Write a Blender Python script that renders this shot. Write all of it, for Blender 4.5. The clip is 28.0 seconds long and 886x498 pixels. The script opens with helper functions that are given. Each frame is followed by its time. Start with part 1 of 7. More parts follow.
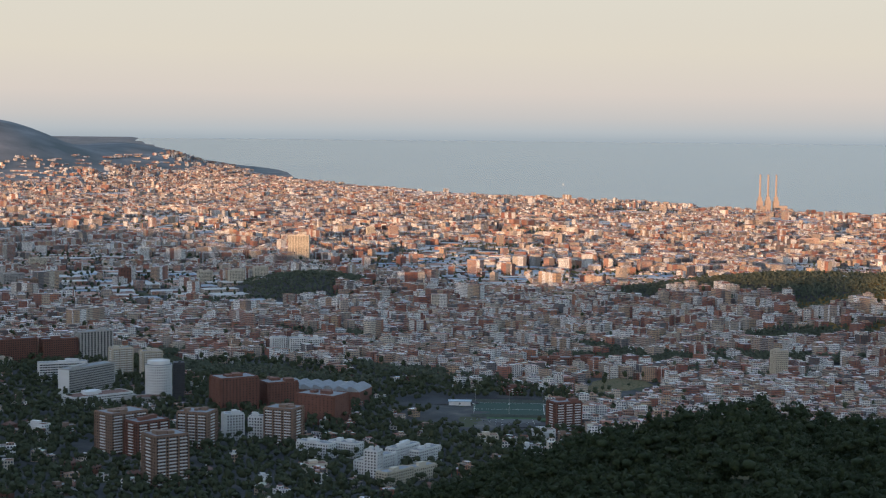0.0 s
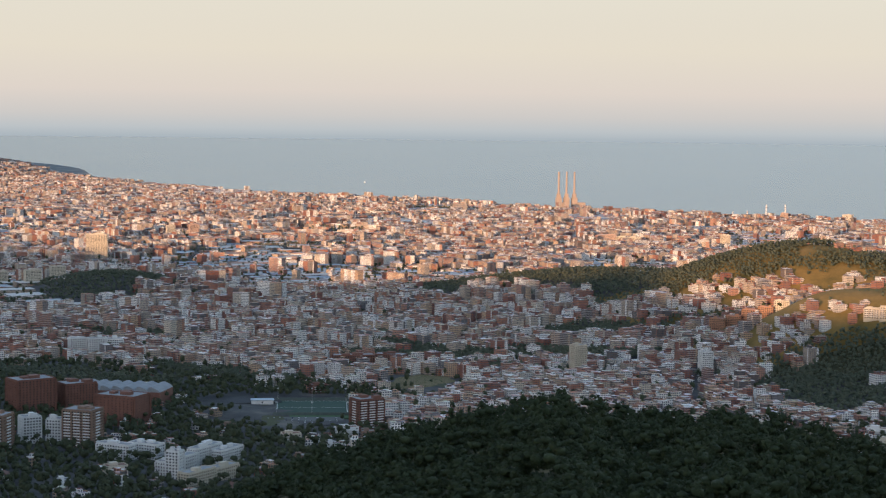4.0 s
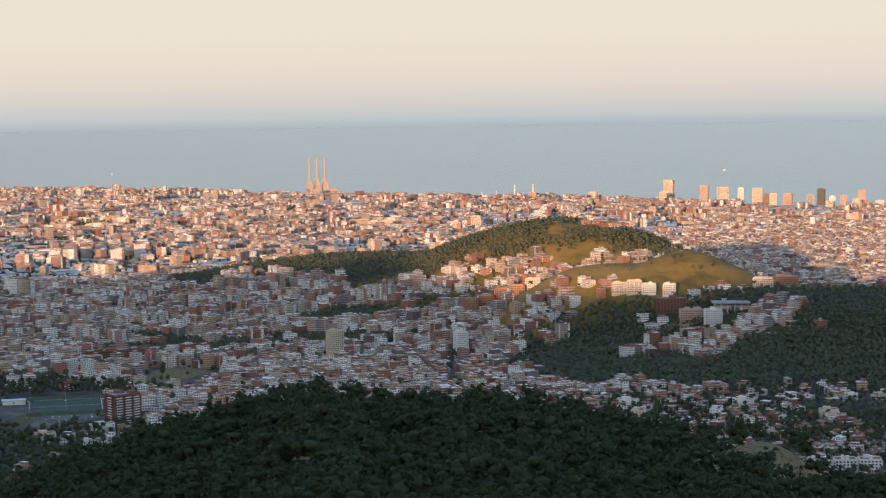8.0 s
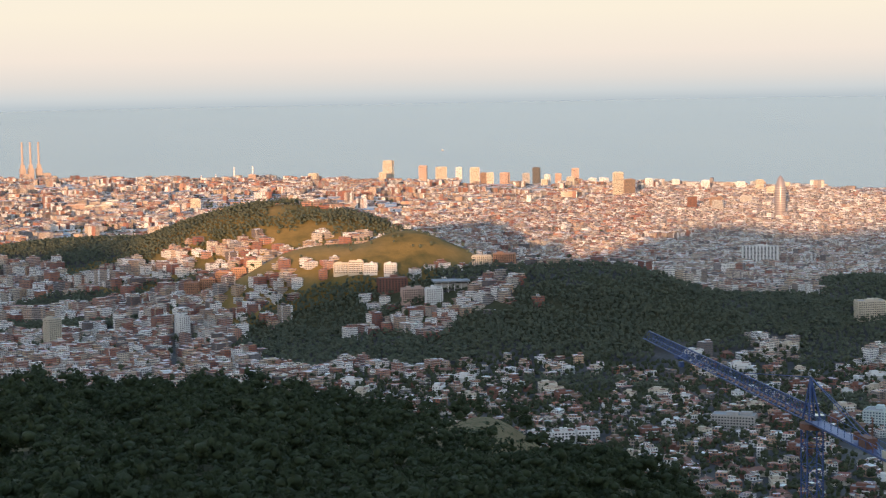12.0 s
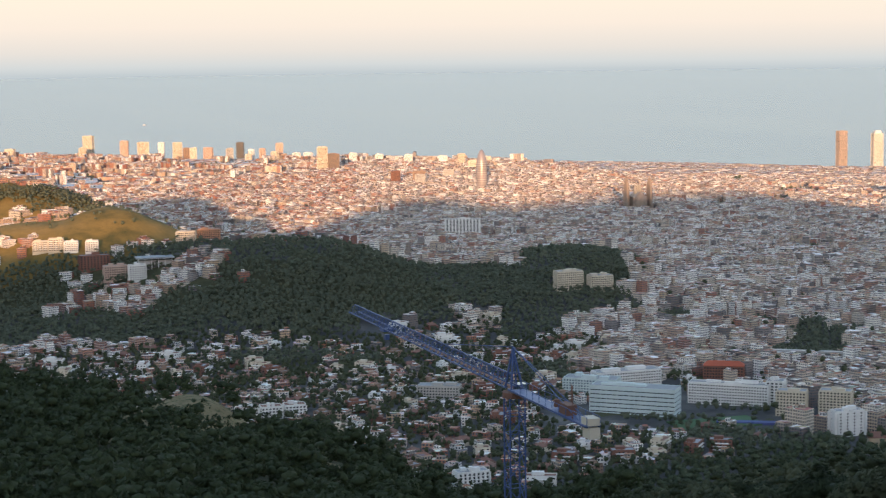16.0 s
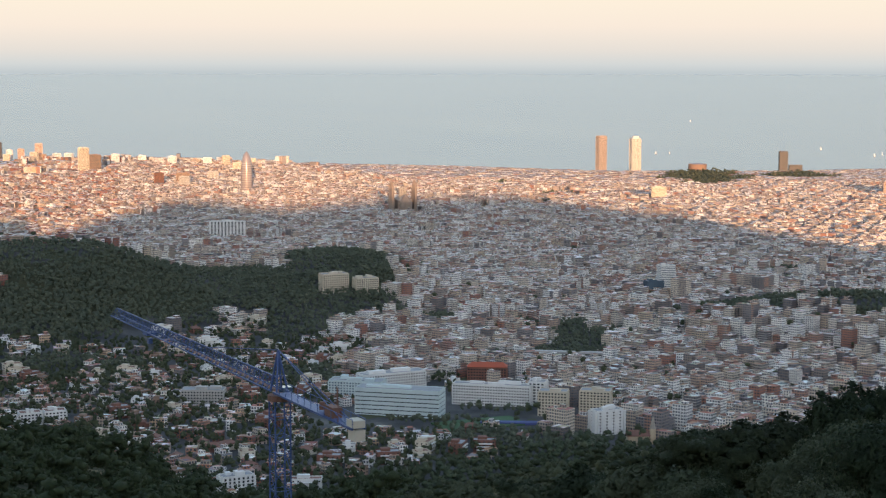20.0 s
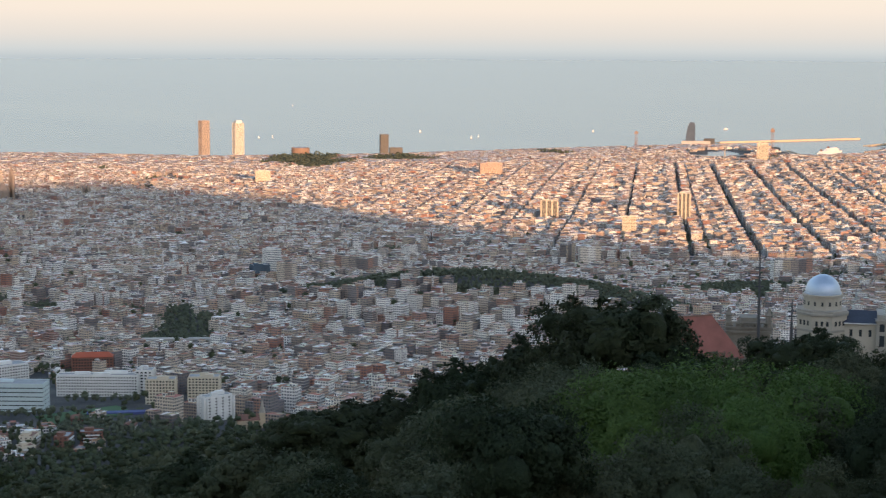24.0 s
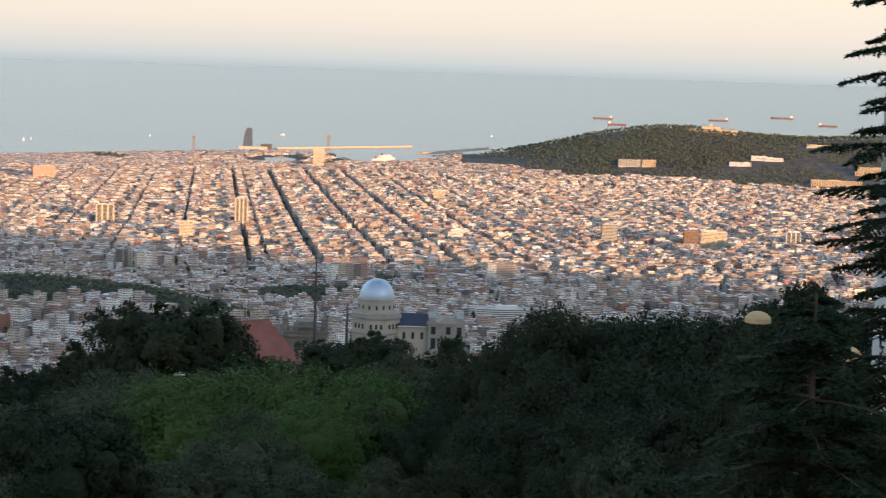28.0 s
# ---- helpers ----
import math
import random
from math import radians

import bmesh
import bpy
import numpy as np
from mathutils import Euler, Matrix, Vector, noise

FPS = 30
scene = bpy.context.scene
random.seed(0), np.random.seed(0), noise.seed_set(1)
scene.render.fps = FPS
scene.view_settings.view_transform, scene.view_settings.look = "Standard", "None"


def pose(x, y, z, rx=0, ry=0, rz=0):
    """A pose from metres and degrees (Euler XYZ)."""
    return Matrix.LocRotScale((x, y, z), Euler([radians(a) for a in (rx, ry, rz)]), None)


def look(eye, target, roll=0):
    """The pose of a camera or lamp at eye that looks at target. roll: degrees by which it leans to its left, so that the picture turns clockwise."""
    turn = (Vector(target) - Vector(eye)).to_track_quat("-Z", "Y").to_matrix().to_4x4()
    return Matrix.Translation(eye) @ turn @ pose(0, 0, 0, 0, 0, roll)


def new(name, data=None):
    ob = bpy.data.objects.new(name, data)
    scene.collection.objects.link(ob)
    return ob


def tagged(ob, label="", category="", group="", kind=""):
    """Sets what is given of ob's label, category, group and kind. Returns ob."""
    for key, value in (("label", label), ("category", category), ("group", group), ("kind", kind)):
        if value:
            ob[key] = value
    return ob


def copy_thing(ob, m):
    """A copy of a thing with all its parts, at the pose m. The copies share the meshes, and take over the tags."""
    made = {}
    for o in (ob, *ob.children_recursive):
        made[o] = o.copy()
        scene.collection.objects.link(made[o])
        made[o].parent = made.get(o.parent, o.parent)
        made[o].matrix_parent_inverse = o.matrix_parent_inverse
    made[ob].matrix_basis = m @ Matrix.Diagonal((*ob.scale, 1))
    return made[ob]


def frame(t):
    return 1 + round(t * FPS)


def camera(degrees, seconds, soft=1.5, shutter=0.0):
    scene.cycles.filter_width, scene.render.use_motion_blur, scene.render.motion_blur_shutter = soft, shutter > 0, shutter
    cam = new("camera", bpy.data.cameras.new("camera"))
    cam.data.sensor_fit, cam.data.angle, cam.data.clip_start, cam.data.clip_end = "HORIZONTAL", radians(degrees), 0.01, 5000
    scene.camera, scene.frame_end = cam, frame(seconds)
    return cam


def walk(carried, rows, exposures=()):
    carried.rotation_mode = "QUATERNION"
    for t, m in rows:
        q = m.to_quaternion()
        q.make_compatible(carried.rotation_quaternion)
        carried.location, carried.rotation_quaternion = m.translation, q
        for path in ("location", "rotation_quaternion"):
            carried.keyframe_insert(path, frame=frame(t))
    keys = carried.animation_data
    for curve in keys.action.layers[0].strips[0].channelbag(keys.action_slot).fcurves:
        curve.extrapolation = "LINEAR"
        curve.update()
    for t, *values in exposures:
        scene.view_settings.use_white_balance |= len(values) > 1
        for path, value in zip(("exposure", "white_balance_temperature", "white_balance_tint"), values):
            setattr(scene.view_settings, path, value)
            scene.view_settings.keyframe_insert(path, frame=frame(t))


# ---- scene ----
# The whole place stands at one tenth of its life size, so that the sea's horizon lies within the camera's 5 km reach.
# Numbers below are metres of the real place; S turns them into the scene's metres. x is east, y north, z above the sea.
S = 0.1
EYE = 478.0
cam = camera(28.14, 28.0, soft=1.2, shutter=0.4)
# seconds, azimuth of the view clockwise from north, pitch, roll: a tripod's pan
ROWS = [
    (0.0, 74.66, -4.20, 0.54),
    (0.5, 75.24, -4.20, 0.68),
    (1.0, 76.01, -4.16, 0.73),
    (1.5, 76.81, -4.11, 0.78),
    (2.0, 77.58, -4.11, 0.79),
    (2.5, 78.41, -4.19, 0.72),
    (3.0, 79.34, -4.22, 0.69),
    (3.5, 80.21, -4.20, 0.68),
    (5.5, 83.86, -4.44, 0.50),
    (6.0, 84.79, -4.54, 0.45),
    (6.5, 85.79, -4.67, 0.37),
    (7.0, 87.05, -4.64, 0.10),
    (7.5, 88.10, -4.61, -0.57),
    (8.0, 89.10, -4.67, -0.78),
    (8.5, 90.09, -4.81, -0.79),
    (9.0, 91.09, -4.89, -0.91),
    (9.5, 92.09, -4.93, -0.83),
    (10.0, 93.32, -5.02, -0.83),
    (10.5, 94.57, -5.10, -0.81),
    (11.0, 95.58, -5.18, -0.97),
    (11.5, 96.90, -5.29, -0.99),
    (12.0, 98.14, -5.41, -1.05),
    (12.5, 99.16, -5.56, -1.10),
    (14.5, 103.58, -6.06, -0.26),
    (15.0, 104.54, -6.32, -0.51),
    (15.5, 106.25, -6.56, -0.55),
    (16.0, 107.71, -6.38, -0.77),
    (16.5, 108.83, -6.29, -0.76),
    (17.0, 109.44, -6.36, -1.02),
    (17.5, 110.36, -6.68, -0.92),
    (18.0, 111.35, -6.78, -0.71),
    (18.5, 112.46, -6.63, -0.55),
    (19.0, 113.47, -6.59, -0.33),
    (19.5, 114.41, -6.35, -0.05),
    (20.0, 115.35, -6.34, 0.08),
    (20.5, 116.33, -6.49, 0.12),
    (22.5, 122.81, -6.65, -0.52),
    (23.0, 124.20, -6.98, -0.34),
    (23.5, 126.31, -6.84, -0.17),
    (24.0, 128.17, -6.81, 0.23),
    (24.5, 129.25, -6.69, 0.28),
    (25.0, 131.11, -6.68, 0.66),
    (25.5, 133.17, -6.45, 1.36),
    (26.0, 134.78, -6.32, 1.37),
    (26.5, 136.93, -6.14, 1.58),
    (27.0, 138.99, -6.31, 1.70),
    (27.5, 140.75, -6.33, 1.71),
    (28.0, 142.53, -6.39, 1.87),
]
EXPOSURES = [(0.0, -0.09, 6380, 10), (6.0, 0.05, 6520, 10), (11.0, 0.20, 6640, 10), (12.5, 0.31, 6680, 10), (14.5, 0.38, 6740, 10), (17.0, 0.36, 6780, 10), (20.0, 0.33, 6820, 10), (24.0, 0.33, 6800, 10), (28.0, 0.34, 6740, 9)]
walk(cam, [(t, pose(0, 0, EYE * S, 90 + pitch, 0, -az) @ pose(0, 0, 0, 0, 0, roll)) for t, az, pitch, roll in ROWS], EXPOSURES)

# ---- sky and sun ----
SUN_AZ, SUN_EL = 290.0, 6.0
world = bpy.data.worlds.new("sky")
scene.world = world
world.use_nodes = True
wn = world.node_tree.nodes
wl = world.node_tree.links
sky = wn.new("ShaderNodeTexSky")
sky.sky_type = "NISHITA"
sky.sun_disc = False
sky.sun_elevation, sky.sun_rotation = radians(SUN_EL), radians(SUN_AZ)
sky.air_density, sky.dust_density, sky.ozone_density = 1.0, 0.6, 2.0
# evening haze low over the sea and all round the horizon, clear sky above it
geo = wn.new("ShaderNodeTexCoord")
sep = wn.new("ShaderNodeSeparateXYZ")
wl.new(geo.outputs["Generated"], sep.inputs[0])
band = wn.new("ShaderNodeValToRGB")
span = wn.new("ShaderNodeMapRange")
span.inputs["From Min"].default_value, span.inputs["From Max"].default_value = -0.012, 0.10
wl.new(sep.outputs["Z"], span.inputs["Value"])
wl.new(span.outputs[0], band.inputs["Fac"])
HAZE = [(0.0, (0.40, 0.46, 0.505)), (0.05, (0.51, 0.545, 0.565)), (0.12, (0.62, 0.595, 0.57)), (0.24, (0.74, 0.66, 0.59)), (0.45, (0.79, 0.72, 0.60)), (1.0, (0.77, 0.745, 0.65))]
while len(band.color_ramp.elements) < len(HAZE):
    band.color_ramp.elements.new(0.5)
for e, (at, c) in zip(band.color_ramp.elements, HAZE):
    e.position, e.color = at, (*c, 1.0)
fade = wn.new("ShaderNodeMapRange")
fade.interpolation_type = "SMOOTHSTEP"
fade.inputs["From Min"].default_value, fade.inputs["From Max"].default_value = 0.05, 0.40
wl.new(sep.outputs["Z"], fade.inputs["Value"])
gain = wn.new("ShaderNodeVectorMath")
gain.operation = "SCALE"
gain.inputs["Scale"].default_value = 0.56
tint = wn.new("ShaderNodeVectorMath")
tint.operation = "MULTIPLY"
tint.inputs[1].default_value = (1.18, 1.0, 0.94)
wl.new(sky.outputs[0], tint.inputs[0])
wl.new(tint.outputs[0], gain.inputs[0])
over = wn.new("ShaderNodeMix")
over.data_type = "RGBA"
wl.new(fade.outputs[0], over.inputs[0])
wl.new(band.outputs[0], over.inputs[6])
wl.new(gain.outputs[0], over.inputs[7])
wl.new(over.outputs[2], wn["Background"].inputs[0])
wn["Background"].inputs[1].default_value = 1.0

sun_data = bpy.data.lights.new("sun", "SUN")
sun_data.energy, sun_data.angle, sun_data.color = 6.4, radians(0.6), (1.0, 0.57, 0.30)
sun = new("sun", sun_data)
_a, _e = radians(SUN_AZ), radians(SUN_EL)
_toward = Vector((math.sin(_a) * math.cos(_e), math.cos(_a) * math.cos(_e), math.sin(_e)))
sun.matrix_world = look(_toward * 300, (0, 0, 0))

# ---- materials ----
class Mat:
    """A small builder of node materials; positions are in metres of the real place."""

    def __init__(self, name):
        self.m = bpy.data.materials.new(name)
        self.m.use_nodes = True
        self.n, self.l = self.m.node_tree.nodes, self.m.node_tree.links
        self.bsdf = self.n["Principled BSDF"]
        self.geo = self.n.new("ShaderNodeNewGeometry")

    def put(self, kind, **inputs):
        node = self.n.new(kind)
        for key, value in inputs.items():
            self.plug(node, int(key[1:]) if key[0] == "i" and key[1:].isdigit() else key.replace("_", " "), value)
        return node

    def plug(self, node, key, value):
        if isinstance(value, bpy.types.NodeSocket):
            self.l.new(value, node.inputs[key])
        else:
            node.inputs[key].default_value = value

    def place(self, scale=1.0):
        v = self.put("ShaderNodeVectorMath", i0=self.geo.outputs["Position"])
        v.operation = "SCALE"
        v.inputs["Scale"].default_value = scale / S
        return v.outputs[0]

    def math(self, op, a, b=0.0, c=0.0):
        node = self.put("ShaderNodeMath", i0=a, i1=b, i2=c)
        node.operation = op
        return node.outputs[0]

    def noise(self, size, detail=3.0, rough=0.55, vec=None):
        return self.put("ShaderNodeTexNoise", Vector=vec or self.place(), Scale=1.0 / size, Detail=detail, Roughness=rough).outputs["Fac"]

    def mix(self, fac, a, b, kind="MIX"):
        node = self.n.new("ShaderNodeMix")
        node.data_type, node.blend_type = "RGBA", kind
        self.plug(node, 0, fac)
        for key, value in ((6, a), (7, b)):
            self.plug(node, key, value if isinstance(value, bpy.types.NodeSocket) else (*value, 1.0))
        return node.outputs[2]

    def ramp(self, fac, stops, constant=False):
        node = self.put("ShaderNodeValToRGB", Fac=fac)
        r = node.color_ramp
        r.interpolation = "CONSTANT" if constant else "LINEAR"
        while len(r.elements) < len(stops):
            r.elements.new(0.5)
        for e, (p, c) in zip(r.elements, stops):
            e.position, e.color = p, (*c, 1.0)
        return node.outputs[0]

    def finish(self, color, rough=0.8, metal=0.0, bump=None, strength=0.5, dist=0.5, spec=0.3):
        self.plug(self.bsdf, "Base Color", color if isinstance(color, bpy.types.NodeSocket) else (*color, 1.0))
        self.plug(self.bsdf, "Roughness", rough)
        self.plug(self.bsdf, "Metallic", metal)
        self.plug(self.bsdf, "Specular IOR Level", spec)
        if bump is not None:
            b = self.put("ShaderNodeBump", Height=bump, Strength=strength, Distance=dist * S)
            self.l.new(b.outputs[0], self.bsdf.inputs["Normal"])
        return self.m


def even(colors):
    return [(i / len(colors), c) for i, c in enumerate(colors)]


def plain(name, color, rough=0.75, metal=0.0, grain=0.4, size=2.0, spec=0.3, per=0.0):
    """Painted or cast surface with grain at two scales and streaks of dirt."""
    m = Mat(name)
    fine = m.noise(size * 0.2, 4.0)
    broad = m.noise(size * 2.3, 3.0)
    dark = tuple(c * (1 - grain) for c in color)
    lite = tuple(min(1.0, c * (1 + grain * 0.6)) for c in color)
    c = m.mix(broad, dark, lite)
    c = m.mix(m.math("MULTIPLY", fine, 0.35), c, tuple(x * 0.6 for x in color))
    if per:
        info = m.n.new("ShaderNodeObjectInfo")
        k = m.math("MULTIPLY_ADD", info.outputs["Random"], per, 1 - per / 2)
        c = m.mix(1.0, c, m.ramp(k, [(0.0, (0, 0, 0)), (1.0, (1, 1, 1))]), "MULTIPLY")
    return m.finish(c, rough, metal, fine, 0.25, 0.15, spec)


WALLS = even([(0.38, 0.30, 0.23), (0.80, 0.77, 0.72), (0.33, 0.12, 0.07), (0.45, 0.31, 0.20), (0.84, 0.82, 0.78), (0.24, 0.085, 0.053), (0.36, 0.145, 0.09), (0.50, 0.40, 0.30), (0.64, 0.58, 0.51), (0.42, 0.28, 0.19), (0.60, 0.51, 0.40),
              (0.42, 0.18, 0.10), (0.72, 0.69, 0.65), (0.14, 0.105, 0.09), (0.84, 0.81, 0.76), (0.52, 0.35, 0.22), (0.76, 0.72, 0.66), (0.44, 0.23, 0.155), (0.30, 0.13, 0.085), (0.19, 0.165, 0.155), (0.46, 0.36, 0.28)])
ROOFS = even([(0.27, 0.115, 0.07), (0.46, 0.40, 0.34), (0.33, 0.165, 0.11), (0.70, 0.68, 0.65), (0.21, 0.092, 0.06), (0.15, 0.145, 0.145), (0.38, 0.22, 0.15), (0.60, 0.56, 0.52), (0.11, 0.095, 0.085), (0.35, 0.175, 0.115),
              (0.82, 0.81, 0.79), (0.27, 0.23, 0.21), (0.42, 0.29, 0.22), (0.55, 0.48, 0.41), (0.24, 0.105, 0.068)])


def facade(name, walls, floor=3.1, bay=3.0, glass=(0.030, 0.034, 0.042), wide=0.60, tall=0.58):
    """Far facades: wall colour by house, rows of windows by floor and bay, grime."""
    m = Mat(name)
    uv = m.n.new("ShaderNodeUVMap")
    sep = m.put("ShaderNodeSeparateXYZ", Vector=uv.outputs[0])
    fu = m.math("FRACT", m.math("DIVIDE", sep.outputs[0], bay))
    fv = m.math("FRACT", m.math("DIVIDE", sep.outputs[1], floor))
    inu = m.math("LESS_THAN", m.math("ABSOLUTE", m.math("SUBTRACT", fu, 0.5)), wide / 2)
    inv = m.math("LESS_THAN", m.math("ABSOLUTE", m.math("SUBTRACT", fv, 0.5)), tall / 2)
    win = m.math("MULTIPLY", inu, inv)
    rnd = m.geo.outputs["Random Per Island"]
    # a long front is several houses side by side
    lot = m.put("ShaderNodeTexWhiteNoise", Vector=m.put("ShaderNodeCombineXYZ", X=m.math("FLOOR", m.math("DIVIDE", sep.outputs[0], bay * 5)), Y=rnd, Z=0.5).outputs[0])
    base = m.ramp(lot.outputs["Value"], walls, True)
    slab = m.math("GREATER_THAN", m.math("ABSOLUTE", m.math("SUBTRACT", fv, 0.5)), 0.40)
    base = m.mix(m.math("MULTIPLY", slab, m.math("GREATER_THAN", m.math("FRACT", m.math("MULTIPLY", rnd, 7.0)), 0.8)), base, (0.44, 0.41, 0.38))
    grime = m.noise(9.0, 4.0)
    base = m.mix(m.math("MULTIPLY", grime, 0.20), base, (0.20, 0.17, 0.15))
    lift = m.put("ShaderNodeTexWhiteNoise", Vector=m.put("ShaderNodeCombineXYZ", X=m.math("FLOOR", m.math("DIVIDE", sep.outputs[0], bay)),
                 Y=m.math("FLOOR", m.math("DIVIDE", sep.outputs[1], floor)), Z=rnd).outputs[0])
    pane = m.mix(lift.outputs["Value"], glass, tuple(g * 3.2 for g in glass))
    col = m.mix(win, base, pane)
    return m.finish(col, m.math("MULTIPLY_ADD", win, -0.45, 0.85), spec=0.35)


def roofing(name, roofs):
    m = Mat(name)
    patch = m.put("ShaderNodeTexVoronoi", Vector=m.place(), Scale=1 / 8.0)
    patch.distance = "CHEBYCHEV"
    pick = m.put("ShaderNodeSeparateColor", Color=patch.outputs["Color"])
    base = m.ramp(m.math("FRACT", m.math("MULTIPLY_ADD", m.math("GREATER_THAN", pick.outputs[1], 0.35), pick.outputs[0], m.geo.outputs["Random Per Island"])), roofs, True)
    base = m.mix(m.math("MULTIPLY", m.noise(4.0, 4.0), 0.45), base, m.mix(0.5, base, (0.16, 0.13, 0.11)))
    base = m.mix(0.15, base, patch.outputs["Color"], "OVERLAY")
    return m.finish(base, 0.9, bump=m.noise(1.2), strength=0.4, dist=0.3, spec=0.2)


PALE_WALLS = even([(0.42, 0.33, 0.25), (0.76, 0.71, 0.63), (0.34, 0.15, 0.10), (0.50, 0.39, 0.28), (0.80, 0.77, 0.72), (0.28, 0.22, 0.18), (0.58, 0.49, 0.39), (0.36, 0.29, 0.24), (0.66, 0.59, 0.50),
                   (0.38, 0.21, 0.15), (0.72, 0.69, 0.65), (0.17, 0.14, 0.13), (0.84, 0.81, 0.76), (0.50, 0.40, 0.31), (0.76, 0.72, 0.66), (0.46, 0.32, 0.24), (0.24, 0.21, 0.20), (0.56, 0.47, 0.38)])
M_FACADE = facade("house_walls", WALLS)
M_FACADE_PALE = facade("pale_house_walls", PALE_WALLS)
M_ROOF = roofing("house_roofs", ROOFS)


def sheet_roofs():
    """Long ribbed sheets on workshops and halls, one colour a roof."""
    m = Mat("shed_roofs")
    c = m.ramp(m.geo.outputs["Random Per Island"], even([(0.50, 0.49, 0.48), (0.36, 0.40, 0.44), (0.56, 0.54, 0.50), (0.42, 0.22, 0.15), (0.50, 0.50, 0.49), (0.26, 0.34, 0.42), (0.30, 0.17, 0.12), (0.58, 0.56, 0.52)]), True)
    c = m.mix(m.math("MULTIPLY", m.noise(6.0, 4.0), 0.5), c, m.mix(0.5, c, (0.15, 0.13, 0.12)))
    return m.finish(c, 0.7, bump=m.noise(1.5), strength=0.3, dist=0.3)


M_SHED = sheet_roofs()


def ground_mat():
    m = Mat("ground")
    sep = m.put("ShaderNodeSeparateXYZ", Vector=m.geo.outputs["Normal"])
    grass = m.ramp(m.noise(90.0, 5.0), [(0.28, (0.055, 0.055, 0.020)), (0.42, (0.205, 0.135, 0.040)), (0.62, (0.310, 0.190, 0.064)), (0.8, (0.115, 0.085, 0.034))])
    grass = m.mix(m.math("MULTIPLY", m.noise(7.0, 5.0), 0.5), grass, (0.045, 0.05, 0.02))
    town = m.ramp(m.noise(40.0, 5.0), [(0.3, (0.05, 0.05, 0.052)), (0.55, (0.085, 0.083, 0.08)), (0.75, (0.16, 0.145, 0.125))])
    town = m.mix(m.math("GREATER_THAN", m.noise(120.0, 3.0), 0.60), town, (0.07, 0.075, 0.04))
    steep = m.math("GREATER_THAN", m.math("ADD", sep.outputs[2], m.math("MULTIPLY", m.noise(50.0), 0.04)), 0.995)
    flat = m.put("ShaderNodeVectorMath", i0=m.place(), i1=(1.0, 1.0, 0.0))
    flat.operation = "MULTIPLY"
    far = m.put("ShaderNodeVectorMath", i0=flat.outputs[0])
    far.operation = "LENGTH"
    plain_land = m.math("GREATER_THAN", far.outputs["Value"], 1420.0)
    where = m.put("ShaderNodeSeparateXYZ", Vector=m.place())
    # ground beyond 10.5 km: distance haze is painted in as pale grey
    hazed_scrub = m.ramp(m.noise(400.0, 6.0), [(0.35, (0.12, 0.13, 0.125)), (0.55, (0.19, 0.19, 0.185)), (0.7, (0.27, 0.26, 0.25))])
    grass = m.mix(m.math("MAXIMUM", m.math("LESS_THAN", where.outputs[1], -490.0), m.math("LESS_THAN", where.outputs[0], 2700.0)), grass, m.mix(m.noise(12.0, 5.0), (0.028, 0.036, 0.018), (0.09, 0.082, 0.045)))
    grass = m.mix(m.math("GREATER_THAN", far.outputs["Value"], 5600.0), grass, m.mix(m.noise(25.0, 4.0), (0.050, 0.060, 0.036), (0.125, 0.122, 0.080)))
    grass = m.mix(m.math("GREATER_THAN", far.outputs["Value"], 10500.0), grass, hazed_scrub)
    steep = m.math("MULTIPLY", steep, m.math("SUBTRACT", 1.0, m.math("MULTIPLY", m.math("GREATER_THAN", where.outputs[2], 172.0), m.math("GREATER_THAN", where.outputs[0], 2760.0))))
    floor = m.ramp(m.noise(9.0, 5.0), [(0.35, (0.030, 0.034, 0.016)), (0.6, (0.060, 0.055, 0.028)), (0.75, (0.12, 0.095, 0.055))])
    floor = m.mix(m.math("GREATER_THAN", m.noise(55.0, 4.0), 0.56), floor, m.mix(m.noise(4.0, 4.0), (0.10, 0.09, 0.045), (0.22, 0.18, 0.10)))
    grass = m.mix(plain_land, floor, grass)
    town = m.mix(m.math("GREATER_THAN", far.outputs["Value"], 10500.0), town, hazed_scrub)
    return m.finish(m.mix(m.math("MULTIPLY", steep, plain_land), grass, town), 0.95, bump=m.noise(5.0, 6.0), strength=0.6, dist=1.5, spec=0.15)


def sea_mat():
    m = Mat("sea")
    swell = m.noise(140.0, 4.0)
    streak = m.put("ShaderNodeMapping", Vector=m.place())
    streak.inputs["Scale"].default_value = (1 / 5200.0, 1 / 900.0, 1.0)
    streak.inputs["Rotation"].default_value = (0, 0, 0.5)
    calm = m.put("ShaderNodeTexNoise", Vector=streak.outputs[0], Scale=1.0, Detail=4.0).outputs["Fac"]
    c = m.mix(calm, (0.052, 0.098, 0.136), (0.058, 0.104, 0.142))
    return m.finish(c, m.math("MULTIPLY_ADD", calm, 0.03, 0.24), bump=swell, strength=0.05, dist=6.0, spec=0.33)


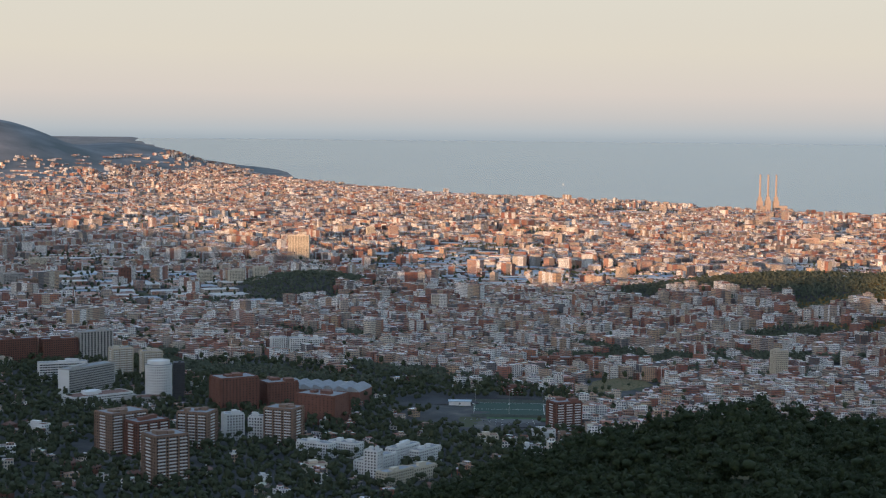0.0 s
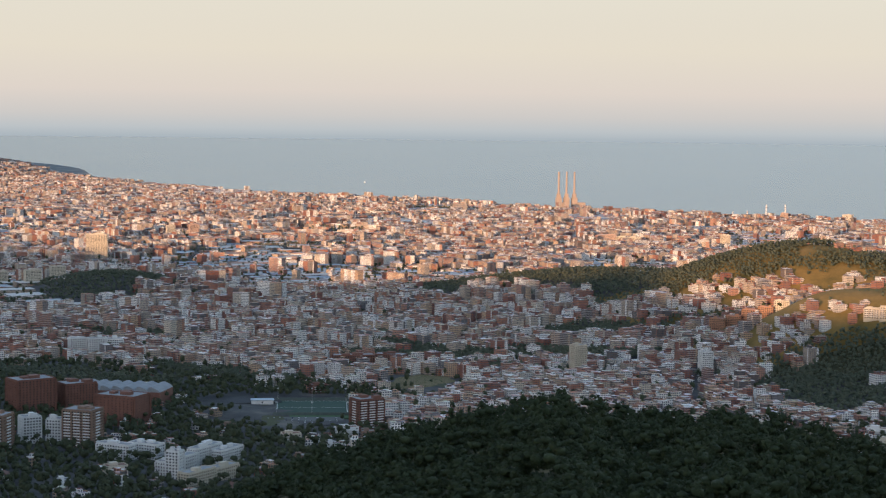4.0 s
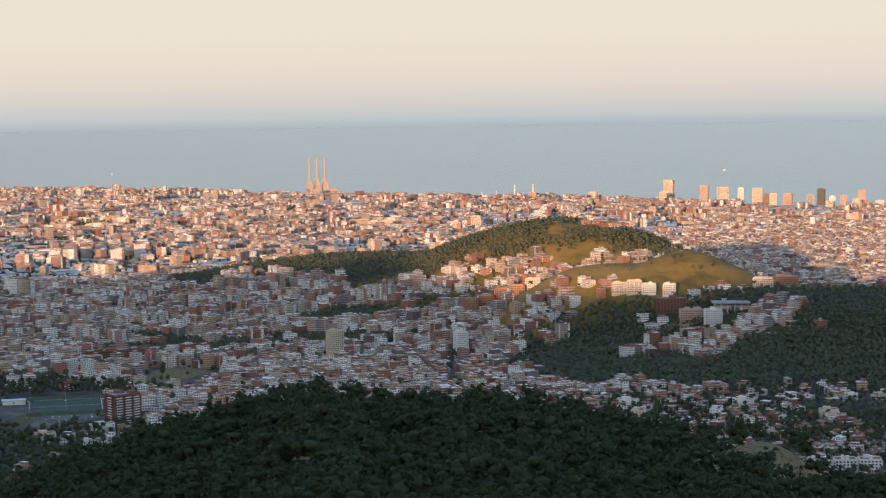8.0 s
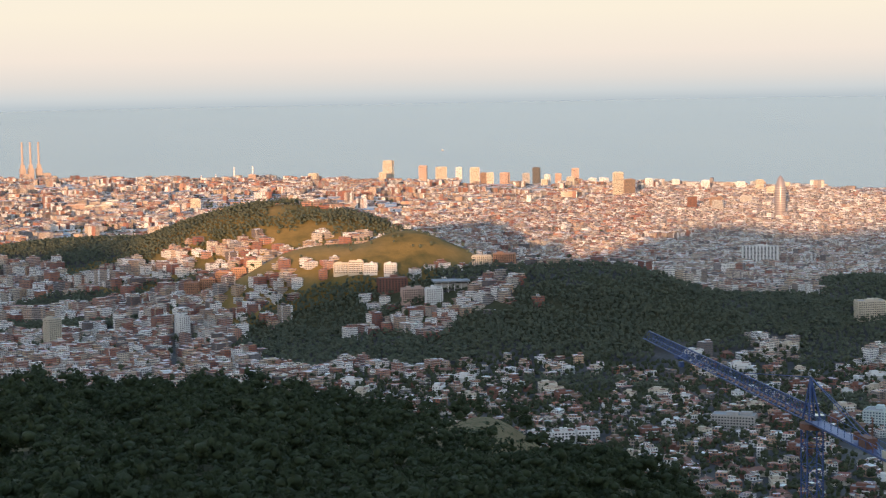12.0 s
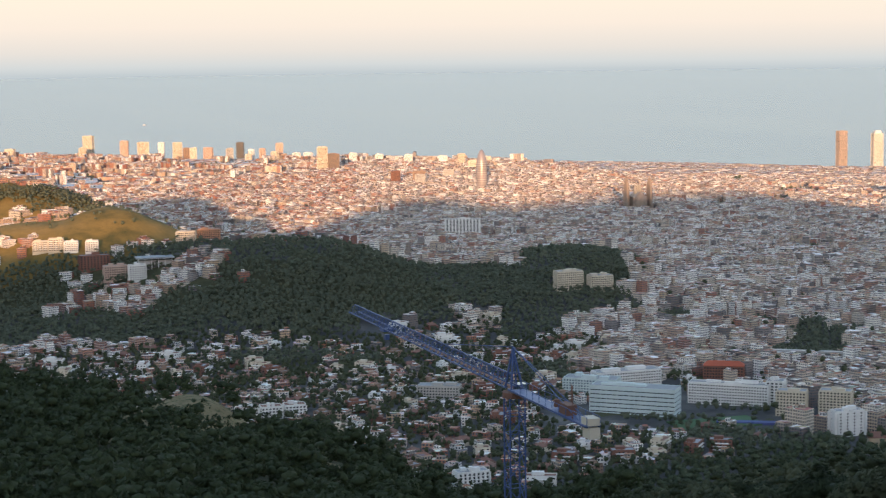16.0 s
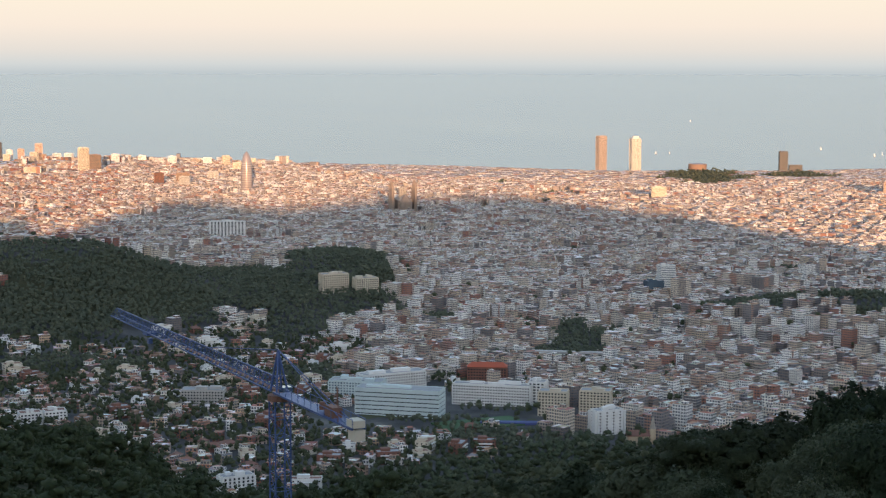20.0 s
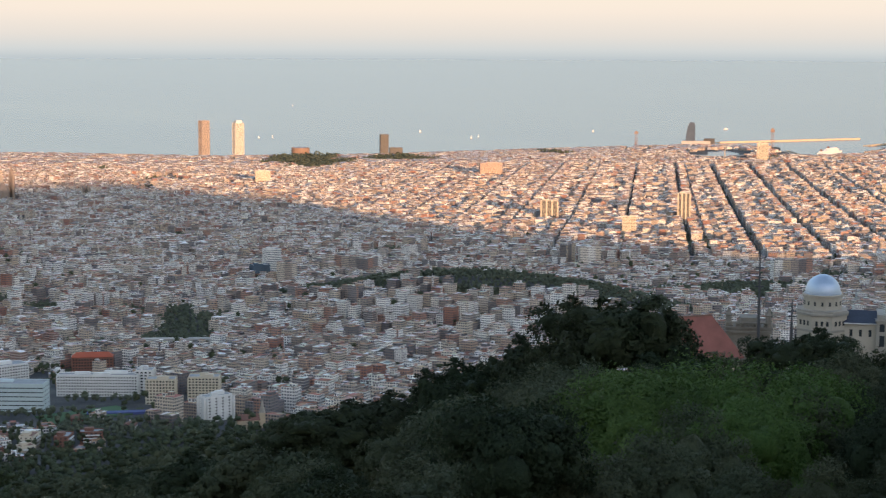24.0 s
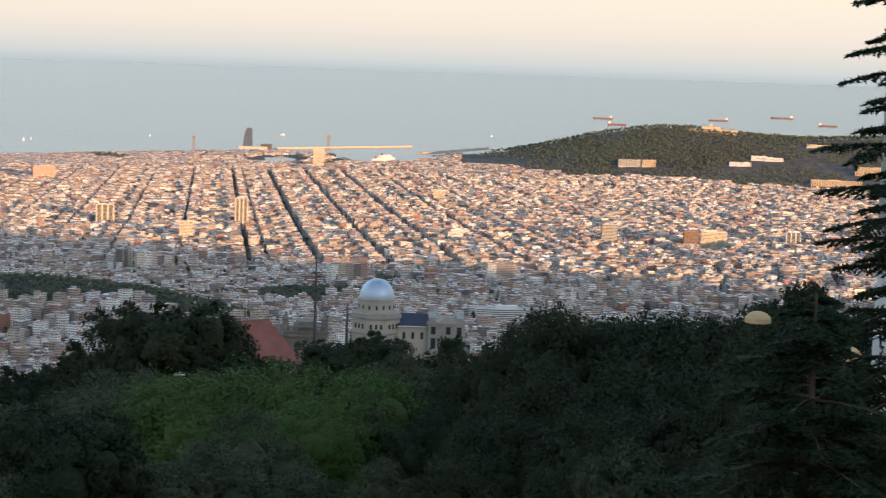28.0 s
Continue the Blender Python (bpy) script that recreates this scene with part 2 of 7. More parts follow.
def leaf_mat(name, dark, lite, dry=(0.10, 0.07, 0.03)):
    """Leaves: colour drifts over the crown and from tree to tree, little from leaf to leaf; some light passes through."""
    m = Mat(name)
    r = m.geo.outputs["Random Per Island"]
    info = m.n.new("ShaderNodeObjectInfo")
    k = m.math("MULTIPLY_ADD", r, 0.35, m.math("MULTIPLY", m.noise(2.2, 3.0), 0.65))
    c = m.mix(k, dark, lite)
    c = m.mix(m.math("MULTIPLY", m.noise(16.0, 3.0), 0.6), c, dark)
    c = m.mix(m.math("MULTIPLY", info.outputs["Random"], 0.35), c, m.mix(0.5, c, dry))
    m.finish(c, 0.7, bump=m.noise(0.45, 4.0, 0.7), strength=0.9, dist=0.35, spec=0.2)
    thin = m.put("ShaderNodeBsdfTranslucent", Color=c)
    both = m.put("ShaderNodeMixShader", Fac=0.3)
    m.l.new(m.bsdf.outputs[0], both.inputs[1])
    m.l.new(thin.outputs[0], both.inputs[2])
    m.l.new(both.outputs[0], m.n["Material Output"].inputs[0])
    return m.m


M_GROUND, M_SEA = ground_mat(), sea_mat()
M_PINE = leaf_mat("pine_needles", (0.014, 0.026, 0.012), (0.050, 0.071, 0.030))
M_OAK = leaf_mat("holm_oak_leaves", (0.042, 0.055, 0.028), (0.124, 0.142, 0.076))
M_LOCUST = leaf_mat("locust_leaves", (0.045, 0.094, 0.019), (0.128, 0.210, 0.047))
# far woods: aerial haze is put into this paler, greyer leaf colour
M_HAZED_LEAF = leaf_mat("haze_paled_foliage", (0.082, 0.100, 0.066), (0.180, 0.194, 0.134))
# darker counterpart without the haze lift, for slopes, gardens and streets
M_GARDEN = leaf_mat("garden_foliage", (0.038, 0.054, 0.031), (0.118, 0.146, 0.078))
M_CEDAR = leaf_mat("cedar_needles", (0.020, 0.038, 0.018), (0.070, 0.105, 0.046))
M_WOOD = leaf_mat("pine_wood_foliage", (0.020, 0.033, 0.014), (0.082, 0.104, 0.044))
M_BARK = plain("bark", (0.11, 0.08, 0.06), 0.95, grain=0.5, size=0.5)

# ---- the shape of the land ----
COAST = np.array([(32000, 15000), (20000, 8700), (16200, 6500), (14100, 5650), (12090, 4010), (11345, 3290), (10390, 2100), (10150, 1450), (9450, 800),
                  (9000, 0), (8860, -480), (7950, -1440), (7590, -2090), (7110, -2690), (6720, -3170), (6130, -3650),
                  (5850, -4300), (5730, -5150), (5600, -5800), (5000, -6300), (4300, -7300), (2500, -9500), (-3000, -13000)], float)


def inland(x, y):
    """Metres from the shore, positive on land."""
    best, side = np.full(np.shape(x), 1e9), np.zeros(np.shape(x))
    for (ax, ay), (bx, by) in zip(COAST[:-1], COAST[1:]):
        dx, dy = bx - ax, by - ay
        k = np.clip(((x - ax) * dx + (y - ay) * dy) / (dx * dx + dy * dy), 0, 1)
        d = np.hypot(x - ax - k * dx, y - ay - k * dy)
        near = d < best
        side = np.where(near, np.where(dx * (y - ay) - dy * (x - ax) < 0, 1.0, -1.0), side)
        best = np.where(near, d, best)
    return best * side


PLAIN_S = [-400, -5, 30, 1500, 3000, 4500, 6000, 7000, 7600, 8400, 12000]
PLAIN_Z = [-12, -3, 3, 12, 34, 72, 118, 165, 200, 240, 260]
# hills: x, y, height, half width along the ridge, half width across, azimuth of the ridge
HILLS = [(3420, -185, 247, 430, 280, 40), (3700, 180, 160, 480, 300, 20), (2870, -350, 236, 175, 170, 7), (2890, -235, 214, 200, 160, 7), (2635, -590, 190, 280, 280, 100), (2750, -500, 186, 110, 170, 7),
         (2640, -1060, 152, 290, 220, 110), (3560, 1270, 140, 260, 190, 80), (1880, -1560, 147, 330, 150, 60),
         (3830, -6620, 182, 620, 480, 60), (2950, -7000, 172, 900, 560, 60), (6650, 1450, 52, 500, 200, 20),
         (13000, 7500, 455, 1500, 900, 62), (14300, 6900, 250, 1300, 700, 62), (11200, 6100, 80, 1100, 450, 75), (13300, 5560, 70, 600, 240, 75)]
# the slope under the camera: azimuth, the crest's elevation angle and distance
CREST_AZ = [-180, -40, 20, 60, 70, 74, 77, 80, 82.5, 84, 86, 87.5, 90, 93, 96, 99, 102, 105, 108, 112, 118, 124, 130, 136, 144, 152, 160, 180]
CREST_EL = [-12, -13, -14, -14, -13.5, -12.4, -11.2, -10.3, -9.7, -9.35, -9.35, -9.8, -9.65, -10.05, -10.7, -11.15, -12.0, -12.95, -14.5, -14.7, -13.1, -11.95, -11.1, -10.0, -9.0, -9.6, -10.5, -12]
CREST_D = [600, 700, 700, 800, 900, 950, 1000, 1000, 1000, 980, 960, 950, 930, 900, 860, 820, 780, 740, 700, 640, 520, 440, 420, 430, 460, 460, 460, 600]
# the range behind the camera, whose shadow lies on the near half of the city: metres across the light, height
RIDGE_W = [-9000, -6000, -4900, -4100, -3400, -2800, -2300, -1700, -1433, -1300, -1167, -1054, -931, -680, -505, -420, -300, -150, 0, 325, 700, 950, 1090, 1275, 1500, 1700, 2100, 4000]
RIDGE_Z = [420, 520, 600, 630, 590, 547, 540, 545, 575, 560, 545, 520, 516, 526, 545, 600, 652, 638, 615, 650, 668, 615, 590, 500, 472, 438, 386, 300]


# the harbour's basins: x, y, half length, half width, azimuth
BASINS = [(5010, -5390, 330, 75, 140), (4850, -5930, 460, 150, 160), (5200, -6250, 500, 130, 155)]


def in_oval(x, y, o):
    ox, oy, a, b, az = o
    r = np.radians(az)
    u = (x - ox) * np.sin(r) + (y - oy) * np.cos(r)
    v = (x - ox) * np.cos(r) - (y - oy) * np.sin(r)
    return (u / a) ** 2 + (v / b) ** 2 < 1


def ground(x, y):
    """The height of the ground."""
    x, y = np.asarray(x, float), np.asarray(y, float)
    z = np.interp(inland(x, y), PLAIN_S, PLAIN_Z) * np.interp(x, [7000, 10500], [1.0, 0.3])
    for hx, hy, top, la, lc, az in HILLS:
        a = np.radians(az)
        u = (x - hx) * np.sin(a) + (y - hy) * np.cos(a)
        v = (x - hx) * np.cos(a) - (y - hy) * np.sin(a)
        z = z + np.maximum(top - z, 0) * np.exp(-((u / la) ** 2 + (v / lc) ** 2))
    for o in BASINS:
        z = np.where(in_oval(x, y, o), -6.0, z)
    d, az = np.hypot(x, y), np.degrees(np.arctan2(x, y))
    el, far = np.interp(az, CREST_AZ, CREST_EL), np.interp(az, CREST_AZ, CREST_D)
    k = np.clip(d / far, 0, 1)
    near = EYE - 9 + d * np.tan(np.radians(el - np.interp(az, [110, 124], [9, 4.2]) * (1 - k) ** 1.3))
    over = np.clip(d - far, 0, None)
    near = np.where(d > far, EYE - 9 + far * np.tan(np.radians(el)) - 0.58 * over * over / (over + 70), near)
    # the bald shoulder of the wooded hill
    near = near + 14.5 * np.exp(-((az - 99.6) / 1.7) ** 2 - ((d - 800) / 75) ** 2)
    z = np.maximum(z, np.where(d < 3000, near, -99))
    a = np.radians(SUN_AZ - 180)
    along, across = x * np.sin(a) + y * np.cos(a), x * np.cos(a) - y * np.sin(a)
    back = np.interp(across, RIDGE_W, RIDGE_Z) - 0.32 * np.abs(along + 500)
    return np.where(along < 60, np.maximum(z, back), z)


def to_mesh(name, verts, faces, mats, index=None, uv=None, smooth=False, normals=None):
    me = bpy.data.meshes.new(name)
    verts = np.asarray(verts, np.float32) * S
    faces = np.asarray(faces, np.int32)
    n, k = faces.shape
    me.vertices.add(len(verts))
    me.vertices.foreach_set("co", verts.ravel())
    me.loops.add(n * k)
    me.loops.foreach_set("vertex_index", faces.ravel())
    me.polygons.add(n)
    me.polygons.foreach_set("loop_start", np.arange(0, n * k, k, dtype=np.int32))
    for m in mats:
        me.materials.append(m)
    if index is not None:
        me.polygons.foreach_set("material_index", np.asarray(index, np.int32))
    if uv is not None:
        me.uv_layers.new(name="uv").data.foreach_set("uv", np.asarray(uv, np.float32).ravel())
    me.polygons.foreach_set("use_smooth", np.full(n, smooth))
    me.update(calc_edges=True)
    if normals is not None:
        me.normals_split_custom_set_from_vertices(np.asarray(normals, np.float32))
    return me


def land_mesh():
    az = np.concatenate([np.arange(-180, 50, 5), np.arange(50, 56, 1), np.arange(56, 162, 0.33), np.arange(162, 180, 3)])
    r = np.concatenate([np.linspace(0.0, 200, 31, endpoint=False), np.linspace(200, 1600, 90, endpoint=False), np.geomspace(1600, 9000, 130, endpoint=False), np.geomspace(9000, 40000, 50)])
    A, R = np.meshgrid(np.radians(az), r, indexing="ij")
    x, y = R * np.sin(A), R * np.cos(A)
    z = ground(x, y)
    rough = np.array([noise.noise((a / 60, b / 60, 0.0)) for a, b in zip(x.ravel(), y.ravel())]).reshape(x.shape)
    z = z + np.where((inland(x, y) > 60) & (R < 12000), rough * 2.0, 0)
    v = np.stack([x, y, z], -1).reshape(-1, 3)
    na, nr = x.shape
    i = np.arange(na)[:, None] * nr + np.arange(nr - 1)[None]
    j = np.roll(np.arange(na), -1)[:, None] * nr + np.arange(nr - 1)[None]
    f = np.stack([i, i + 1, j + 1, j], -1).reshape(-1, 4)
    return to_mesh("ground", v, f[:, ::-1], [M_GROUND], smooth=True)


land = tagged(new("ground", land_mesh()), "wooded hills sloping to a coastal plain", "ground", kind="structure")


def sea_mesh():
    a = np.radians(np.arange(0, 360, 3))
    r = np.array([1500, 4000, 7000, 9000, 12000, 18000, 28000, 40000])
    v = [(k * math.sin(b), k * math.cos(b), 0.0) for b in a for k in r]
    n, q = len(a), len(r)
    f = [(i * q + k, ((i + 1) % n) * q + k, ((i + 1) % n) * q + k + 1, i * q + k + 1) for i in range(n) for k in range(q - 1)]
    return to_mesh("sea", v, np.array(f)[:, ::-1], [M_SEA])


tagged(new("sea", sea_mesh()), "calm grey-blue sea under evening haze", "sea", kind="structure")

# ---- the fabric of the city ----
rng = np.random.default_rng(7)


def boxes(cx, cy, z0, w, d, h, ang):
    """Vertices, faces and uv of upright boxes without floors: four walls and a roof each, the walls in metres of uv."""
    n = len(cx)
    c, s = np.cos(ang), np.sin(ang)
    ux = np.array([-1, 1, 1, -1]) * 0.5
    uy = np.array([-1, -1, 1, 1]) * 0.5
    lx, ly = w[:, None] * ux, d[:, None] * uy
    x = cx[:, None] + lx * c[:, None] - ly * s[:, None]
    y = cy[:, None] + lx * s[:, None] + ly * c[:, None]
    v = np.zeros((n, 8, 3))
    v[:, :4, 0] = v[:, 4:, 0] = x
    v[:, :4, 1] = v[:, 4:, 1] = y
    v[:, :4, 2], v[:, 4:, 2] = z0[:, None], (z0 + h)[:, None]
    quad = np.array([(0, 1, 5, 4), (1, 2, 6, 5), (2, 3, 7, 6), (3, 0, 4, 7), (4, 5, 6, 7)])
    f = (np.arange(n)[:, None, None] * 8 + quad).reshape(-1, 4)
    uv = np.zeros((n, 5, 4, 2))
    for k in range(4):
        side = w if k % 2 == 0 else d
        uv[:, k, 1, 0] = uv[:, k, 2, 0] = np.maximum(np.round(side / 3.0), 1) * 3.0
        uv[:, k, 2, 1] = uv[:, k, 3, 1] = np.maximum(np.round(h / 3.1), 1) * 3.1
    return v.reshape(-1, 3), f, uv.reshape(-1, 2), np.tile([0, 0, 0, 0, 1], n)


# woods and parks inside the city: x, y, half length, half width, azimuth
WOODS = [(3530, 115, 330, 150, 18), (3700, 250, 500, 170, 20), (2500, -648, 205, 150, 104), (2640, -1060, 250, 130, 112), (3560, 1270, 250, 120, 80),
         (1880, -1560, 330, 62, 60), (3830, -6620, 800, 520, 60), (3500, -6020, 1000, 330, 90), (2950, -7000, 1000, 640, 60), (2385, -400, 200, 86, 12), (2610, -95, 100, 40, 92), (2600, -175, 140, 75, 94), (2450, -190, 130, 80, 10), (3385, -30, 150, 62, 8), (3270, -322, 78, 80, 0),
         (2370, -570, 130, 95, 100), (2390, -880, 200, 70, 96), (2520, -850, 150, 110, 100), (2360, -1010, 70, 55, 115), (2070, -1185, 105, 60, 115), (2285, -1072, 45, 30, 0), (1995, -1030, 60, 26, 60),
         (1963, -745, 60, 40, 100), (1470, -780, 90, 40, 36), (1612, -752, 55, 12, 25), (1642, -852, 50, 9, 25), (1530, -790, 60, 14, 30), (2140, -500, 90, 40, 20), (5600, -3745, 430, 150, 122), (5540, -4130, 190, 110, 122), (2694, -290, 230, 24, 7), (2705, -430, 90, 20, 7), (2300, 900, 190, 60, 8), (2420, 700, 140, 40, 20)]
# open hillsides with few trees: x, y, half length, half width, azimuth
MEADOWS = [(3318, -192, 74, 98, 0), (2800, -385, 130, 52, 7), (2880, -300, 235, 92, 7), (2820, -420, 110, 60, 7)]
# small parks scattered over the plain
_p = np.random.default_rng(3)
for _ in range(70):
    _r, _b = _p.uniform(2400, 8500), np.radians(_p.uniform(58, 150))
    WOODS.append((float(_r * np.sin(_b)), float(_r * np.cos(_b)), float(_p.uniform(50, 190)), float(_p.uniform(25, 70)), float(_p.uniform(0, 180))))
# green belts and avenues of trees that run across the plain
for _ in range(75):
    _r, _b = _p.uniform(2500, 9500), _p.uniform(58, 104)
    WOODS.append((float(_r * np.sin(np.radians(_b))), float(_r * np.cos(np.radians(_b))), float(_p.uniform(110, 420)), float(_p.uniform(14, 48)), float(_b + 90 + _p.uniform(-28, 28))))
# room kept for single buildings: x, y, radius
CLEAR = [(9440, 820, 140), (5470, -1885, 60), (4540, -2025, 80), (6349, -3739, 60), (6263, -3850, 60), (2620, -375, 45), (2745, -265, 60), (2729, -312, 30), (2683, -304, 32), (2758, -478, 45), (2633, -329, 24), (2602, -357, 20),
         (3015, -66, 80), (3865, -1283, 60), (2559, -1642, 45), (1663, -729, 90), (1834, -798, 70), (1690, -848, 80), (1598, -912, 60), (1482, -888, 45),
         (1832, -928, 45), (1958, -1104, 60), (2424, -995, 55), (3165, -2821, 50), (2939, -3056, 45), (2720, -2654, 40), (4675, 1704, 60), (1469, -2065, 60),
         (2055, -3281, 40), (1890, -3390, 60), (1742, -3547, 40), (2343, -3112, 30), (2640, 207, 25), (2587, 950, 60), (2165, 505, 95), (2062, 500, 85), (1990, 495, 34), (2010, 575, 34), (2140, 610, 42), (2480, 420, 75), (2390, 410, 60), (2610, 545, 55), (2655, 495, 40), (6492, 389, 110), (1640, 780, 60), (1578, -848, 52)]
# pale halls on the hill above the harbour: x, y, width, height
HALLS = [(3275, -6312, 60, 14), (3222, -6332, 70, 10), (3300, -6202, 80, 11), (3658, -5986, 110, 24), (3600, -6012, 50, 24), (3166, -6615, 95, 8), (2813, -6331, 110, 30), (2812, -6036, 180, 20)]


def in_wood(x, y, o):
    """Inside a wood's oval, with an uneven edge."""
    b = o[3]
    return in_oval(x + 0.30 * b * np.sin(y / (0.42 * b) + o[0]) + 0.16 * b * np.sin(y / (0.17 * b)), y + 0.30 * b * np.sin(x / (0.47 * b) + o[1]) + 0.16 * b * np.sin(x / (0.15 * b)), o)


def wooded(x, y):
    out = np.zeros(np.shape(x), bool)
    for o in WOODS + MEADOWS:
        out |= in_wood(x, y, o)
    return out


def lattice(x0, x1, y0, y1, px, py, ang, ox=0.0, oy=0.0):
    """Centres of a turned grid of blocks inside a plan rectangle."""
    c, s = math.cos(ang), math.sin(ang)
    mx, my = (x0 + x1) / 2, (y0 + y1) / 2
    r = math.hypot(x1 - x0, y1 - y0) / 2
    gx, gy = np.meshgrid(np.arange(-r, r, px), np.arange(-r, r, py))
    gx, gy = gx.ravel(), gy.ravel()
    x, y = mx + gx * c - gy * s, my + gx * s + gy * c
    ok = (x >= x0) & (x < x1) & (y >= y0) & (y < y1)
    return x[ok], y[ok]


def seen(x, y, lo=57.5, hi=161.0):
    az = np.degrees(np.arctan2(x, y))
    return (az > lo) & (az < hi)


def ring_block(x, y, ang, half, depth, wide, h_lo, h_hi):
    """Perimeter blocks: houses along the four sides of each block."""
    n_side = max(2, int(round(2 * half / wide)))
    out = []
    for side in range(4):
        a = ang + side * math.pi / 2
        for i in range(n_side):
            k = (i + 0.5) / n_side * 2 * half - half
            if side % 2 and abs(k) > half - depth:
                continue
            lx, ly = k, half - depth / 2
            ly = ly + rng.normal(0, 1.6, len(x))
            bx = x + lx * np.cos(a) - ly * np.sin(a)
            by = y + lx * np.sin(a) + ly * np.cos(a)
            n = len(x)
            out.append(np.stack([bx, by, np.full(n, 2 * half / n_side), depth * rng.uniform(0.8, 1.15, n), rng.uniform(h_lo, h_hi, n), np.full(n, a) if np.isscalar(a) else a], 1))
    return np.concatenate(out)


def fabric(x0, x1, y0, y1, px, py, ang, h_lo, h_hi, skip, jitter=2.0):
    """Looser fabric: one house a cell, sizes and heights uneven."""
    x, y = lattice(x0, x1, y0, y1, px, py, ang)
    n = len(x)
    x, y = x + rng.uniform(-jitter, jitter, n), y + rng.uniform(-jitter, jitter, n)
    keep = rng.random(n) > skip
    h = h_lo + (h_hi - h_lo) * rng.random(n) ** 1.4 - 3 * (rng.random(n) < 0.3)
    b = np.stack([x, y, px * rng.uniform(0.8, 1.35, n), py * rng.uniform(0.6, 1.05, n), h, np.full(n, ang)], 1)
    return b[keep]


def eixample(x, y):
    """The planned grid between the old villages and the old town."""
    a = np.radians(135)
    u, v = x * np.sin(a) + y * np.cos(a), x * np.cos(a) - y * np.sin(a)
    return (u > 3350) & (u < 6500) & (v > -3600) & (v < 2600) & (inland(x, y) > 350)


def villas(x, y):
    az, d = np.degrees(np.arctan2(x, y)), np.hypot(x, y)
    az = az + 1.2 * np.sin(d / 55) + 0.8 * np.sin(d / 21)
    d = d + 50 * np.sin(az * 2.1) + 30 * np.sin(az * 5.3)
    return ((az > 92) & (az < 118) & (d < np.interp(az, [92, 100, 111, 114, 118], [2220, 2420, 2440, 2150, 1900]))) | ((az > 56) & (az < 79) & (d < np.interp(az, [70, 77], [2640, 2420])))


def clear_of(b):
    ok = np.ones(len(b), bool)
    for ox, oy, r in CLEAR:
        ok &= np.hypot(b[:, 0] - ox, b[:, 1] - oy) > r
    return ok


def city():
    parts, sheds = [], []
    # the planned grid, in line with its avenues
    ang = math.radians(45)
    x, y = lattice(500, 8200, -8200, 3500, 133, 133, ang)
    ok = eixample(x, y) & seen(x, y)
    x, y = x[ok], y[ok]
    v = (x + y) * -math.sqrt(0.5)
    wide = (v > 20) & (v < 720)
    ring = np.concatenate([ring_block(x[~wide], y[~wide], ang, 62.5, 25, 17, 14, 26), ring_block(x[wide], y[wide], ang, 57, 24, 17, 14, 26)])
    inner = np.stack([x, y, np.full(len(x), 55.0), np.full(len(x), 55.0), rng.uniform(4, 9, len(x)), np.full(len(x), ang)], 1)
    parts += [ring, inner]
    # everything else, in tiles whose streets turn a little from tile to tile
    for tx in range(400, 17000, 400):
        for ty in range(-8400, 7600, 400):
            mx, my = tx + 200, ty + 200
            d = math.hypot(mx, my)
            az = math.degrees(math.atan2(mx, my))
            if not 56 < az < 162 or d < 1300 or d > 17000:
                continue
            turn = math.radians(30 + 60 * noise.noise((mx / 1500, my / 1500, 3.0)))
            tall = 1.0 + 0.5 * noise.noise((mx / 900, my / 900, 9.0))
            k = 0.86 if d < 2500 else 0.95 if d < 2900 else 1.15 if d < 5200 else 1.5 if d < 9500 else 1.8
            east = 4600 < d < 9500 and az < 112
            if east:
                k, tall = 2.2, tall * 1.3
            low = 1.12 if az < 92 or d > 2900 else 1.0
            use = noise.noise((mx / 800, my / 800, 5.0))
            if d > 3600 and az < 108 and use > 0.22:
                sheds.append(fabric(tx, tx + 400, ty, ty + 400, 42, 74, turn, 7, 12, 0.2, 4.0))
                continue
            if d > 3500 and az < 112 and use < -0.30:
                parts.append(fabric(tx, tx + 400, ty, ty + 400, 62, 36, turn + 0.6, 15, 27, 0.2, 3.0) * np.array([1, 1, 0.9, 0.42, 1, 1]))
                continue
            parts.append(fabric(tx, tx + 400, ty, ty + 400, 15 * k, 19 * k, turn, 8 * tall * low, 23 * tall * low, 0.30 if east else 0.12 if d < 9500 else 0.40))
    # long slabs and sheds that stand out of the carpet of houses
    n = 2600
    x, y = rng.uniform(1500, 11000, n), rng.uniform(-8000, 5200, n)
    near_shed = (np.degrees(np.arctan2(x, y)) < 100) & (np.hypot(x, y) > 4300) & (rng.random(n) < 0.5)
    big = np.stack([x, y, np.where(near_shed, rng.uniform(50, 130, n), rng.uniform(28, 75, n)), np.where(near_shed, rng.uniform(30, 60, n), rng.uniform(12, 18, n)),
                    np.where(near_shed, rng.uniform(9, 18, n), rng.uniform(24, 46, n)), rng.choice(np.radians([-20, 0, 25, 45, 70, 110]), n)], 1)
    parts.append(big[np.hypot(x, y) > 2900])
    # single taller houses
    n = 3500
    x, y = rng.uniform(1500, 9500, n), rng.uniform(-8000, 4500, n)
    tall = np.stack([x, y, rng.uniform(14, 24, n), rng.uniform(14, 20, n), rng.uniform(20, 30, n), rng.uniform(0, 1.5, n)], 1)
    parts.append(tall[np.hypot(x, y) > 3400])
    n_shed = sum(len(q) for q in sheds)
    b = np.concatenate(parts + sheds)
    shed = np.arange(len(b)) >= len(b) - n_shed
    x, y = b[:, 0], b[:, 1]
    d = np.hypot(x, y)
    az = np.degrees(np.arctan2(x, y))
    n_ring = len(ring) + len(inner)
    grid = np.arange(len(b)) < n_ring
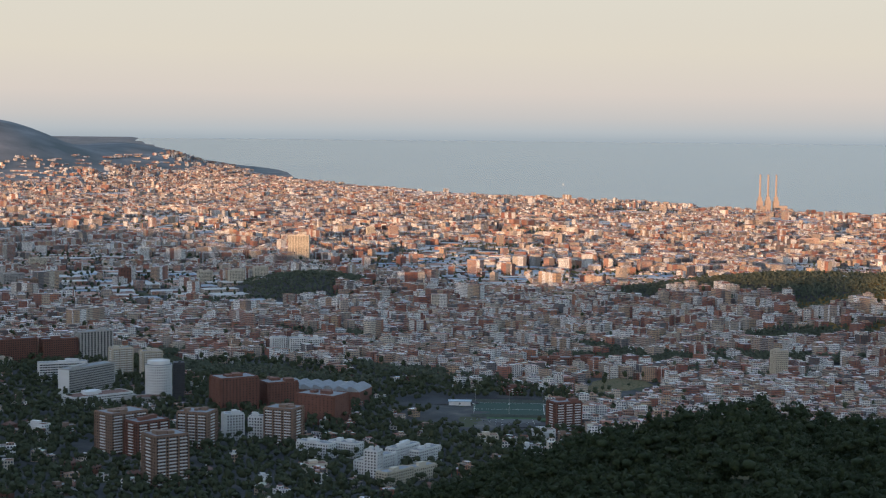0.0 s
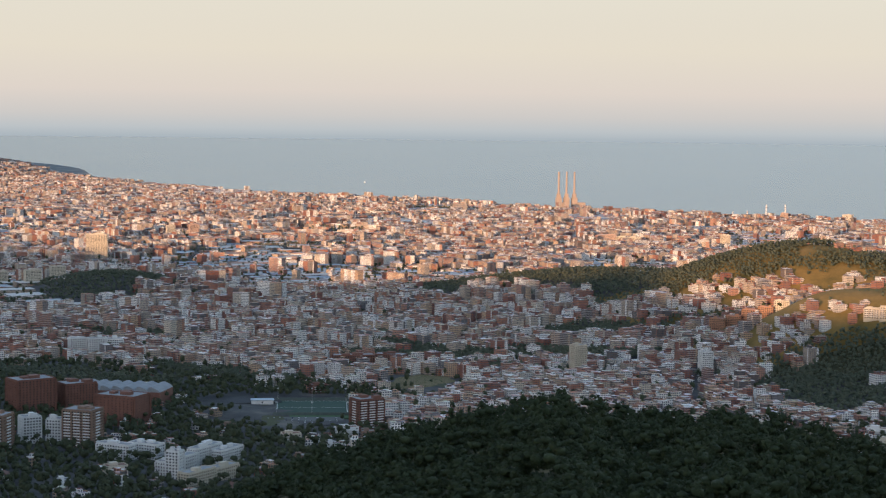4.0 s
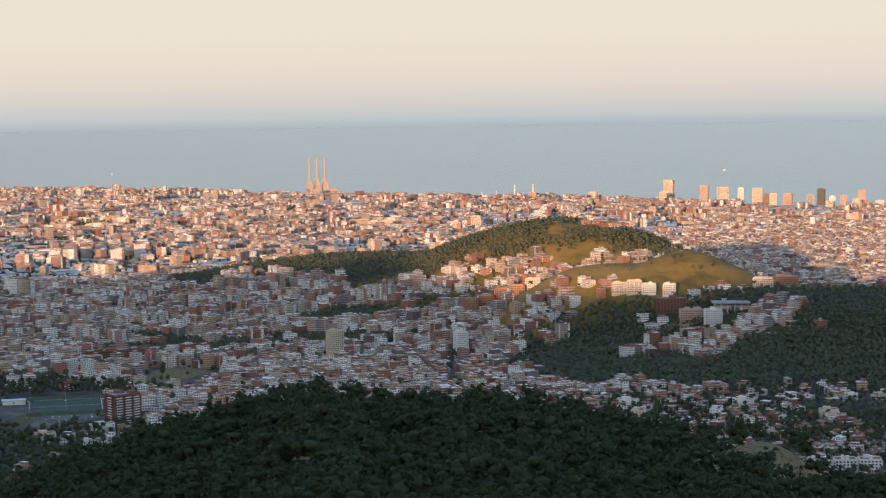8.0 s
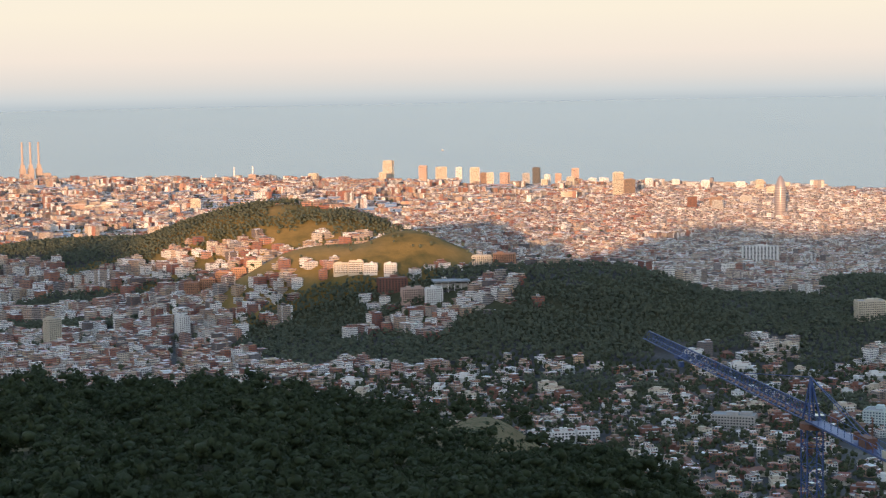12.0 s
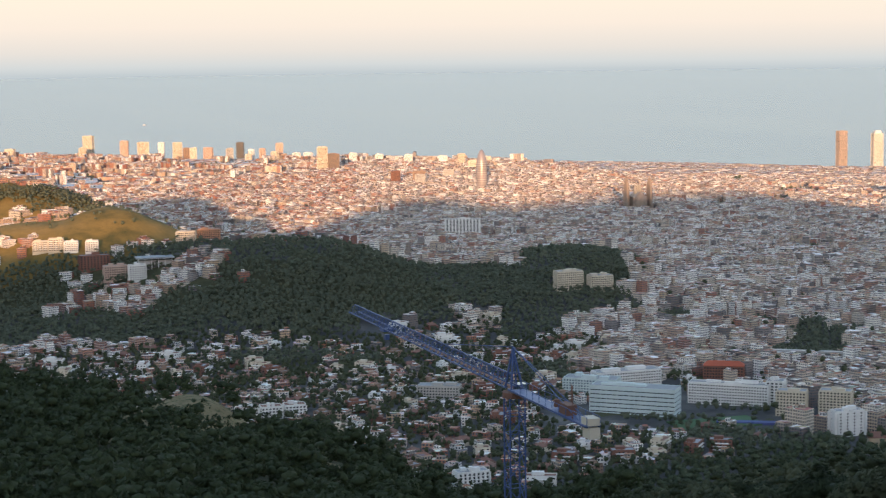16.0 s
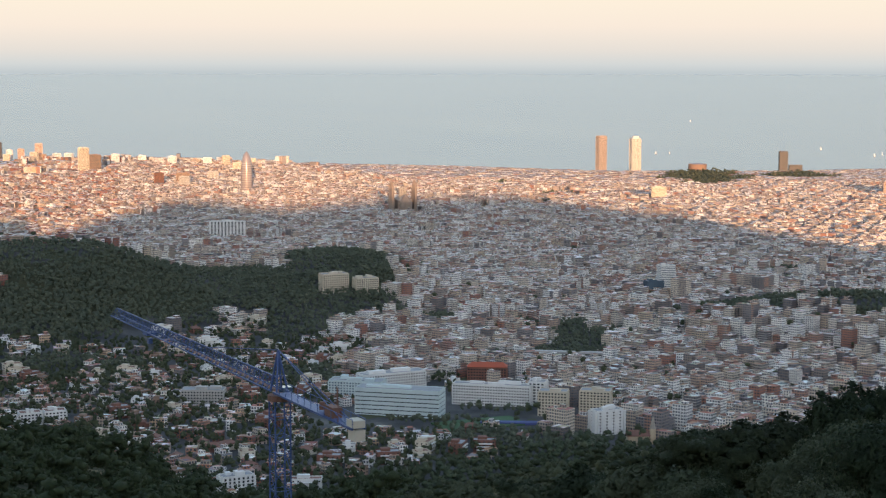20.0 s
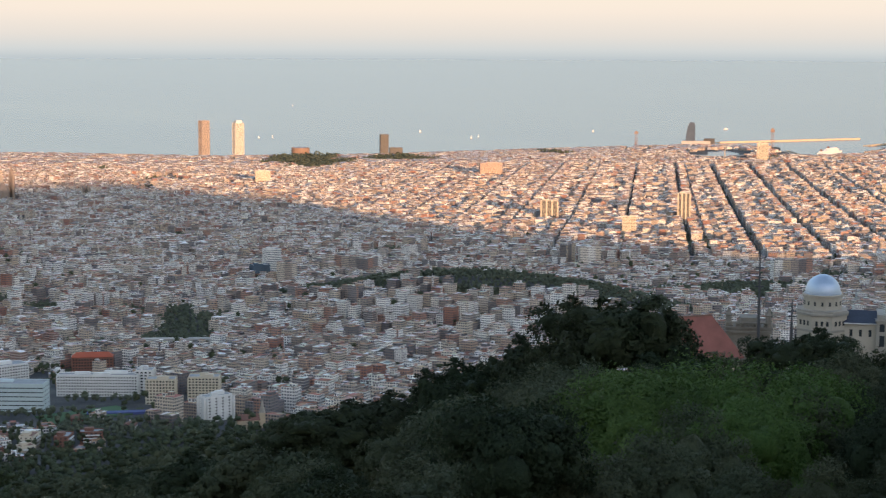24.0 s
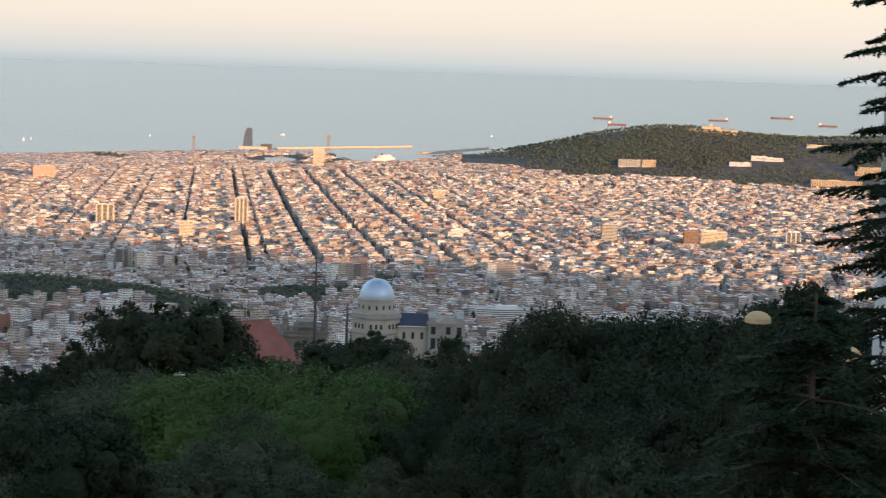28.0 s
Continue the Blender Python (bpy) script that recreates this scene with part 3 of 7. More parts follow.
    ok = seen(x, y) & (inland(x, y) > 70) & ~wooded(x, y) & clear_of(b) & (grid | ~eixample(x, y))
    ok &= d > np.interp(az, CREST_AZ, CREST_D) + 480
    ok &= ~villas(x, y) & (d > np.interp(az, [109, 112, 116, 120, 123, 127], [1400, 1480, 1570, 1700, 1700, 1500]))
    # streets between the loose blocks
    street = (np.abs(np.mod(x * 0.8 + y * 0.6 + 40 * np.sin(y / 300), 95)) < 8) | (np.abs(np.mod(-x * 0.6 + y * 0.8 + 40 * np.sin(x / 340), 140)) < 9)
    ok &= grid | ~street
    # the wide avenues that cut the planned grid
    a = np.radians(135)
    v = x * np.cos(a) - y * np.sin(a)
    ok &= ~(grid & (np.abs(np.mod(v + 90, 532) - 200) < 8))
    # a street that runs straight away from the viewpoint
    ok &= ~((np.abs(az - 89.35) * d < 560) & (d > 2380) & (d < 2880))
    ok &= ~np.any([in_oval(x, y, (o[0], o[1], o[2] + 60, o[3] + 60, o[4])) for o in BASINS], 0)
    # the city stops at the foot of the far hill and stays low along the shore
    ok &= d < np.interp(az, [142.5, 143, 155.5, 161], [20000, 7150, 6260, 5900])
    ok &= (d < 10500) | (ground(x, y) < 50) | ((ground(x, y) < 170) & (rng.random(len(b)) < 0.25))
    b = b[ok]
    shore = inland(b[:, 0], b[:, 1])
    b[:, 4] = np.where(b[:, 1] < -2600, np.minimum(b[:, 4], np.interp(shore, [300, 1500], [9, 24])), b[:, 4])
    z = ground(b[:, 0], b[:, 1]) - 3
    # small houses climb the hillsides
    d, az = np.hypot(b[:, 0], b[:, 1]), np.degrees(np.arctan2(b[:, 0], b[:, 1]))
    slope = (az > 88) & (az < 103) & (d < 3450) & (z > 118)
    b[:, 4] *= np.where(slope, 0.62, 1.0)
    b[:, 2] *= np.where(slope, 0.85, 1.0)
    return b, z, shed[ok]


def add_fabric(name, b, z, label, top=None, wall=None):
    h = b[:, 4] + 3
    v, f, uv, mi = boxes(b[:, 0], b[:, 1], z, b[:, 2], b[:, 3], h, b[:, 5])
    # stair heads and attics on the flat roofs
    n = len(b)
    pick = (rng.random(n) < (0.1 if top else 0.6)) & (np.hypot(b[:, 0], b[:, 1]) < 6500)
    p = b[pick]
    m = len(p)
    c, s = np.cos(p[:, 5]), np.sin(p[:, 5])
    ox, oy = p[:, 2] * rng.uniform(-0.25, 0.25, m), p[:, 3] * rng.uniform(-0.25, 0.25, m)
    v2, f2, uv2, mi2 = boxes(p[:, 0] + ox * c - oy * s, p[:, 1] + ox * s + oy * c, z[pick] + h[pick] - 0.2, p[:, 2] * rng.uniform(0.2, 0.6, m), p[:, 3] * rng.uniform(0.2, 0.6, m), rng.uniform(2.2, 4.0, m), p[:, 5])
    f2 = f2 + len(v)
    me = to_mesh(name, np.vstack([v, v2]), np.vstack([f, f2]), [wall or M_FACADE, top or M_ROOF], np.concatenate([mi, mi2]), np.vstack([uv, uv2]))
    tagged(new(name, me), label, "houses", kind="stuff")


B, BZ, SHED = city()
add_fabric("industrial_sheds", B[SHED], BZ[SHED], "long low workshops with pale sheet roofs", M_SHED)
B, BZ = B[~SHED], BZ[~SHED]
_d, _az = np.hypot(B[:, 0], B[:, 1]), np.degrees(np.arctan2(B[:, 0], B[:, 1]))
for lo, hi, name, label in ((0, 80, "city_houses", "dense flat-roofed brick and plaster apartment houses"), (80, 105, "city_houses", "crowded plaster houses round the hills"),
                            (105, 128, "city_houses", "dense pale apartment houses with brown roofs"), (128, 181, "city_houses", "close grid of pale apartment blocks")):
    k = (_az >= lo) & (_az < hi)
    add_fabric(name, B[k], BZ[k], label, wall=M_FACADE if hi <= 105 else M_FACADE_PALE)

# ---- trees ----
def part(name, vf, mat, parent, label="", smooth=False):
    """One mesh object under a thing or a part, from verts in metres of the real place and faces of any size."""
    me = bpy.data.meshes.new(name)
    me.from_pydata([(a * S, b * S, c * S) for a, b, c in vf[0]], [], vf[1])
    me.materials.append(mat)
    if smooth:
        me.polygons.foreach_set("use_smooth", [True] * len(me.polygons))
    ob = new(name, me)
    ob.parent = parent
    if label:
        tagged(ob, label)
    return ob


def unit(v):
    return v / np.maximum(np.linalg.norm(v, axis=-1, keepdims=True), 1e-9)


def leaf_cloud(lobes, n, size, seed, flat=0.35):
    """Small leafy quads over a crown of lobes: verts (n*4, 3) and soft normals. lobes: x, y, z, rx, rz."""
    g = np.random.default_rng(seed)
    lobes = np.array(lobes, float)
    wgt = lobes[:, 3] * lobes[:, 4]
    k = g.choice(len(lobes), n, p=wgt / wgt.sum())
    d = unit(g.normal(size=(n, 3)))
    d[:, 2] = np.where(d[:, 2] < -0.35, -d[:, 2], d[:, 2])
    L = lobes[k]
    rad = g.uniform(0.5, 1.03, n)[:, None] ** 0.7
    c = L[:, :3] + d * rad * np.stack([L[:, 3], L[:, 3], L[:, 4]], 1)
    nrm = unit(d + g.normal(size=(n, 3)) * 0.45 + np.array([0, 0, flat]))
    t = unit(np.cross(nrm, g.normal(size=(n, 3))))
    b = np.cross(nrm, t)
    s = size * g.uniform(0.55, 1.35, (n, 1))
    q = g.uniform(0.45, 1.0, (n, 1))
    v = np.stack([c - t * s - b * s * q * 0.3, c - b * s * q, c + t * s + nrm * s * 0.25, c + b * s * q], 1)
    return v.reshape(-1, 3), np.repeat(unit(d + np.array([0, 0, flat])), 4, axis=0)


def ico(level):
    bm = bmesh.new()
    bmesh.ops.create_icosphere(bm, subdivisions=level, radius=1.0)
    v = np.array([p.co[:] for p in bm.verts])
    f = np.array([[p.index for p in q.verts] for q in bm.faces])
    bm.free()
    return v, f


ICO = {k: ico(k) for k in (1, 2, 3)}


def leafy_crown(lobes, n, size, seed, clumps=260, core=2, heart=0.5):
    """A full crown: sprays of leaves gathered in clumps over the lobes, lumpy inner foliage behind them.
    Verts, triangles and soft normals."""
    g = np.random.default_rng(seed)
    L = np.array(lobes, float)
    iv, fi = ICO[core]
    V, F, N = [], [], []
    for lx, ly, lz, r, rz in L:
        w1, w2 = g.normal(size=(3, 3)) * 3.2, g.normal(size=(3, 3)) * 6.5
        lump = 1 + 0.05 * np.sin(iv @ w1 + g.uniform(0, 6, 3)).sum(1) + 0.025 * np.sin(iv @ w2 + g.uniform(0, 6, 3)).sum(1)
        F.append(fi + len(iv) * len(V))
        V.append(iv * lump[:, None] * np.array([r, r, rz]) * heart + np.array([lx, ly, lz]))
        N.append(unit(iv / np.array([r, r, rz]) + np.array([0, 0, 0.1 / r])))
    n0 = len(iv) * len(V)
    wgt = L[:, 3] * L[:, 4]
    k = g.choice(len(L), clumps, p=wgt / wgt.sum())
    d = unit(g.normal(size=(clumps, 3)))
    d[:, 2] = np.where(d[:, 2] < -0.75, -d[:, 2], d[:, 2])
    c = L[k, :3] + d * g.uniform(0.76, 1.0, (clumps, 1)) * np.stack([L[k, 3], L[k, 3], L[k, 4]], 1)
    rad = 0.22 * L[k, 3] * g.uniform(0.7, 1.5, clumps) + 0.12
    m = max(n // clumps, 1)
    e = unit(g.normal(size=(clumps, m, 3)))
    pos = c[:, None] + e * (rad[:, None, None] * g.uniform(0.35, 1.0, (clumps, m, 1))) * np.array([1, 1, 0.7])
    mid = (L[:, :3] * wgt[:, None]).sum(0) / wgt.sum() - np.array([0, 0, 0.3 * L[0, 3]])
    soft = unit(e * 0.6 + d[:, None] * 0.5 + unit(c - mid)[:, None] * 0.8).reshape(-1, 3)
    nrm = unit(soft + g.normal(size=soft.shape) * 0.5)
    pos = pos.reshape(-1, 3)
    t = unit(np.cross(nrm, g.normal(size=nrm.shape)))
    b = np.cross(nrm, t)
    s = size * g.uniform(0.6, 1.4, (len(pos), 1))
    tri = np.stack([pos - t * s, pos + t * s, pos + b * s * 0.95], 1).reshape(-1, 3)
    F.append(np.arange(len(tri)).reshape(-1, 3) + n0)
    return np.concatenate(V + [tri]), np.concatenate(F), np.concatenate(N + [np.repeat(soft, 3, axis=0)])


def quads(n):
    return np.arange(n * 4).reshape(-1, 4)


def lobes_round(r, h, n, seed, flat=0.62):
    g = np.random.default_rng(seed)
    out = [(0, 0, h, r * 0.62, r * flat)]
    for i in range(n):
        a = 2 * math.pi * (i + g.uniform(-0.3, 0.3)) / n
        k = g.uniform(0.45, 0.75) * r
        out.append((k * math.cos(a), k * math.sin(a), h + g.uniform(-0.35, 0.3) * r, r * g.uniform(0.32, 0.55), r * g.uniform(0.25, 0.45)))
    return out


def tube(points, radii, sides=6):
    """A tapered limb along points."""
    pts = [Vector(p) for p in points]
    v, f = [], []
    for i, (p, r) in enumerate(zip(pts, radii)):
        way = (pts[min(i + 1, len(pts) - 1)] - pts[max(i - 1, 0)]).normalized()
        side = way.orthogonal().normalized()
        up = way.cross(side)
        for k in range(sides):
            a = 2 * math.pi * k / sides
            v.append(p + (side * math.cos(a) + up * math.sin(a)) * r)
    for i in range(len(pts) - 1):
        for k in range(sides):
            a, b = i * sides + k, i * sides + (k + 1) % sides
            f.append((a, b, b + sides, a + sides))
    return v, f


def joined(pieces):
    v, f = [], []
    for pv, pf in pieces:
        o = len(v)
        v += [tuple(p) for p in pv]
        f += [tuple(i + o for i in q) for q in pf]
    return v, f


def tree_proto(kind, seed):
    """trunk mesh, crown verts, material"""
    g = np.random.default_rng(seed)
    if kind == "pine":
        r, h = g.uniform(4.2, 5.6), g.uniform(8.5, 11)
        lobes = lobes_round(r, h, 8, seed, 0.42)
        return lobes, h, 0.28, M_PINE
    if kind == "laurel":
        r, h = g.uniform(4.2, 5.0), g.uniform(6.0, 7.5)
        return lobes_round(r, h, 9, seed, 0.85), h, 0.25, M_PINE
    if kind == "locust":
        r, h = g.uniform(5.5, 6.5), g.uniform(8, 9)
        return lobes_round(r, h, 8, seed, 0.7), h, 0.25, M_LOCUST
    r, h = g.uniform(3.6, 5.0), g.uniform(5.5, 7.5)
    return lobes_round(r, h, 7, seed, 0.75), h, 0.25, M_OAK


def scatter(name, protos, x, y, mats, scale, label, seed, sink=0.6, kind="trees", cap=None):
    """Many trees as one mesh: each proto's leaf verts turned, scaled and set on the ground."""
    g = np.random.default_rng(seed)
    n = len(x)
    z = ground(x, y) - sink
    pick = g.integers(0, len(protos), n)
    V, M, F, N, base = [], [], [], [], 0
    for k, (pv, pf, pn, mi) in enumerate(protos):
        s = np.where(pick == k)[0]
        if not len(s):
            continue
        a = g.uniform(0, 2 * math.pi, len(s))
        sc = np.minimum(g.uniform(scale[0], scale[1], len(s)), 1e9 if cap is None else cap[s])
        c, sn = np.cos(a), np.sin(a)
        vx = (pv[None, :, 0] * c[:, None] - pv[None, :, 1] * sn[:, None]) * sc[:, None] + x[s][:, None]
        vy = (pv[None, :, 0] * sn[:, None] + pv[None, :, 1] * c[:, None]) * sc[:, None] + y[s][:, None]
        vz = pv[None, :, 2] * (sc * g.uniform(0.85, 1.2, len(s)))[:, None] + z[s][:, None]
        V.append(np.stack([vx, vy, vz], -1).reshape(-1, 3))
        N.append(np.stack([pn[None, :, 0] * c[:, None] - pn[None, :, 1] * sn[:, None], pn[None, :, 0] * sn[:, None] + pn[None, :, 1] * c[:, None], np.repeat(pn[None, :, 2], len(s), 0)], -1).reshape(-1, 3))
        F.append((np.arange(len(s))[:, None, None] * len(pv) + pf[None]).reshape(-1, 3) + base)
        base += len(s) * len(pv)
        M.append(np.full(len(s) * len(pf), mi))
    me = to_mesh(name, np.concatenate(V), np.concatenate(F), mats, np.concatenate(M), smooth=True, normals=np.concatenate(N))
    return tagged(new(name, me), label, kind, kind="stuff")


trng = np.random.default_rng(21)


def grid_points(az0, az1, d0, d1, step):
    """Jittered points over a sector round the camera."""
    r = d1
    gx, gy = np.meshgrid(np.arange(-r, r, step), np.arange(-r, r, step))
    x = gx.ravel() + trng.uniform(-0.45, 0.45, gx.size) * step
    y = gy.ravel() + trng.uniform(-0.45, 0.45, gx.size) * step
    az, d = np.degrees(np.arctan2(x, y)), np.hypot(x, y)
    ok = (az > az0) & (az < az1) & (d > d0) & (d < d1)
    return x[ok], y[ok], az[ok], d[ok]


MATS_LEAF = [M_PINE, M_OAK, M_LOCUST]
MATS_FAR = [M_HAZED_LEAF, M_HAZED_LEAF, M_LOCUST]
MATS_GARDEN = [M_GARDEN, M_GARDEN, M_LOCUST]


def cloud(kind, seed, n, size, clumps=28, heart=0.62):
    lobes, h, r, mat = tree_proto(kind, seed)
    return (*leafy_crown(lobes[:1 + n[0]], n[1], size, seed, clumps, 1, heart), MATS_LEAF.index(mat))


BARE = (785, -133, 85, 36, 99)
# the wooded hill below the camera
x, y, az, d = grid_points(68, 114, 330, 1500, 8.3)
crest = np.interp(az, CREST_AZ, CREST_D)
bare = in_oval(x, y, BARE) & (trng.random(len(x)) < 0.92)
ok = (d < crest + 90) & (trng.random(len(x)) < 0.93) & ~bare
HX, HY, HD = x[ok], y[ok], d[ok]
order = np.argsort(HD)
NEAR_TREES = order[:260]
FAR_TREES = order[260:]
protos = [cloud(kind, k, (3, 150), size * 1.1, 30, 0.55) for k, (kind, size) in enumerate((("pine", 0.52), ("oak", 0.46), ("oak", 0.46), ("pine", 0.52), ("oak", 0.46), ("pine", 0.52)), 1)]
scatter("wood", protos, HX[FAR_TREES], HY[FAR_TREES], [M_WOOD, M_WOOD, M_LOCUST], (0.8, 1.6), "dark pines and holm oaks covering the hill", 31)


def tree_thing(name, kind, seed, n, size, label, category="tree", limbs=True, clumps=460):
    lobes, h, r, mat = tree_proto(kind, seed)
    ob = tagged(new(name), label, category)
    tr = part("trunk", tube([(0, 0, -1.0), (0.1, 0.05, h * 0.3), (0.2, 0, h * 0.6), (0.1, 0.1, h * 1.05)], [r * 1.25, r, r * 0.8, r * 0.3]), M_BARK, ob)
    for lx, ly, lz, lr, _ in lobes[1:5] if limbs else ():
        part("limb", tube([(0.15, 0.02, h * 0.45), (lx * 0.4, ly * 0.4, (h * 0.5 + lz) / 2), (lx * 0.85, ly * 0.85, lz)], [r * 0.5, r * 0.35, r * 0.12], 5), M_BARK, ob)
    v, f, nn = leafy_crown(lobes, n, size, seed, clumps, 3 if n > 6000 else 2)
    cr = new("crown", to_mesh("crown", v, f, [mat], smooth=True, normals=nn))
    tr.parent = cr.parent = ob
    return ob


def plant(proto, x, y, scale, turn, sink=0.3, z=None):
    z = float(ground(x, y)) - sink if z is None else z
    return copy_thing(proto, pose(x * S, y * S, z * S, 0, 0, turn) @ Matrix.Scale(scale, 4))


def drop_proto(ob):
    for o in (*ob.children_recursive, ob):
        bpy.data.objects.remove(o)


HILL_KINDS = [("pine_tree", "pine", 41, "dark green pine in the wood on the hill"), ("holm_oak", "oak", 42, "grey-green holm oak in the wood on the hill"), ("holm_oak", "oak", 43, "grey-green holm oak in the wood on the hill")]
hp = [tree_thing(n, k, s, 1100, 0.30, lab, limbs=False, clumps=60) for n, k, s, lab in HILL_KINDS]
for o in hp:
    tagged(o, group="trees of the near hill")
for i in NEAR_TREES:
    plant(hp[int(trng.integers(0, 3))], HX[i], HY[i], trng.uniform(0.7, 1.1), trng.uniform(0, 360))
for o in hp:
    drop_proto(o)

# woods on the hills inside the city, gardens between the houses
lo_protos = [cloud("pine", 11, (0, 12), 1.6, 4, 0.92), cloud("oak", 12, (0, 12), 1.4, 4, 0.92), cloud("oak", 13, (0, 12), 1.4, 4, 0.92)]
px, py, fx, fy = [], [], [], []
for i, (ox, oy, a, b, az) in enumerate(WOODS + MEADOWS):
    dist = math.hypot(ox, oy)
    step = 7.4 if dist < 3000 else 8.8 if dist < 4000 else 20 if dist < 6300 else 21
    gx, gy = np.meshgrid(np.arange(-a, a, step), np.arange(-a, a, step))
    gx = gx.ravel() + trng.uniform(-0.45, 0.45, gx.size) * step + ox
    gy = gy.ravel() + trng.uniform(-0.45, 0.45, gy.size) * step + oy
    ok = in_wood(gx, gy, (ox, oy, a, b, az)) & (inland(gx, gy) > 60)
    if i >= len(WOODS):
        ok &= trng.random(len(gx)) < (0.09 if i == len(WOODS) else 0.03)
    for hx, hy, w, _ in HALLS if dist > 6300 else ():
        ok &= np.hypot(gx - hx * 0.993, gy - hy * 0.993) > w * 0.5 + 34
    (px if dist < 6300 else fx).append(gx[ok])
    (py if dist < 6300 else fy).append(gy[ok])
# the trees below the spur, down to the first houses
x, y, az, d = grid_points(109, 127, 1330, 1720, 9.0)
ok = (d < np.interp(az, [109, 112, 116, 120, 123, 127], [1400, 1470, 1560, 1690, 1690, 1500])) & (trng.random(len(x)) < 0.9)
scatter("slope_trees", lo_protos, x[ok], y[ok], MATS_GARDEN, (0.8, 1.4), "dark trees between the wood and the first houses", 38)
x, y, az, d = grid_points(119, 129, 5900, 7100, 15.0)
ok = in_wood(x, y, (5600, -3745, 430, 150, 122)) | in_wood(x, y, (5540, -4130, 190, 110, 122))
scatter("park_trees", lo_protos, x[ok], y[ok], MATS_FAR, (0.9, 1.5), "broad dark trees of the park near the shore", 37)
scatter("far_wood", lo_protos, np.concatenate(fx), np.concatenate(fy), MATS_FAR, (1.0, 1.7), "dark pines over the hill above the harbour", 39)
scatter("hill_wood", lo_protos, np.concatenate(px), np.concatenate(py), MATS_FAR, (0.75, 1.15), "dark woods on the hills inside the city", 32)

# ---- single buildings ----
M_GLASS = plain("window_glass", (0.045, 0.05, 0.055), 0.18, grain=0.5, size=4.0, spec=0.6)
M_WHITE = plain("white_plaster", (0.70, 0.69, 0.66), grain=0.25, size=5.0)
M_CREAM = plain("cream_plaster", (0.58, 0.51, 0.40), grain=0.25, size=5.0)
M_SAND = plain("sandstone", (0.50, 0.40, 0.28), grain=0.3, size=3.0)
M_BRICK = plain("red_brick", (0.205, 0.098, 0.072), grain=0.4, size=3.0)
M_BROWN = plain("brown_brick", (0.26, 0.17, 0.125), grain=0.35, size=3.0)
M_CONC = plain("concrete", (0.42, 0.40, 0.37), grain=0.3, size=6.0)
M_PALEGREEN = plain("pale_green_panels", (0.50, 0.58, 0.58), grain=0.2, size=6.0)
M_TILE = plain("clay_tiles", (0.225, 0.115, 0.085), grain=0.4, size=1.5)
M_ROOFGREY = plain("grey_roofing", (0.30, 0.31, 0.32), grain=0.35, size=5.0)
M_DARK = plain("dark_cladding", (0.075, 0.075, 0.08), 0.5, grain=0.4, size=5.0)
M_PINK = plain("pink_plaster", (0.50, 0.36, 0.29), grain=0.25, size=5.0)
M_ORANGE = plain("orange_plaster", (0.42, 0.22, 0.135), grain=0.25, size=5.0)
M_BLUEGLASS = plain("blue_glass", (0.09, 0.13, 0.17), 0.12, grain=0.4, size=9.0, spec=0.7)
M_METAL = plain("silver_paint", (0.50, 0.57, 0.66), 0.48, 0.7, grain=0.15, size=2.0)
M_SLATE = plain("dark_slate", (0.035, 0.04, 0.06), 0.4, grain=0.4, size=1.0)
M_CRANE = plain("blue_crane_paint", (0.060, 0.100, 0.235), 0.45, grain=0.35, size=1.5)
M_RUST = plain("rusty_steel", (0.20, 0.10, 0.07), 0.7, grain=0.4, size=1.0)
M_GRASSF = plain("sports_turf", (0.07, 0.13, 0.06), 0.95, grain=0.3, size=8.0)
M_ASPHALT = plain("asphalt", (0.06, 0.06, 0.062), 0.9, grain=0.35, size=5.0)
M_STONE = plain("grey_stone", (0.36, 0.32, 0.27), 0.9, grain=0.4, size=1.5)


def bx(x0, x1, y0, y1, z0, z1):
    v = [(x0, y0, z0), (x1, y0, z0), (x1, y1, z0), (x0, y1, z0), (x0, y0, z1), (x1, y0, z1), (x1, y1, z1), (x0, y1, z1)]
    return v, [(3, 2, 1, 0), (0, 1, 5, 4), (1, 2, 6, 5), (2, 3, 7, 6), (3, 0, 4, 7), (4, 5, 6, 7)]


def lathe(profile, n=24, cx=0.0, cy=0.0, caps=True):
    """A turned body from (radius, height) pairs."""
    v, f = [], []
    for r, z in profile:
        for k in range(n):
            a = 2 * math.pi * (k + 0.5) / n
            v.append((cx + r * math.cos(a), cy + r * math.sin(a), z))
    for i in range(len(profile) - 1):
        for k in range(n):
            a, b = i * n + k, i * n + (k + 1) % n
            f.append((a, b, b + n, a + n))
    if caps:
        f.append(tuple(range((len(profile) - 1) * n, len(profile) * n)))
    return v, f


def hip(w, d, z0, z1, over=0.6, ridge=0.45):
    x, y, r = w / 2 + over, d / 2 + over, w * ridge / 2
    v = [(-x, -y, z0), (x, -y, z0), (x, y, z0), (-x, y, z0), (-r, 0, z1), (r, 0, z1), (-x, -y, z0 - 0.3), (x, -y, z0 - 0.3), (x, y, z0 - 0.3), (-x, y, z0 - 0.3)]
    return v, [(0, 1, 5, 4), (1, 2, 5), (2, 3, 4, 5), (3, 0, 4), (6, 7, 1, 0), (7, 8, 2, 1), (8, 9, 3, 2), (9, 6, 0, 3), (9, 8, 7, 6)]


def thing(name, label, category, x, y, turn=0.0, z=None, group=""):
    """An Empty at a thing's base. turn: degrees by which its front turns away from the line to the camera."""
    az = math.degrees(math.atan2(x, y))
    ob = tagged(new(name), label, category, group)
    z = float(ground(x, y)) if z is None else z
    ob.matrix_basis = pose(x * S, y * S, z * S, 0, 0, -az + turn)
    return ob


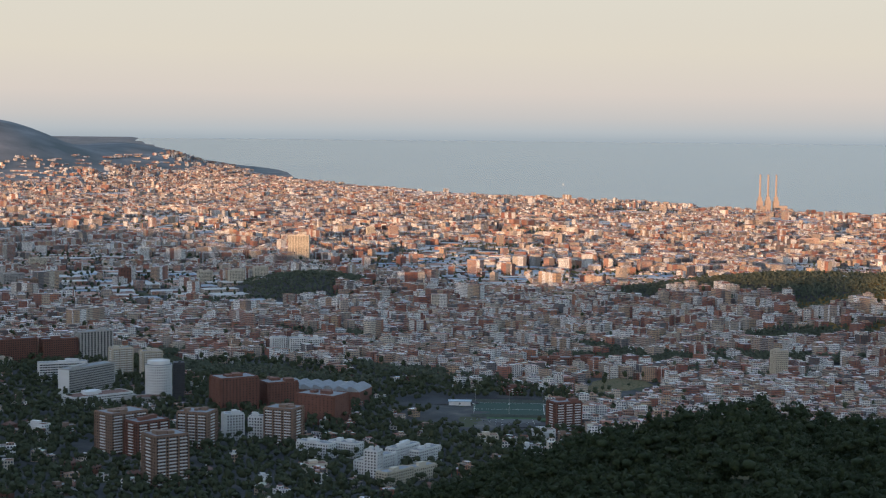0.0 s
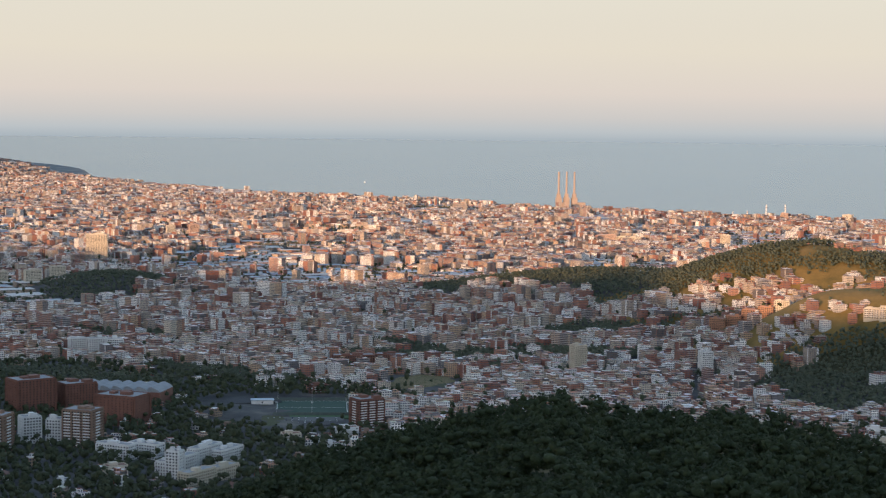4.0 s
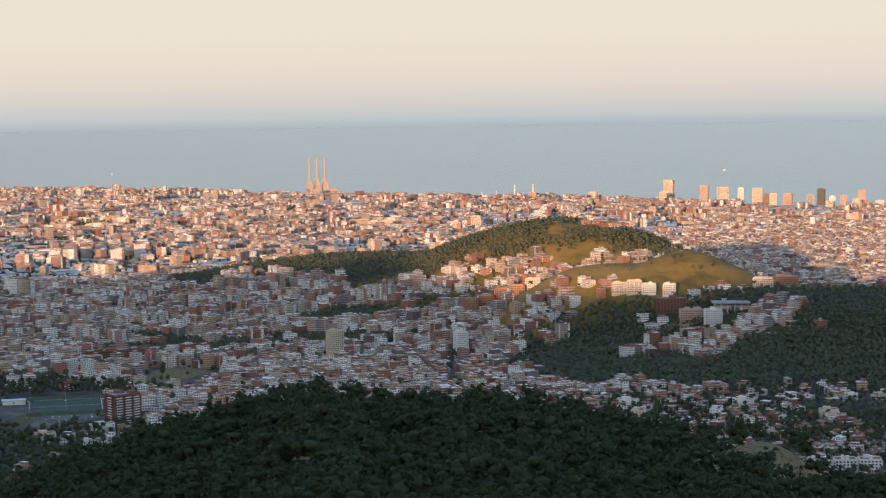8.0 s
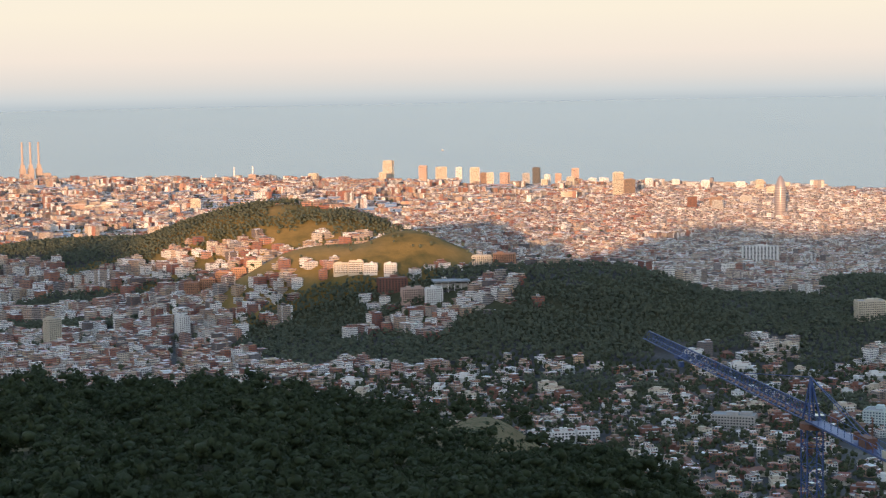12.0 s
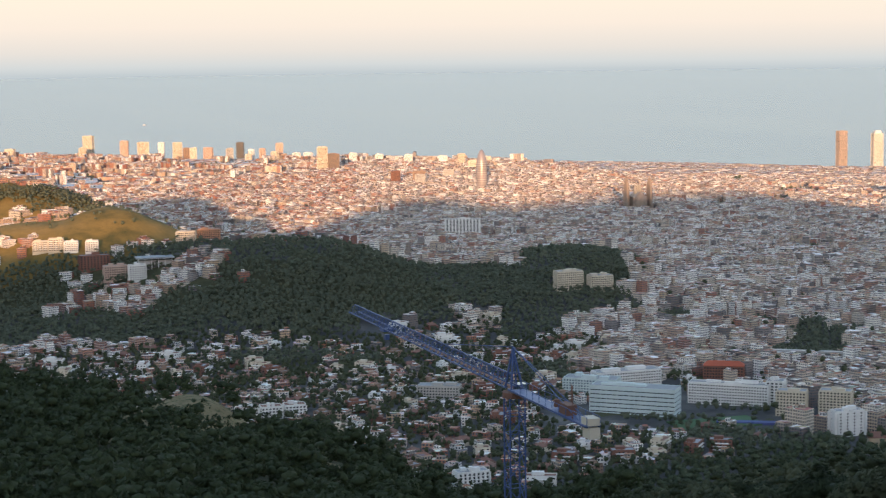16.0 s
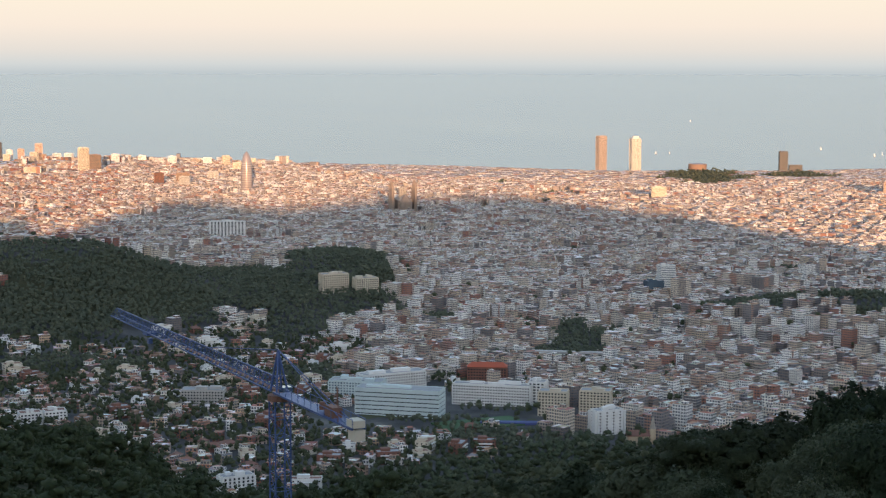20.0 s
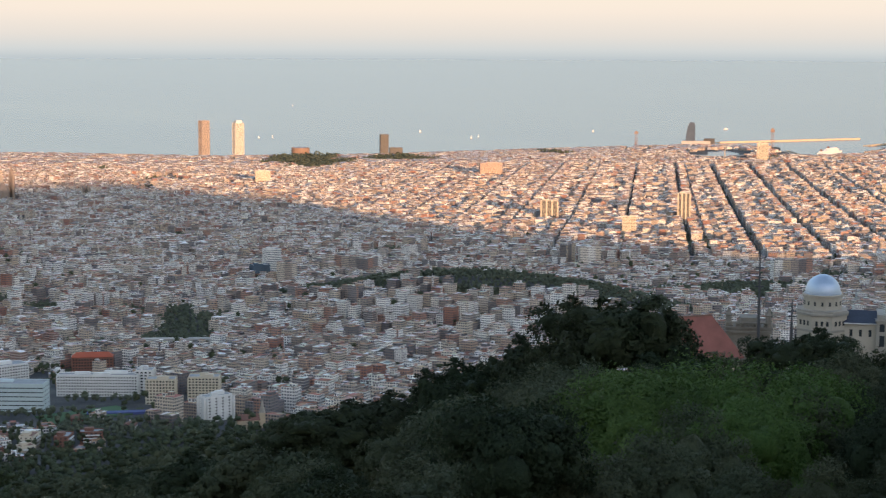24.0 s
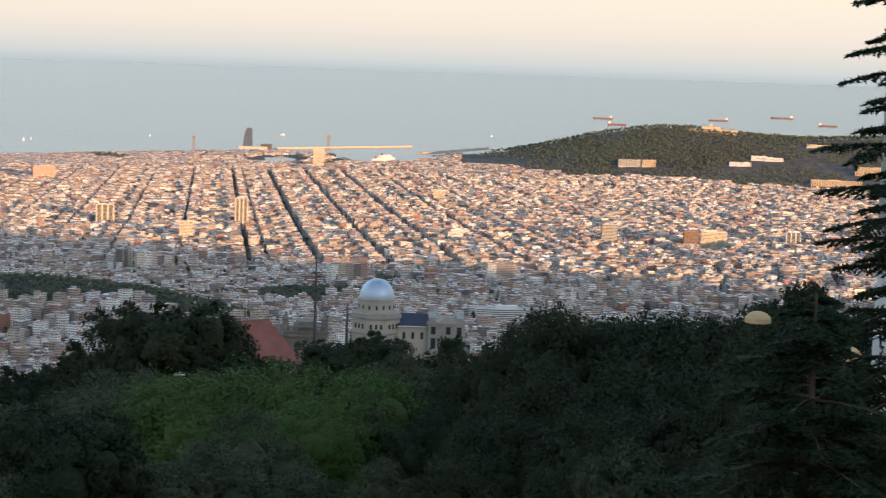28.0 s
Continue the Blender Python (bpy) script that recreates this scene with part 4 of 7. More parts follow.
def roof_clutter(ob, w, d, h, seed, mat, n=3):
    g = random.Random(seed)
    for _ in range(n):
        a, b = g.uniform(0.12, 0.3) * w, g.uniform(0.2, 0.4) * d
        cx, cy = g.uniform(-0.3, 0.3) * w, g.uniform(-0.25, 0.25) * d
        part("roof_hut", bx(cx - a / 2, cx + a / 2, cy - b / 2, cy + b / 2, h, h + g.uniform(2.2, 4)), mat, ob)


def tower(name, label, category, x, y, w, d, h, turn=0.0, wall=M_WHITE, floors=None, bay=3.4, pier=0.45, band=0.45, balcony=False, glass=M_GLASS,
          end=None, clutter=3, group="", seed=0, base=5.0, lump=False, roof=M_ROOFGREY):
    """A building whose windows lie back between floor bands and piers."""
    ob = thing(name, label, category, x, y, turn, group=group)
    floors = floors or max(2, int(round(h / 3.1)))
    fh = h / floors
    part("glazing", bx(-w / 2 + 0.5, w / 2 - 0.5, -d / 2 + 0.5, d / 2 - 0.5, -base, h - 0.1), glass, ob)
    bands = []
    for i in range(floors + 1):
        z0 = i * fh - fh * band / 2 if i else -base
        bands.append(bx(-w / 2, w / 2, -d / 2, d / 2, z0, i * fh + fh * band / 2))
    if lump:
        part("floor_grid", joined(bands), wall, ob)["kind"] = "stuff"
    else:
        for b in bands:
            part("floor_band", b, wall, ob)
    for sy in (-1, 1):
        n = max(2, int(round(w / bay)))
        row = [bx(-w / 2 + w * k / n - bay * pier / 2, -w / 2 + w * k / n + bay * pier / 2, sy * d / 2 - 0.5, sy * d / 2 + 0.06, -base, h + 0.1) for k in range(n + 1)]
        part("facade_grid", joined(row), wall, ob)["kind"] = "stuff"
    for sx in (-1, 1):
        n = max(2, int(round(d / bay)))
        if end:
            part("end_wall", bx(sx * w / 2 - 0.45, sx * w / 2 + 0.12, -d / 2 - 0.05, d / 2 + 0.05, -base, h + 0.2), end, ob)
        else:
            row = [bx(sx * w / 2 - 0.5, sx * w / 2 + 0.06, -d / 2 + d * k / n - bay * pier / 2, -d / 2 + d * k / n + bay * pier / 2, -base, h + 0.1) for k in range(n + 1)]
            part("facade_grid", joined(row), wall, ob)["kind"] = "stuff"
    part("roof", bx(-w / 2 + 0.4, w / 2 - 0.4, -d / 2 + 0.4, d / 2 - 0.4, h + fh * band / 2 - 0.2, h + fh * band / 2 + 0.15), roof, ob)
    rim = h + fh * band / 2
    part("parapet", joined([bx(-w / 2, w / 2, -d / 2, -d / 2 + 0.35, rim - 0.1, rim + 0.9), bx(-w / 2, w / 2, d / 2 - 0.35, d / 2, rim - 0.1, rim + 0.9),
                            bx(-w / 2, -w / 2 + 0.35, -d / 2 + 0.35, d / 2 - 0.35, rim - 0.1, rim + 0.9), bx(w / 2 - 0.35, w / 2, -d / 2 + 0.35, d / 2 - 0.35, rim - 0.1, rim + 0.9)]), wall, ob)
    if balcony:
        for i in range(1, floors):
            z = i * fh
            row = []
            for k in range(3):
                cx = -w / 2 + w * (k + 0.5) / 3
                row.append(bx(cx - w * 0.11, cx + w * 0.11, -d / 2 - 1.3, -d / 2 + 0.2, z - 0.1, z + 1.0))
            cy = 0
            row.append(bx(w / 2 - 0.2, w / 2 + 1.2, cy - d * 0.15, cy + d * 0.15, z - 0.1, z + 1.0))
            row.append(bx(-w / 2 - 1.2, -w / 2 + 0.2, cy - d * 0.15, cy + d * 0.15, z - 0.1, z + 1.0))
            part("balcony_tier", joined(row), M_WHITE, ob)["kind"] = "stuff"
    if clutter:
        roof_clutter(ob, w, d, rim, seed + int(abs(x)), wall, clutter)
    return ob


APT = dict(category="apartment block", balcony=True, group="brick apartment towers")
tower("apartment_tower", "brown brick apartment tower with white balconies", x=1655, y=797, w=44, d=30, h=42, turn=35, wall=M_BROWN, **APT)
tower("apartment_tower", "red brick apartment tower with white balconies", x=1650, y=766, w=38, d=24, h=36, turn=35, wall=M_BRICK, **APT)
tower("apartment_tower", "brown brick apartment tower among dark trees", x=1725, y=742, w=34, d=28, h=38, turn=-25, wall=M_BROWN, **APT)
tower("apartment_tower", "tall brown brick apartment tower near the wood", x=1512, y=683, w=34, d=28, h=48, turn=28, wall=M_BROWN, **APT)
tower("apartment_tower", "brown brick apartment tower with stacked balconies", x=1792, y=669, w=34, d=28, h=40, turn=-28, wall=M_BROWN, **APT)
tower("apartment_tower", "red and white apartment tower beside the sports field", x=2035, y=408, w=34, d=24, h=36, turn=30, wall=M_BRICK, **APT)
tower("hospital_slab", "long white hospital slab with strip windows", "hospital", 2005, 1012, 84, 18, 36, turn=48, wall=M_CONC, band=0.6, pier=0.05, end=M_WHITE)
tower("hospital_slab", "white hospital block with long balcony bands", "hospital", 2090, 1090, 62, 16, 26, turn=10, wall=M_WHITE, band=0.5, pier=0.1)
tower("hospital_wing", "low white hospital wing with terraces", "hospital", 1930, 960, 80, 30, 14, turn=30, wall=M_WHITE, band=0.6, pier=0.05, roof=M_TILE)
tower("hospital_wing", "pale low hospital wing with brown roof", "hospital", 1960, 925, 70, 24, 9, turn=20, wall=M_CONC, roof=M_TILE)
tower("hospital_block", "red brick hospital block with small windows", "hospital", 1985, 806, 48, 34, 42, turn=25, wall=M_BRICK, bay=4.2, pier=0.6, band=0.6)
tower("hospital_block", "red brick hospital block behind the round tower", "hospital", 2035, 768, 40, 30, 34, turn=25, wall=M_BRICK, bay=4.2, pier=0.6, band=0.6)
tower("hospital_block", "red brick hospital block with white top storey", "hospital", 1962, 684, 52, 36, 34, turn=-32, wall=M_BRICK, bay=5, pier=0.75, band=0.7)
tower("white_block", "small white hospital block", "hospital", 1792, 729, 20, 16, 28, turn=20, wall=M_WHITE, bay=3.2)
tower("white_block", "small white hospital block", "hospital", 1800, 703, 16, 14, 26, turn=-20, wall=M_WHITE, bay=3.2)
tower("striped_tower", "grey apartment tower with white vertical stripes", "apartment block", 2310, 1155, 50, 20, 44, turn=25, wall=M_CONC, band=0.2, pier=0.5, bay=5)
tower("striped_tower", "beige apartment slab with balconies", "apartment block", 2180, 1050, 28, 18, 40, turn=20, wall=M_CREAM, balcony=True)
tower("striped_tower", "beige apartment slab with balconies", "apartment block", 2190, 1010, 26, 18, 38, turn=15, wall=M_CREAM, balcony=True)
tower("brick_slab", "dark red brick apartment slab", "apartment block", 2225, 1235, 60, 20, 34, turn=20, wall=M_BRICK)
tower("brick_slab", "dark red brick apartment slab", "apartment block", 2270, 1190, 50, 20, 34, turn=20, wall=M_BRICK)
for k in range(3):
    tower("white_hospital", "white hospital block in a row of three", "hospital", 2587 + 8 * k, 975 - 27 * k, 24, 18, 22, turn=12, wall=M_WHITE, clutter=1, group="row of white hospital blocks")
for ax, ay, w, d, h, tn in ((1735, 612, 40, 14, 15, -35), (1752, 585, 36, 14, 15, -35), (1650, 522, 14, 12, 27, -30), (1675, 528, 56, 12, 16, 55), (1745, 520, 44, 12, 18, 55), (1760, 500, 40, 12, 15, 55), (1625, 492, 40, 14, 14, 50), (1660, 480, 44, 14, 13, 50)):
    tower("white_apartments", "white terraced apartment block on the wooded slope", "apartment block", ax, ay, w, d, h, turn=tn, wall=M_WHITE if h > 14.5 else M_CREAM, bay=3.2, clutter=2, group="white apartment rows")


def round_tower():
    ob = thing("round_tower", "white round hospital tower with a grid of small windows", "hospital", 2000, 912)
    r, h, n, floors = 16.5, 47, 36, 14
    part("glazing", lathe([(r - 0.6, -4), (r - 0.6, h)], n), M_GLASS, ob)
    fh = h / floors
    for i in range(floors + 1):
        z0 = -4 if i == 0 else i * fh - 0.9
        v, f = lathe([(r - 0.7, z0), (r, z0), (r, i * fh + 0.9), (r - 0.7, i * fh + 0.9)], n)
        part("floor_band", (v, f), M_WHITE, ob)
    piers = []
    for k in range(n):
        a = 2 * math.pi * k / n
        c, s = math.cos(a), math.sin(a)
        q = [(r - 0.7, -0.75), (r + 0.05, -0.75), (r + 0.05, 0.75), (r - 0.7, 0.75)]
        v = [(x * c - y * s, x * s + y * c, z) for z in (-4, h) for x, y in q]
        piers.append((v, bx(0, 1, 0, 1, 0, 1)[1]))
    part("facade_grid", joined(piers), M_WHITE, ob)["kind"] = "stuff"
    part("crown_ring", lathe([(r - 2.5, h), (r - 2.5, h + 5.5), (r - 3, h + 5.5), (r - 3, h + 4.5)], n), M_WHITE, ob)
    part("roof", lathe([(r + 0.3, h + 0.6), (r + 0.3, h + 1.2), (0.1, h + 1.3)], n), M_ROOFGREY, ob)


round_tower()
tower("dark_tower", "dark grey stair tower beside the round tower", "hospital", 2018, 893, 13, 13, 48, wall=M_DARK, band=0.8, clutter=1)


def sawtooth():
    ob = thing("wavy_roof_hall", "brick hall with a row of grey vaulted roof lights", "hospital", 2125, 738, -20)
    w, d, h = 110, 50, 18
    part("wall", bx(-w / 2, w / 2, -d / 2, d / 2, -5, h), M_BRICK, ob)
    for k in range(7):
        x0, x1 = -w / 2 + w * k / 7, -w / 2 + w * (k + 1) / 7
        prof = [(x0, h), (x0 + 1, h + 6), (x0 + 5, h + 6.5), (x1 - 3, h + 3), (x1, h)]
        v = [(a, y, z) for y in (-d / 2 - 0.5, d / 2 + 0.5) for a, z in prof]
        n = len(prof)
        f = [(i, i + 1, i + 1 + n, i + n) for i in range(n - 1)] + [tuple(range(n))[::-1], tuple(range(n, 2 * n))]
        part("roof_light", (v, f), M_ROOFGREY, ob)


sawtooth()
# sports field and car park
for nm, lab, cat, mat, fx, fy, w, d, tn in (("sports_field", "green turf sports field", "sports field", M_GRASSF, 2120, 470, 105, 55, 8), ("car_park", "asphalt car park beside the hospital", "car park", M_ASPHALT, 2200, 610, 100, 60, 10),
                                            ("car_park", "pale asphalt yard beside the field", "car park", M_ASPHALT, 2060, 450, 100, 28, 8), ("sports_field", "blue-edged pitch beside the hospitals", "sports field", M_GRASSF, 1600, -800, 90, 45, 25)):
    ob = thing(nm, lab, cat, fx, fy, tn)
    ob["kind"] = "structure"
    part("surface", bx(-w / 2, w / 2, -d / 2, d / 2, -6, 1.0), mat, ob)

# ---- middle distance ----
tower("lit_hotel", "tall cream hotel slab in the last sun", "hotel", 4690, 1708, 58, 22, 74, turn=-8, wall=M_CREAM, bay=4.5, pier=0.35, band=0.5, lump=True)
tower("low_offices", "low white office block beside the hotel", "offices", 4790, 1668, 32, 22, 26, wall=M_WHITE, lump=True, clutter=1)
for ax, ay, w, h, m in ((3594, 1720, 24, 42, M_BRICK), (4402, 2051, 26, 36, M_WHITE), (3718, 1581, 32, 32, M_CREAM), (3560, 1440, 34, 32, M_CREAM), (3600, 1400, 30, 30, M_CREAM), (3780, 1480, 34, 30, M_CONC), (3850, 1390, 34, 30, M_CREAM),
                        (3300, 1800, 40, 30, M_BROWN), (3420, 1900, 46, 30, M_CONC), (3900, 2100, 40, 30, M_CREAM), (5900, 1800, 30, 55, M_PINK), (5860, 1870, 28, 50, M_CREAM)):
    tower("estate_tower", "plain apartment tower of a suburban estate", "apartment block", ax, ay, w, 16, h, turn=15, wall=m, lump=True, group="suburban estate towers")
tower("tan_tower", "tan apartment tower above the lower houses", "apartment block", 2650, 207, 20, 16, 46, turn=30, wall=M_CREAM)
tower("white_tower", "narrow white apartment tower beside a street", "apartment block", 2690, 17, 17, 16, 36, turn=25, wall=M_WHITE)
for k in range(5):
    tower("hill_apartments", "sunlit orange brick apartment row", "apartment block", 3020 + 6 * k, 0 - 27 * k, 25, 14, 30 - 3 * (k % 2), turn=-12, wall=M_ORANGE if k < 4 else M_CREAM, clutter=1, group="sunlit apartment row")
for hx, hy, w, h in ((2756, -232, 22, 15), (2748, -255, 22, 18), (2740, -277, 20, 14), (2729, -307, 18, 16)):
    tower("hill_flats", "white flats in the last sun below the grass hill", "apartment block", hx, hy, w, 13, h, turn=-4, wall=M_CREAM if w > 20 else M_WHITE, balcony=True, clutter=2, group="white flats below the hill")
tower("brick_school", "dark red brick school on the hillside", "school", 2683, -304, 44, 16, 20, turn=8, wall=M_BRICK, bay=5, pier=0.5, clutter=1)
tower("orange_school", "long orange school building in the sun", "school", 2752, -492, 34, 16, 18, turn=-5, wall=M_ORANGE, clutter=1)
tower("orange_school", "cream school wing in the sun", "school", 2766, -458, 30, 14, 15, turn=-5, wall=M_CREAM, clutter=0)
tower("pink_flats", "pink and white flats on the hillside", "apartment block", 2633, -329, 34, 14, 20, turn=10, wall=M_PINK)
tower("pink_flats", "white flats on the hillside", "apartment block", 2602, -357, 24, 14, 22, turn=10, wall=M_WHITE)


def pavilion():
    ob = thing("sports_pavilion", "grey sports stand with a wide flat roof", "pavilion", 2636, -388, 6)
    part("wall", bx(-24, 24, -10, 12, -6, 9), M_CONC, ob)
    part("roof", bx(-28, 28, -16, 14, 12, 14), M_ROOFGREY, ob)
    for k in range(6):
        part("column", bx(-26 + k * 10, -25 + k * 10, -14, -13, -4, 12), M_WHITE, ob)
    part("stand", ([(-24, -10, 2), (24, -10, 2), (24, 0, 9), (-24, 0, 9), (-24, -10, -4), (24, -10, -4)], [(0, 1, 2, 3), (4, 5, 1, 0), (4, 0, 3), (5, 2, 1)]), M_DARK, ob)


pavilion()
tower("stepped_flats", "beige stepped flats on the wooded spur", "apartment block", 2440, -975, 40, 20, 26, turn=20, wall=M_CREAM)
tower("stepped_flats", "beige stepped flats on the wooded spur", "apartment block", 2425, -1020, 34, 20, 22, turn=20, wall=M_CREAM)
tower("white_offices", "large white office slab with vertical ribs", "offices", 3880, -1288, 78, 20, 50, turn=-4, wall=M_WHITE, bay=8, pier=0.5, band=0.3, lump=True)
tower("pink_factory", "long pink housing slab", "apartment block", 6510, 410, 70, 30, 34, turn=0, wall=M_PINK, lump=True)
tower("pink_factory", "long cream housing slab", "apartment block", 6490, 330, 90, 30, 30, turn=0, wall=M_CREAM, lump=True)
tower("cream_towers", "cream tower in the sun", "apartment block", 6350, -20, 34, 24, 55, turn=0, wall=M_CREAM, lump=True)
tower("glass_tower", "white office tower with blue glass base", "offices", 2572, -1645, 26, 22, 52, turn=20, wall=M_WHITE, band=0.55, pier=0.05, glass=M_BLUEGLASS)
tower("glass_block", "blue glass office block", "offices", 2540, -1600, 30, 20, 30, turn=20, wall=M_BLUEGLASS, band=0.2, pier=0.1, glass=M_BLUEGLASS)
tower("modern_house", "white modern house with tall dark windows", "house", 1392, -467, 28, 14, 15, turn=20, wall=M_WHITE, bay=4, band=0.3, pier=0.55)
# hospitals and schools below the crane
tower("long_hospital", "pale green hospital block with strip windows", "hospital", 1684, -748, 92, 26, 27, turn=-16, wall=M_PALEGREEN, band=0.76, pier=0.04, bay=6, floors=6)
tower("square_hospital", "white hospital wing with small square windows", "hospital", 1845, -808, 78, 22, 19, turn=25, wall=M_WHITE, bay=3.2)
tower("square_hospital", "grey glazed hospital wing", "hospital", 1795, -745, 60, 24, 21, turn=-15, wall=M_PALEGREEN, glass=M_BLUEGLASS)
tower("white_school", "long white school with four storeys", "school", 1701, -866, 86, 15, 22, turn=-12, wall=M_WHITE, bay=3.0, band=0.5)
tower("white_school", "white school stair block", "school", 1679, -911, 18, 18, 26, turn=-12, wall=M_WHITE, bay=4)
tower("cream_flats", "cream apartment block with brown bays", "apartment block", 1615, -895, 30, 18, 26, turn=-8, wall=M_CREAM)
tower("cream_flats", "cream apartment block with brown bays", "apartment block", 1595, -935, 32, 18, 27, turn=-8, wall=M_CREAM)
tower("white_grey_block", "white and grey wedge of flats", "apartment block", 1500, -892, 30, 14, 24, turn=30, wall=M_WHITE, bay=7, pier=0.8, band=0.5)
school = tower("red_roof_school", "brick school with a bright red roof", "school", 1850, -935, 46, 16, 17, turn=-4, wall=M_BRICK, clutter=0)
part("hipped_roof", hip(46, 16, 18.6, 23.5, 1.0, 0.8), plain("red_sheet_roof", (0.40, 0.095, 0.05), grain=0.25), school, "bright red hipped roof")
tower("grey_clinic", "low grey clinic on the slope", "clinic", 1830, -578, 46, 20, 16, turn=-10, wall=M_CONC)
for k in range(3):
    tower("terrace_block", "white block with brown roof and a row of skylights", "apartment block", 1778 + 3 * k, -352 - 26 * k, 22, 16, 12, turn=10, wall=M_WHITE, roof=M_TILE, clutter=2, group="row of three blocks")


def viaduct():
    ob = thing("viaduct", "long pale viaduct between trees", "viaduct", 1975, -1110, -5)
    part("deck", bx(-55, 55, -5, 5, 8, 10.5), M_CONC, ob)
    for k in range(8):
        part("pillar", bx(-50 + k * 14, -48 + k * 14, -3, 3, -6, 8), M_CONC, ob)


viaduct()


def chapel():
    ob = thing("chapel", "small tan chapel with a pointed spire", "chapel", 1440, -895, 10)
    part("nave", bx(-14, 8, -6, 6, -6, 9), M_SAND, ob)
    v, f = hip(22, 12, 9, 14, 0.5, 0.9)
    part("roof", ([(a - 3, b, c) for a, b, c in v], f), M_TILE, ob)
    part("bell_tower", bx(9, 14, -3, 3, -6, 15), M_SAND, ob)
    part("spire", lathe([(3.2, 15), (0.15, 28)], 8, 11.5, 0), M_STONE, ob)


chapel()
# ---- towers of the grid ----
tower("dark_glass_tower", "dark tower with cream corners", "offices", 3180, -2825, 40, 24, 56, turn=2, wall=M_CREAM, bay=13, pier=0.25, band=0.12, glass=M_DARK, lump=True)
tower("dark_glass_tower", "slim tower, half cream and half dark", "offices", 2960, -3060, 28, 26, 74, turn=2, wall=M_CREAM, bay=9, pier=0.35, band=0.1, glass=M_DARK, lump=True)
tower("cream_tower", "cream apartment tower over the grid", "apartment block", 2735, -2660, 28, 20, 50, wall=M_CREAM, lump=True)
tower("brick_pair", "pinkish brick tower over the grid", "apartment block", 4500, -3735, 70, 30, 56, turn=10, wall=M_PINK, lump=True)
tower("cream_tower", "pale tower near the old town", "apartment block", 3125, -4050, 32, 20, 46, wall=M_CREAM, lump=True)
tower("cream_tower", "white tower over the grid", "apartment block", 2350, -3115, 26, 20, 34, wall=M_WHITE, lump=True)
tower("grey_tower", "grey office tower with strips", "offices", 2065, -3290, 32, 20, 54, turn=10, wall=M_CONC, lump=True, pier=0.1, band=0.6)
tower("brown_tower", "brown office tower beside a cream slab", "offices", 1910, -3380, 30, 24, 44, turn=8, wall=M_BROWN, lump=True, glass=M_DARK)
tower("cream_slab", "long cream office slab in the sun", "offices", 1876, -3420, 56, 18, 42, turn=8, wall=M_CREAM, lump=True)
tower("brown_tower", "dark tower with pale ribs", "offices", 1752, -3555, 30, 24, 42, turn=5, wall=M_WHITE, lump=True, bay=9, pier=0.2, band=0.08, glass=M_DARK)
tower("white_warehouse", "long white block with dark strips", "offices", 1480, -2080, 80, 20, 24, turn=4, wall=M_WHITE, pier=0.05, band=0.55)
tower("depot", "cream office block with a white wall", "offices", 4630, -2930, 44, 20, 52, turn=5, wall=M_CREAM, lump=True)
tower("harbour_offices", "tan office tower by the harbour", "offices", 4535, -5110, 42, 24, 74, wall=M_CREAM, lump=True)
# ---- towers along the sea ----
SEA_TOWERS = [(8400, -945, 45, 105, M_CREAM), (8350, -1105, 36, 83, M_PINK), (8250, -1178, 48, 79, M_CREAM), (8150, -1248, 26, 79, M_WHITE), (8015, -1300, 40, 79, M_CREAM), (7990, -1338, 29, 55, M_BROWN),
              (7880, -1416, 38, 59, M_PINK), (7830, -1552, 31, 81, M_DARK), (7810, -1500, 29, 57, M_CONC), (7760, -1588, 24, 51, M_WHITE), (7690, -1560, 26, 35, M_CREAM), (7700, -1702, 31, 79, M_PINK), (7600, -1660, 31, 47, M_CREAM),
              (7560, -1800, 34, 41, M_WHITE), (7300, -2050, 31, 39, M_WHITE), (7060, -2260, 34, 37, M_WHITE), (6900, -2400, 29, 39, M_CREAM), (6500, -2200, 31, 47, M_CREAM), (8600, -600, 43, 41, M_CREAM), (8500, -300, 34, 47, M_PINK),
              (8250, -900, 29, 55, M_CREAM), (6060, -1960, 38, 43, M_CONC), (5900, -1800, 43, 51, M_BROWN), (5850, -1700, 29, 55, M_BRICK), (5750, -1760, 34, 47, M_CONC), (7201, -1908, 29, 52, M_WHITE), (7042, -2104, 31, 47, M_WHITE), (7697, -1779, 31, 34, M_WHITE), (6834, -2266, 28, 56, M_CREAM), (7729, -1631, 26, 56, M_PINK), (7934, -1358, 29, 57, M_CREAM)]
for tx, ty, w, h, m in SEA_TOWERS:
    tower("seaside_tower", "apartment tower near the beach", "apartment block", tx, ty, w, w * 0.6, h, turn=(tx * 7) % 40 - 20, wall=m, lump=True, clutter=1, bay=5, group="towers along the beach")
tower("square_tower", "greenish cream office tower", "offices", 6700, -1651, 40, 26, 104, turn=4, wall=M_CREAM, lump=True, pier=0.15, band=0.5)
tower("square_tower", "brown glass office tower", "offices", 6690, -1694, 42, 26, 78, turn=4, wall=M_BROWN, lump=True, pier=0.15, band=0.3, glass=M_DARK)
tower("twin_tower", "brown-grey glass tower by the sea", "offices", 6215, -3655, 34, 30, 146, turn=30, wall=plain("bronze_cladding", (0.40, 0.325, 0.275), 0.5, grain=0.4, size=8), lump=True, pier=0.5, band=0.5, clutter=1)


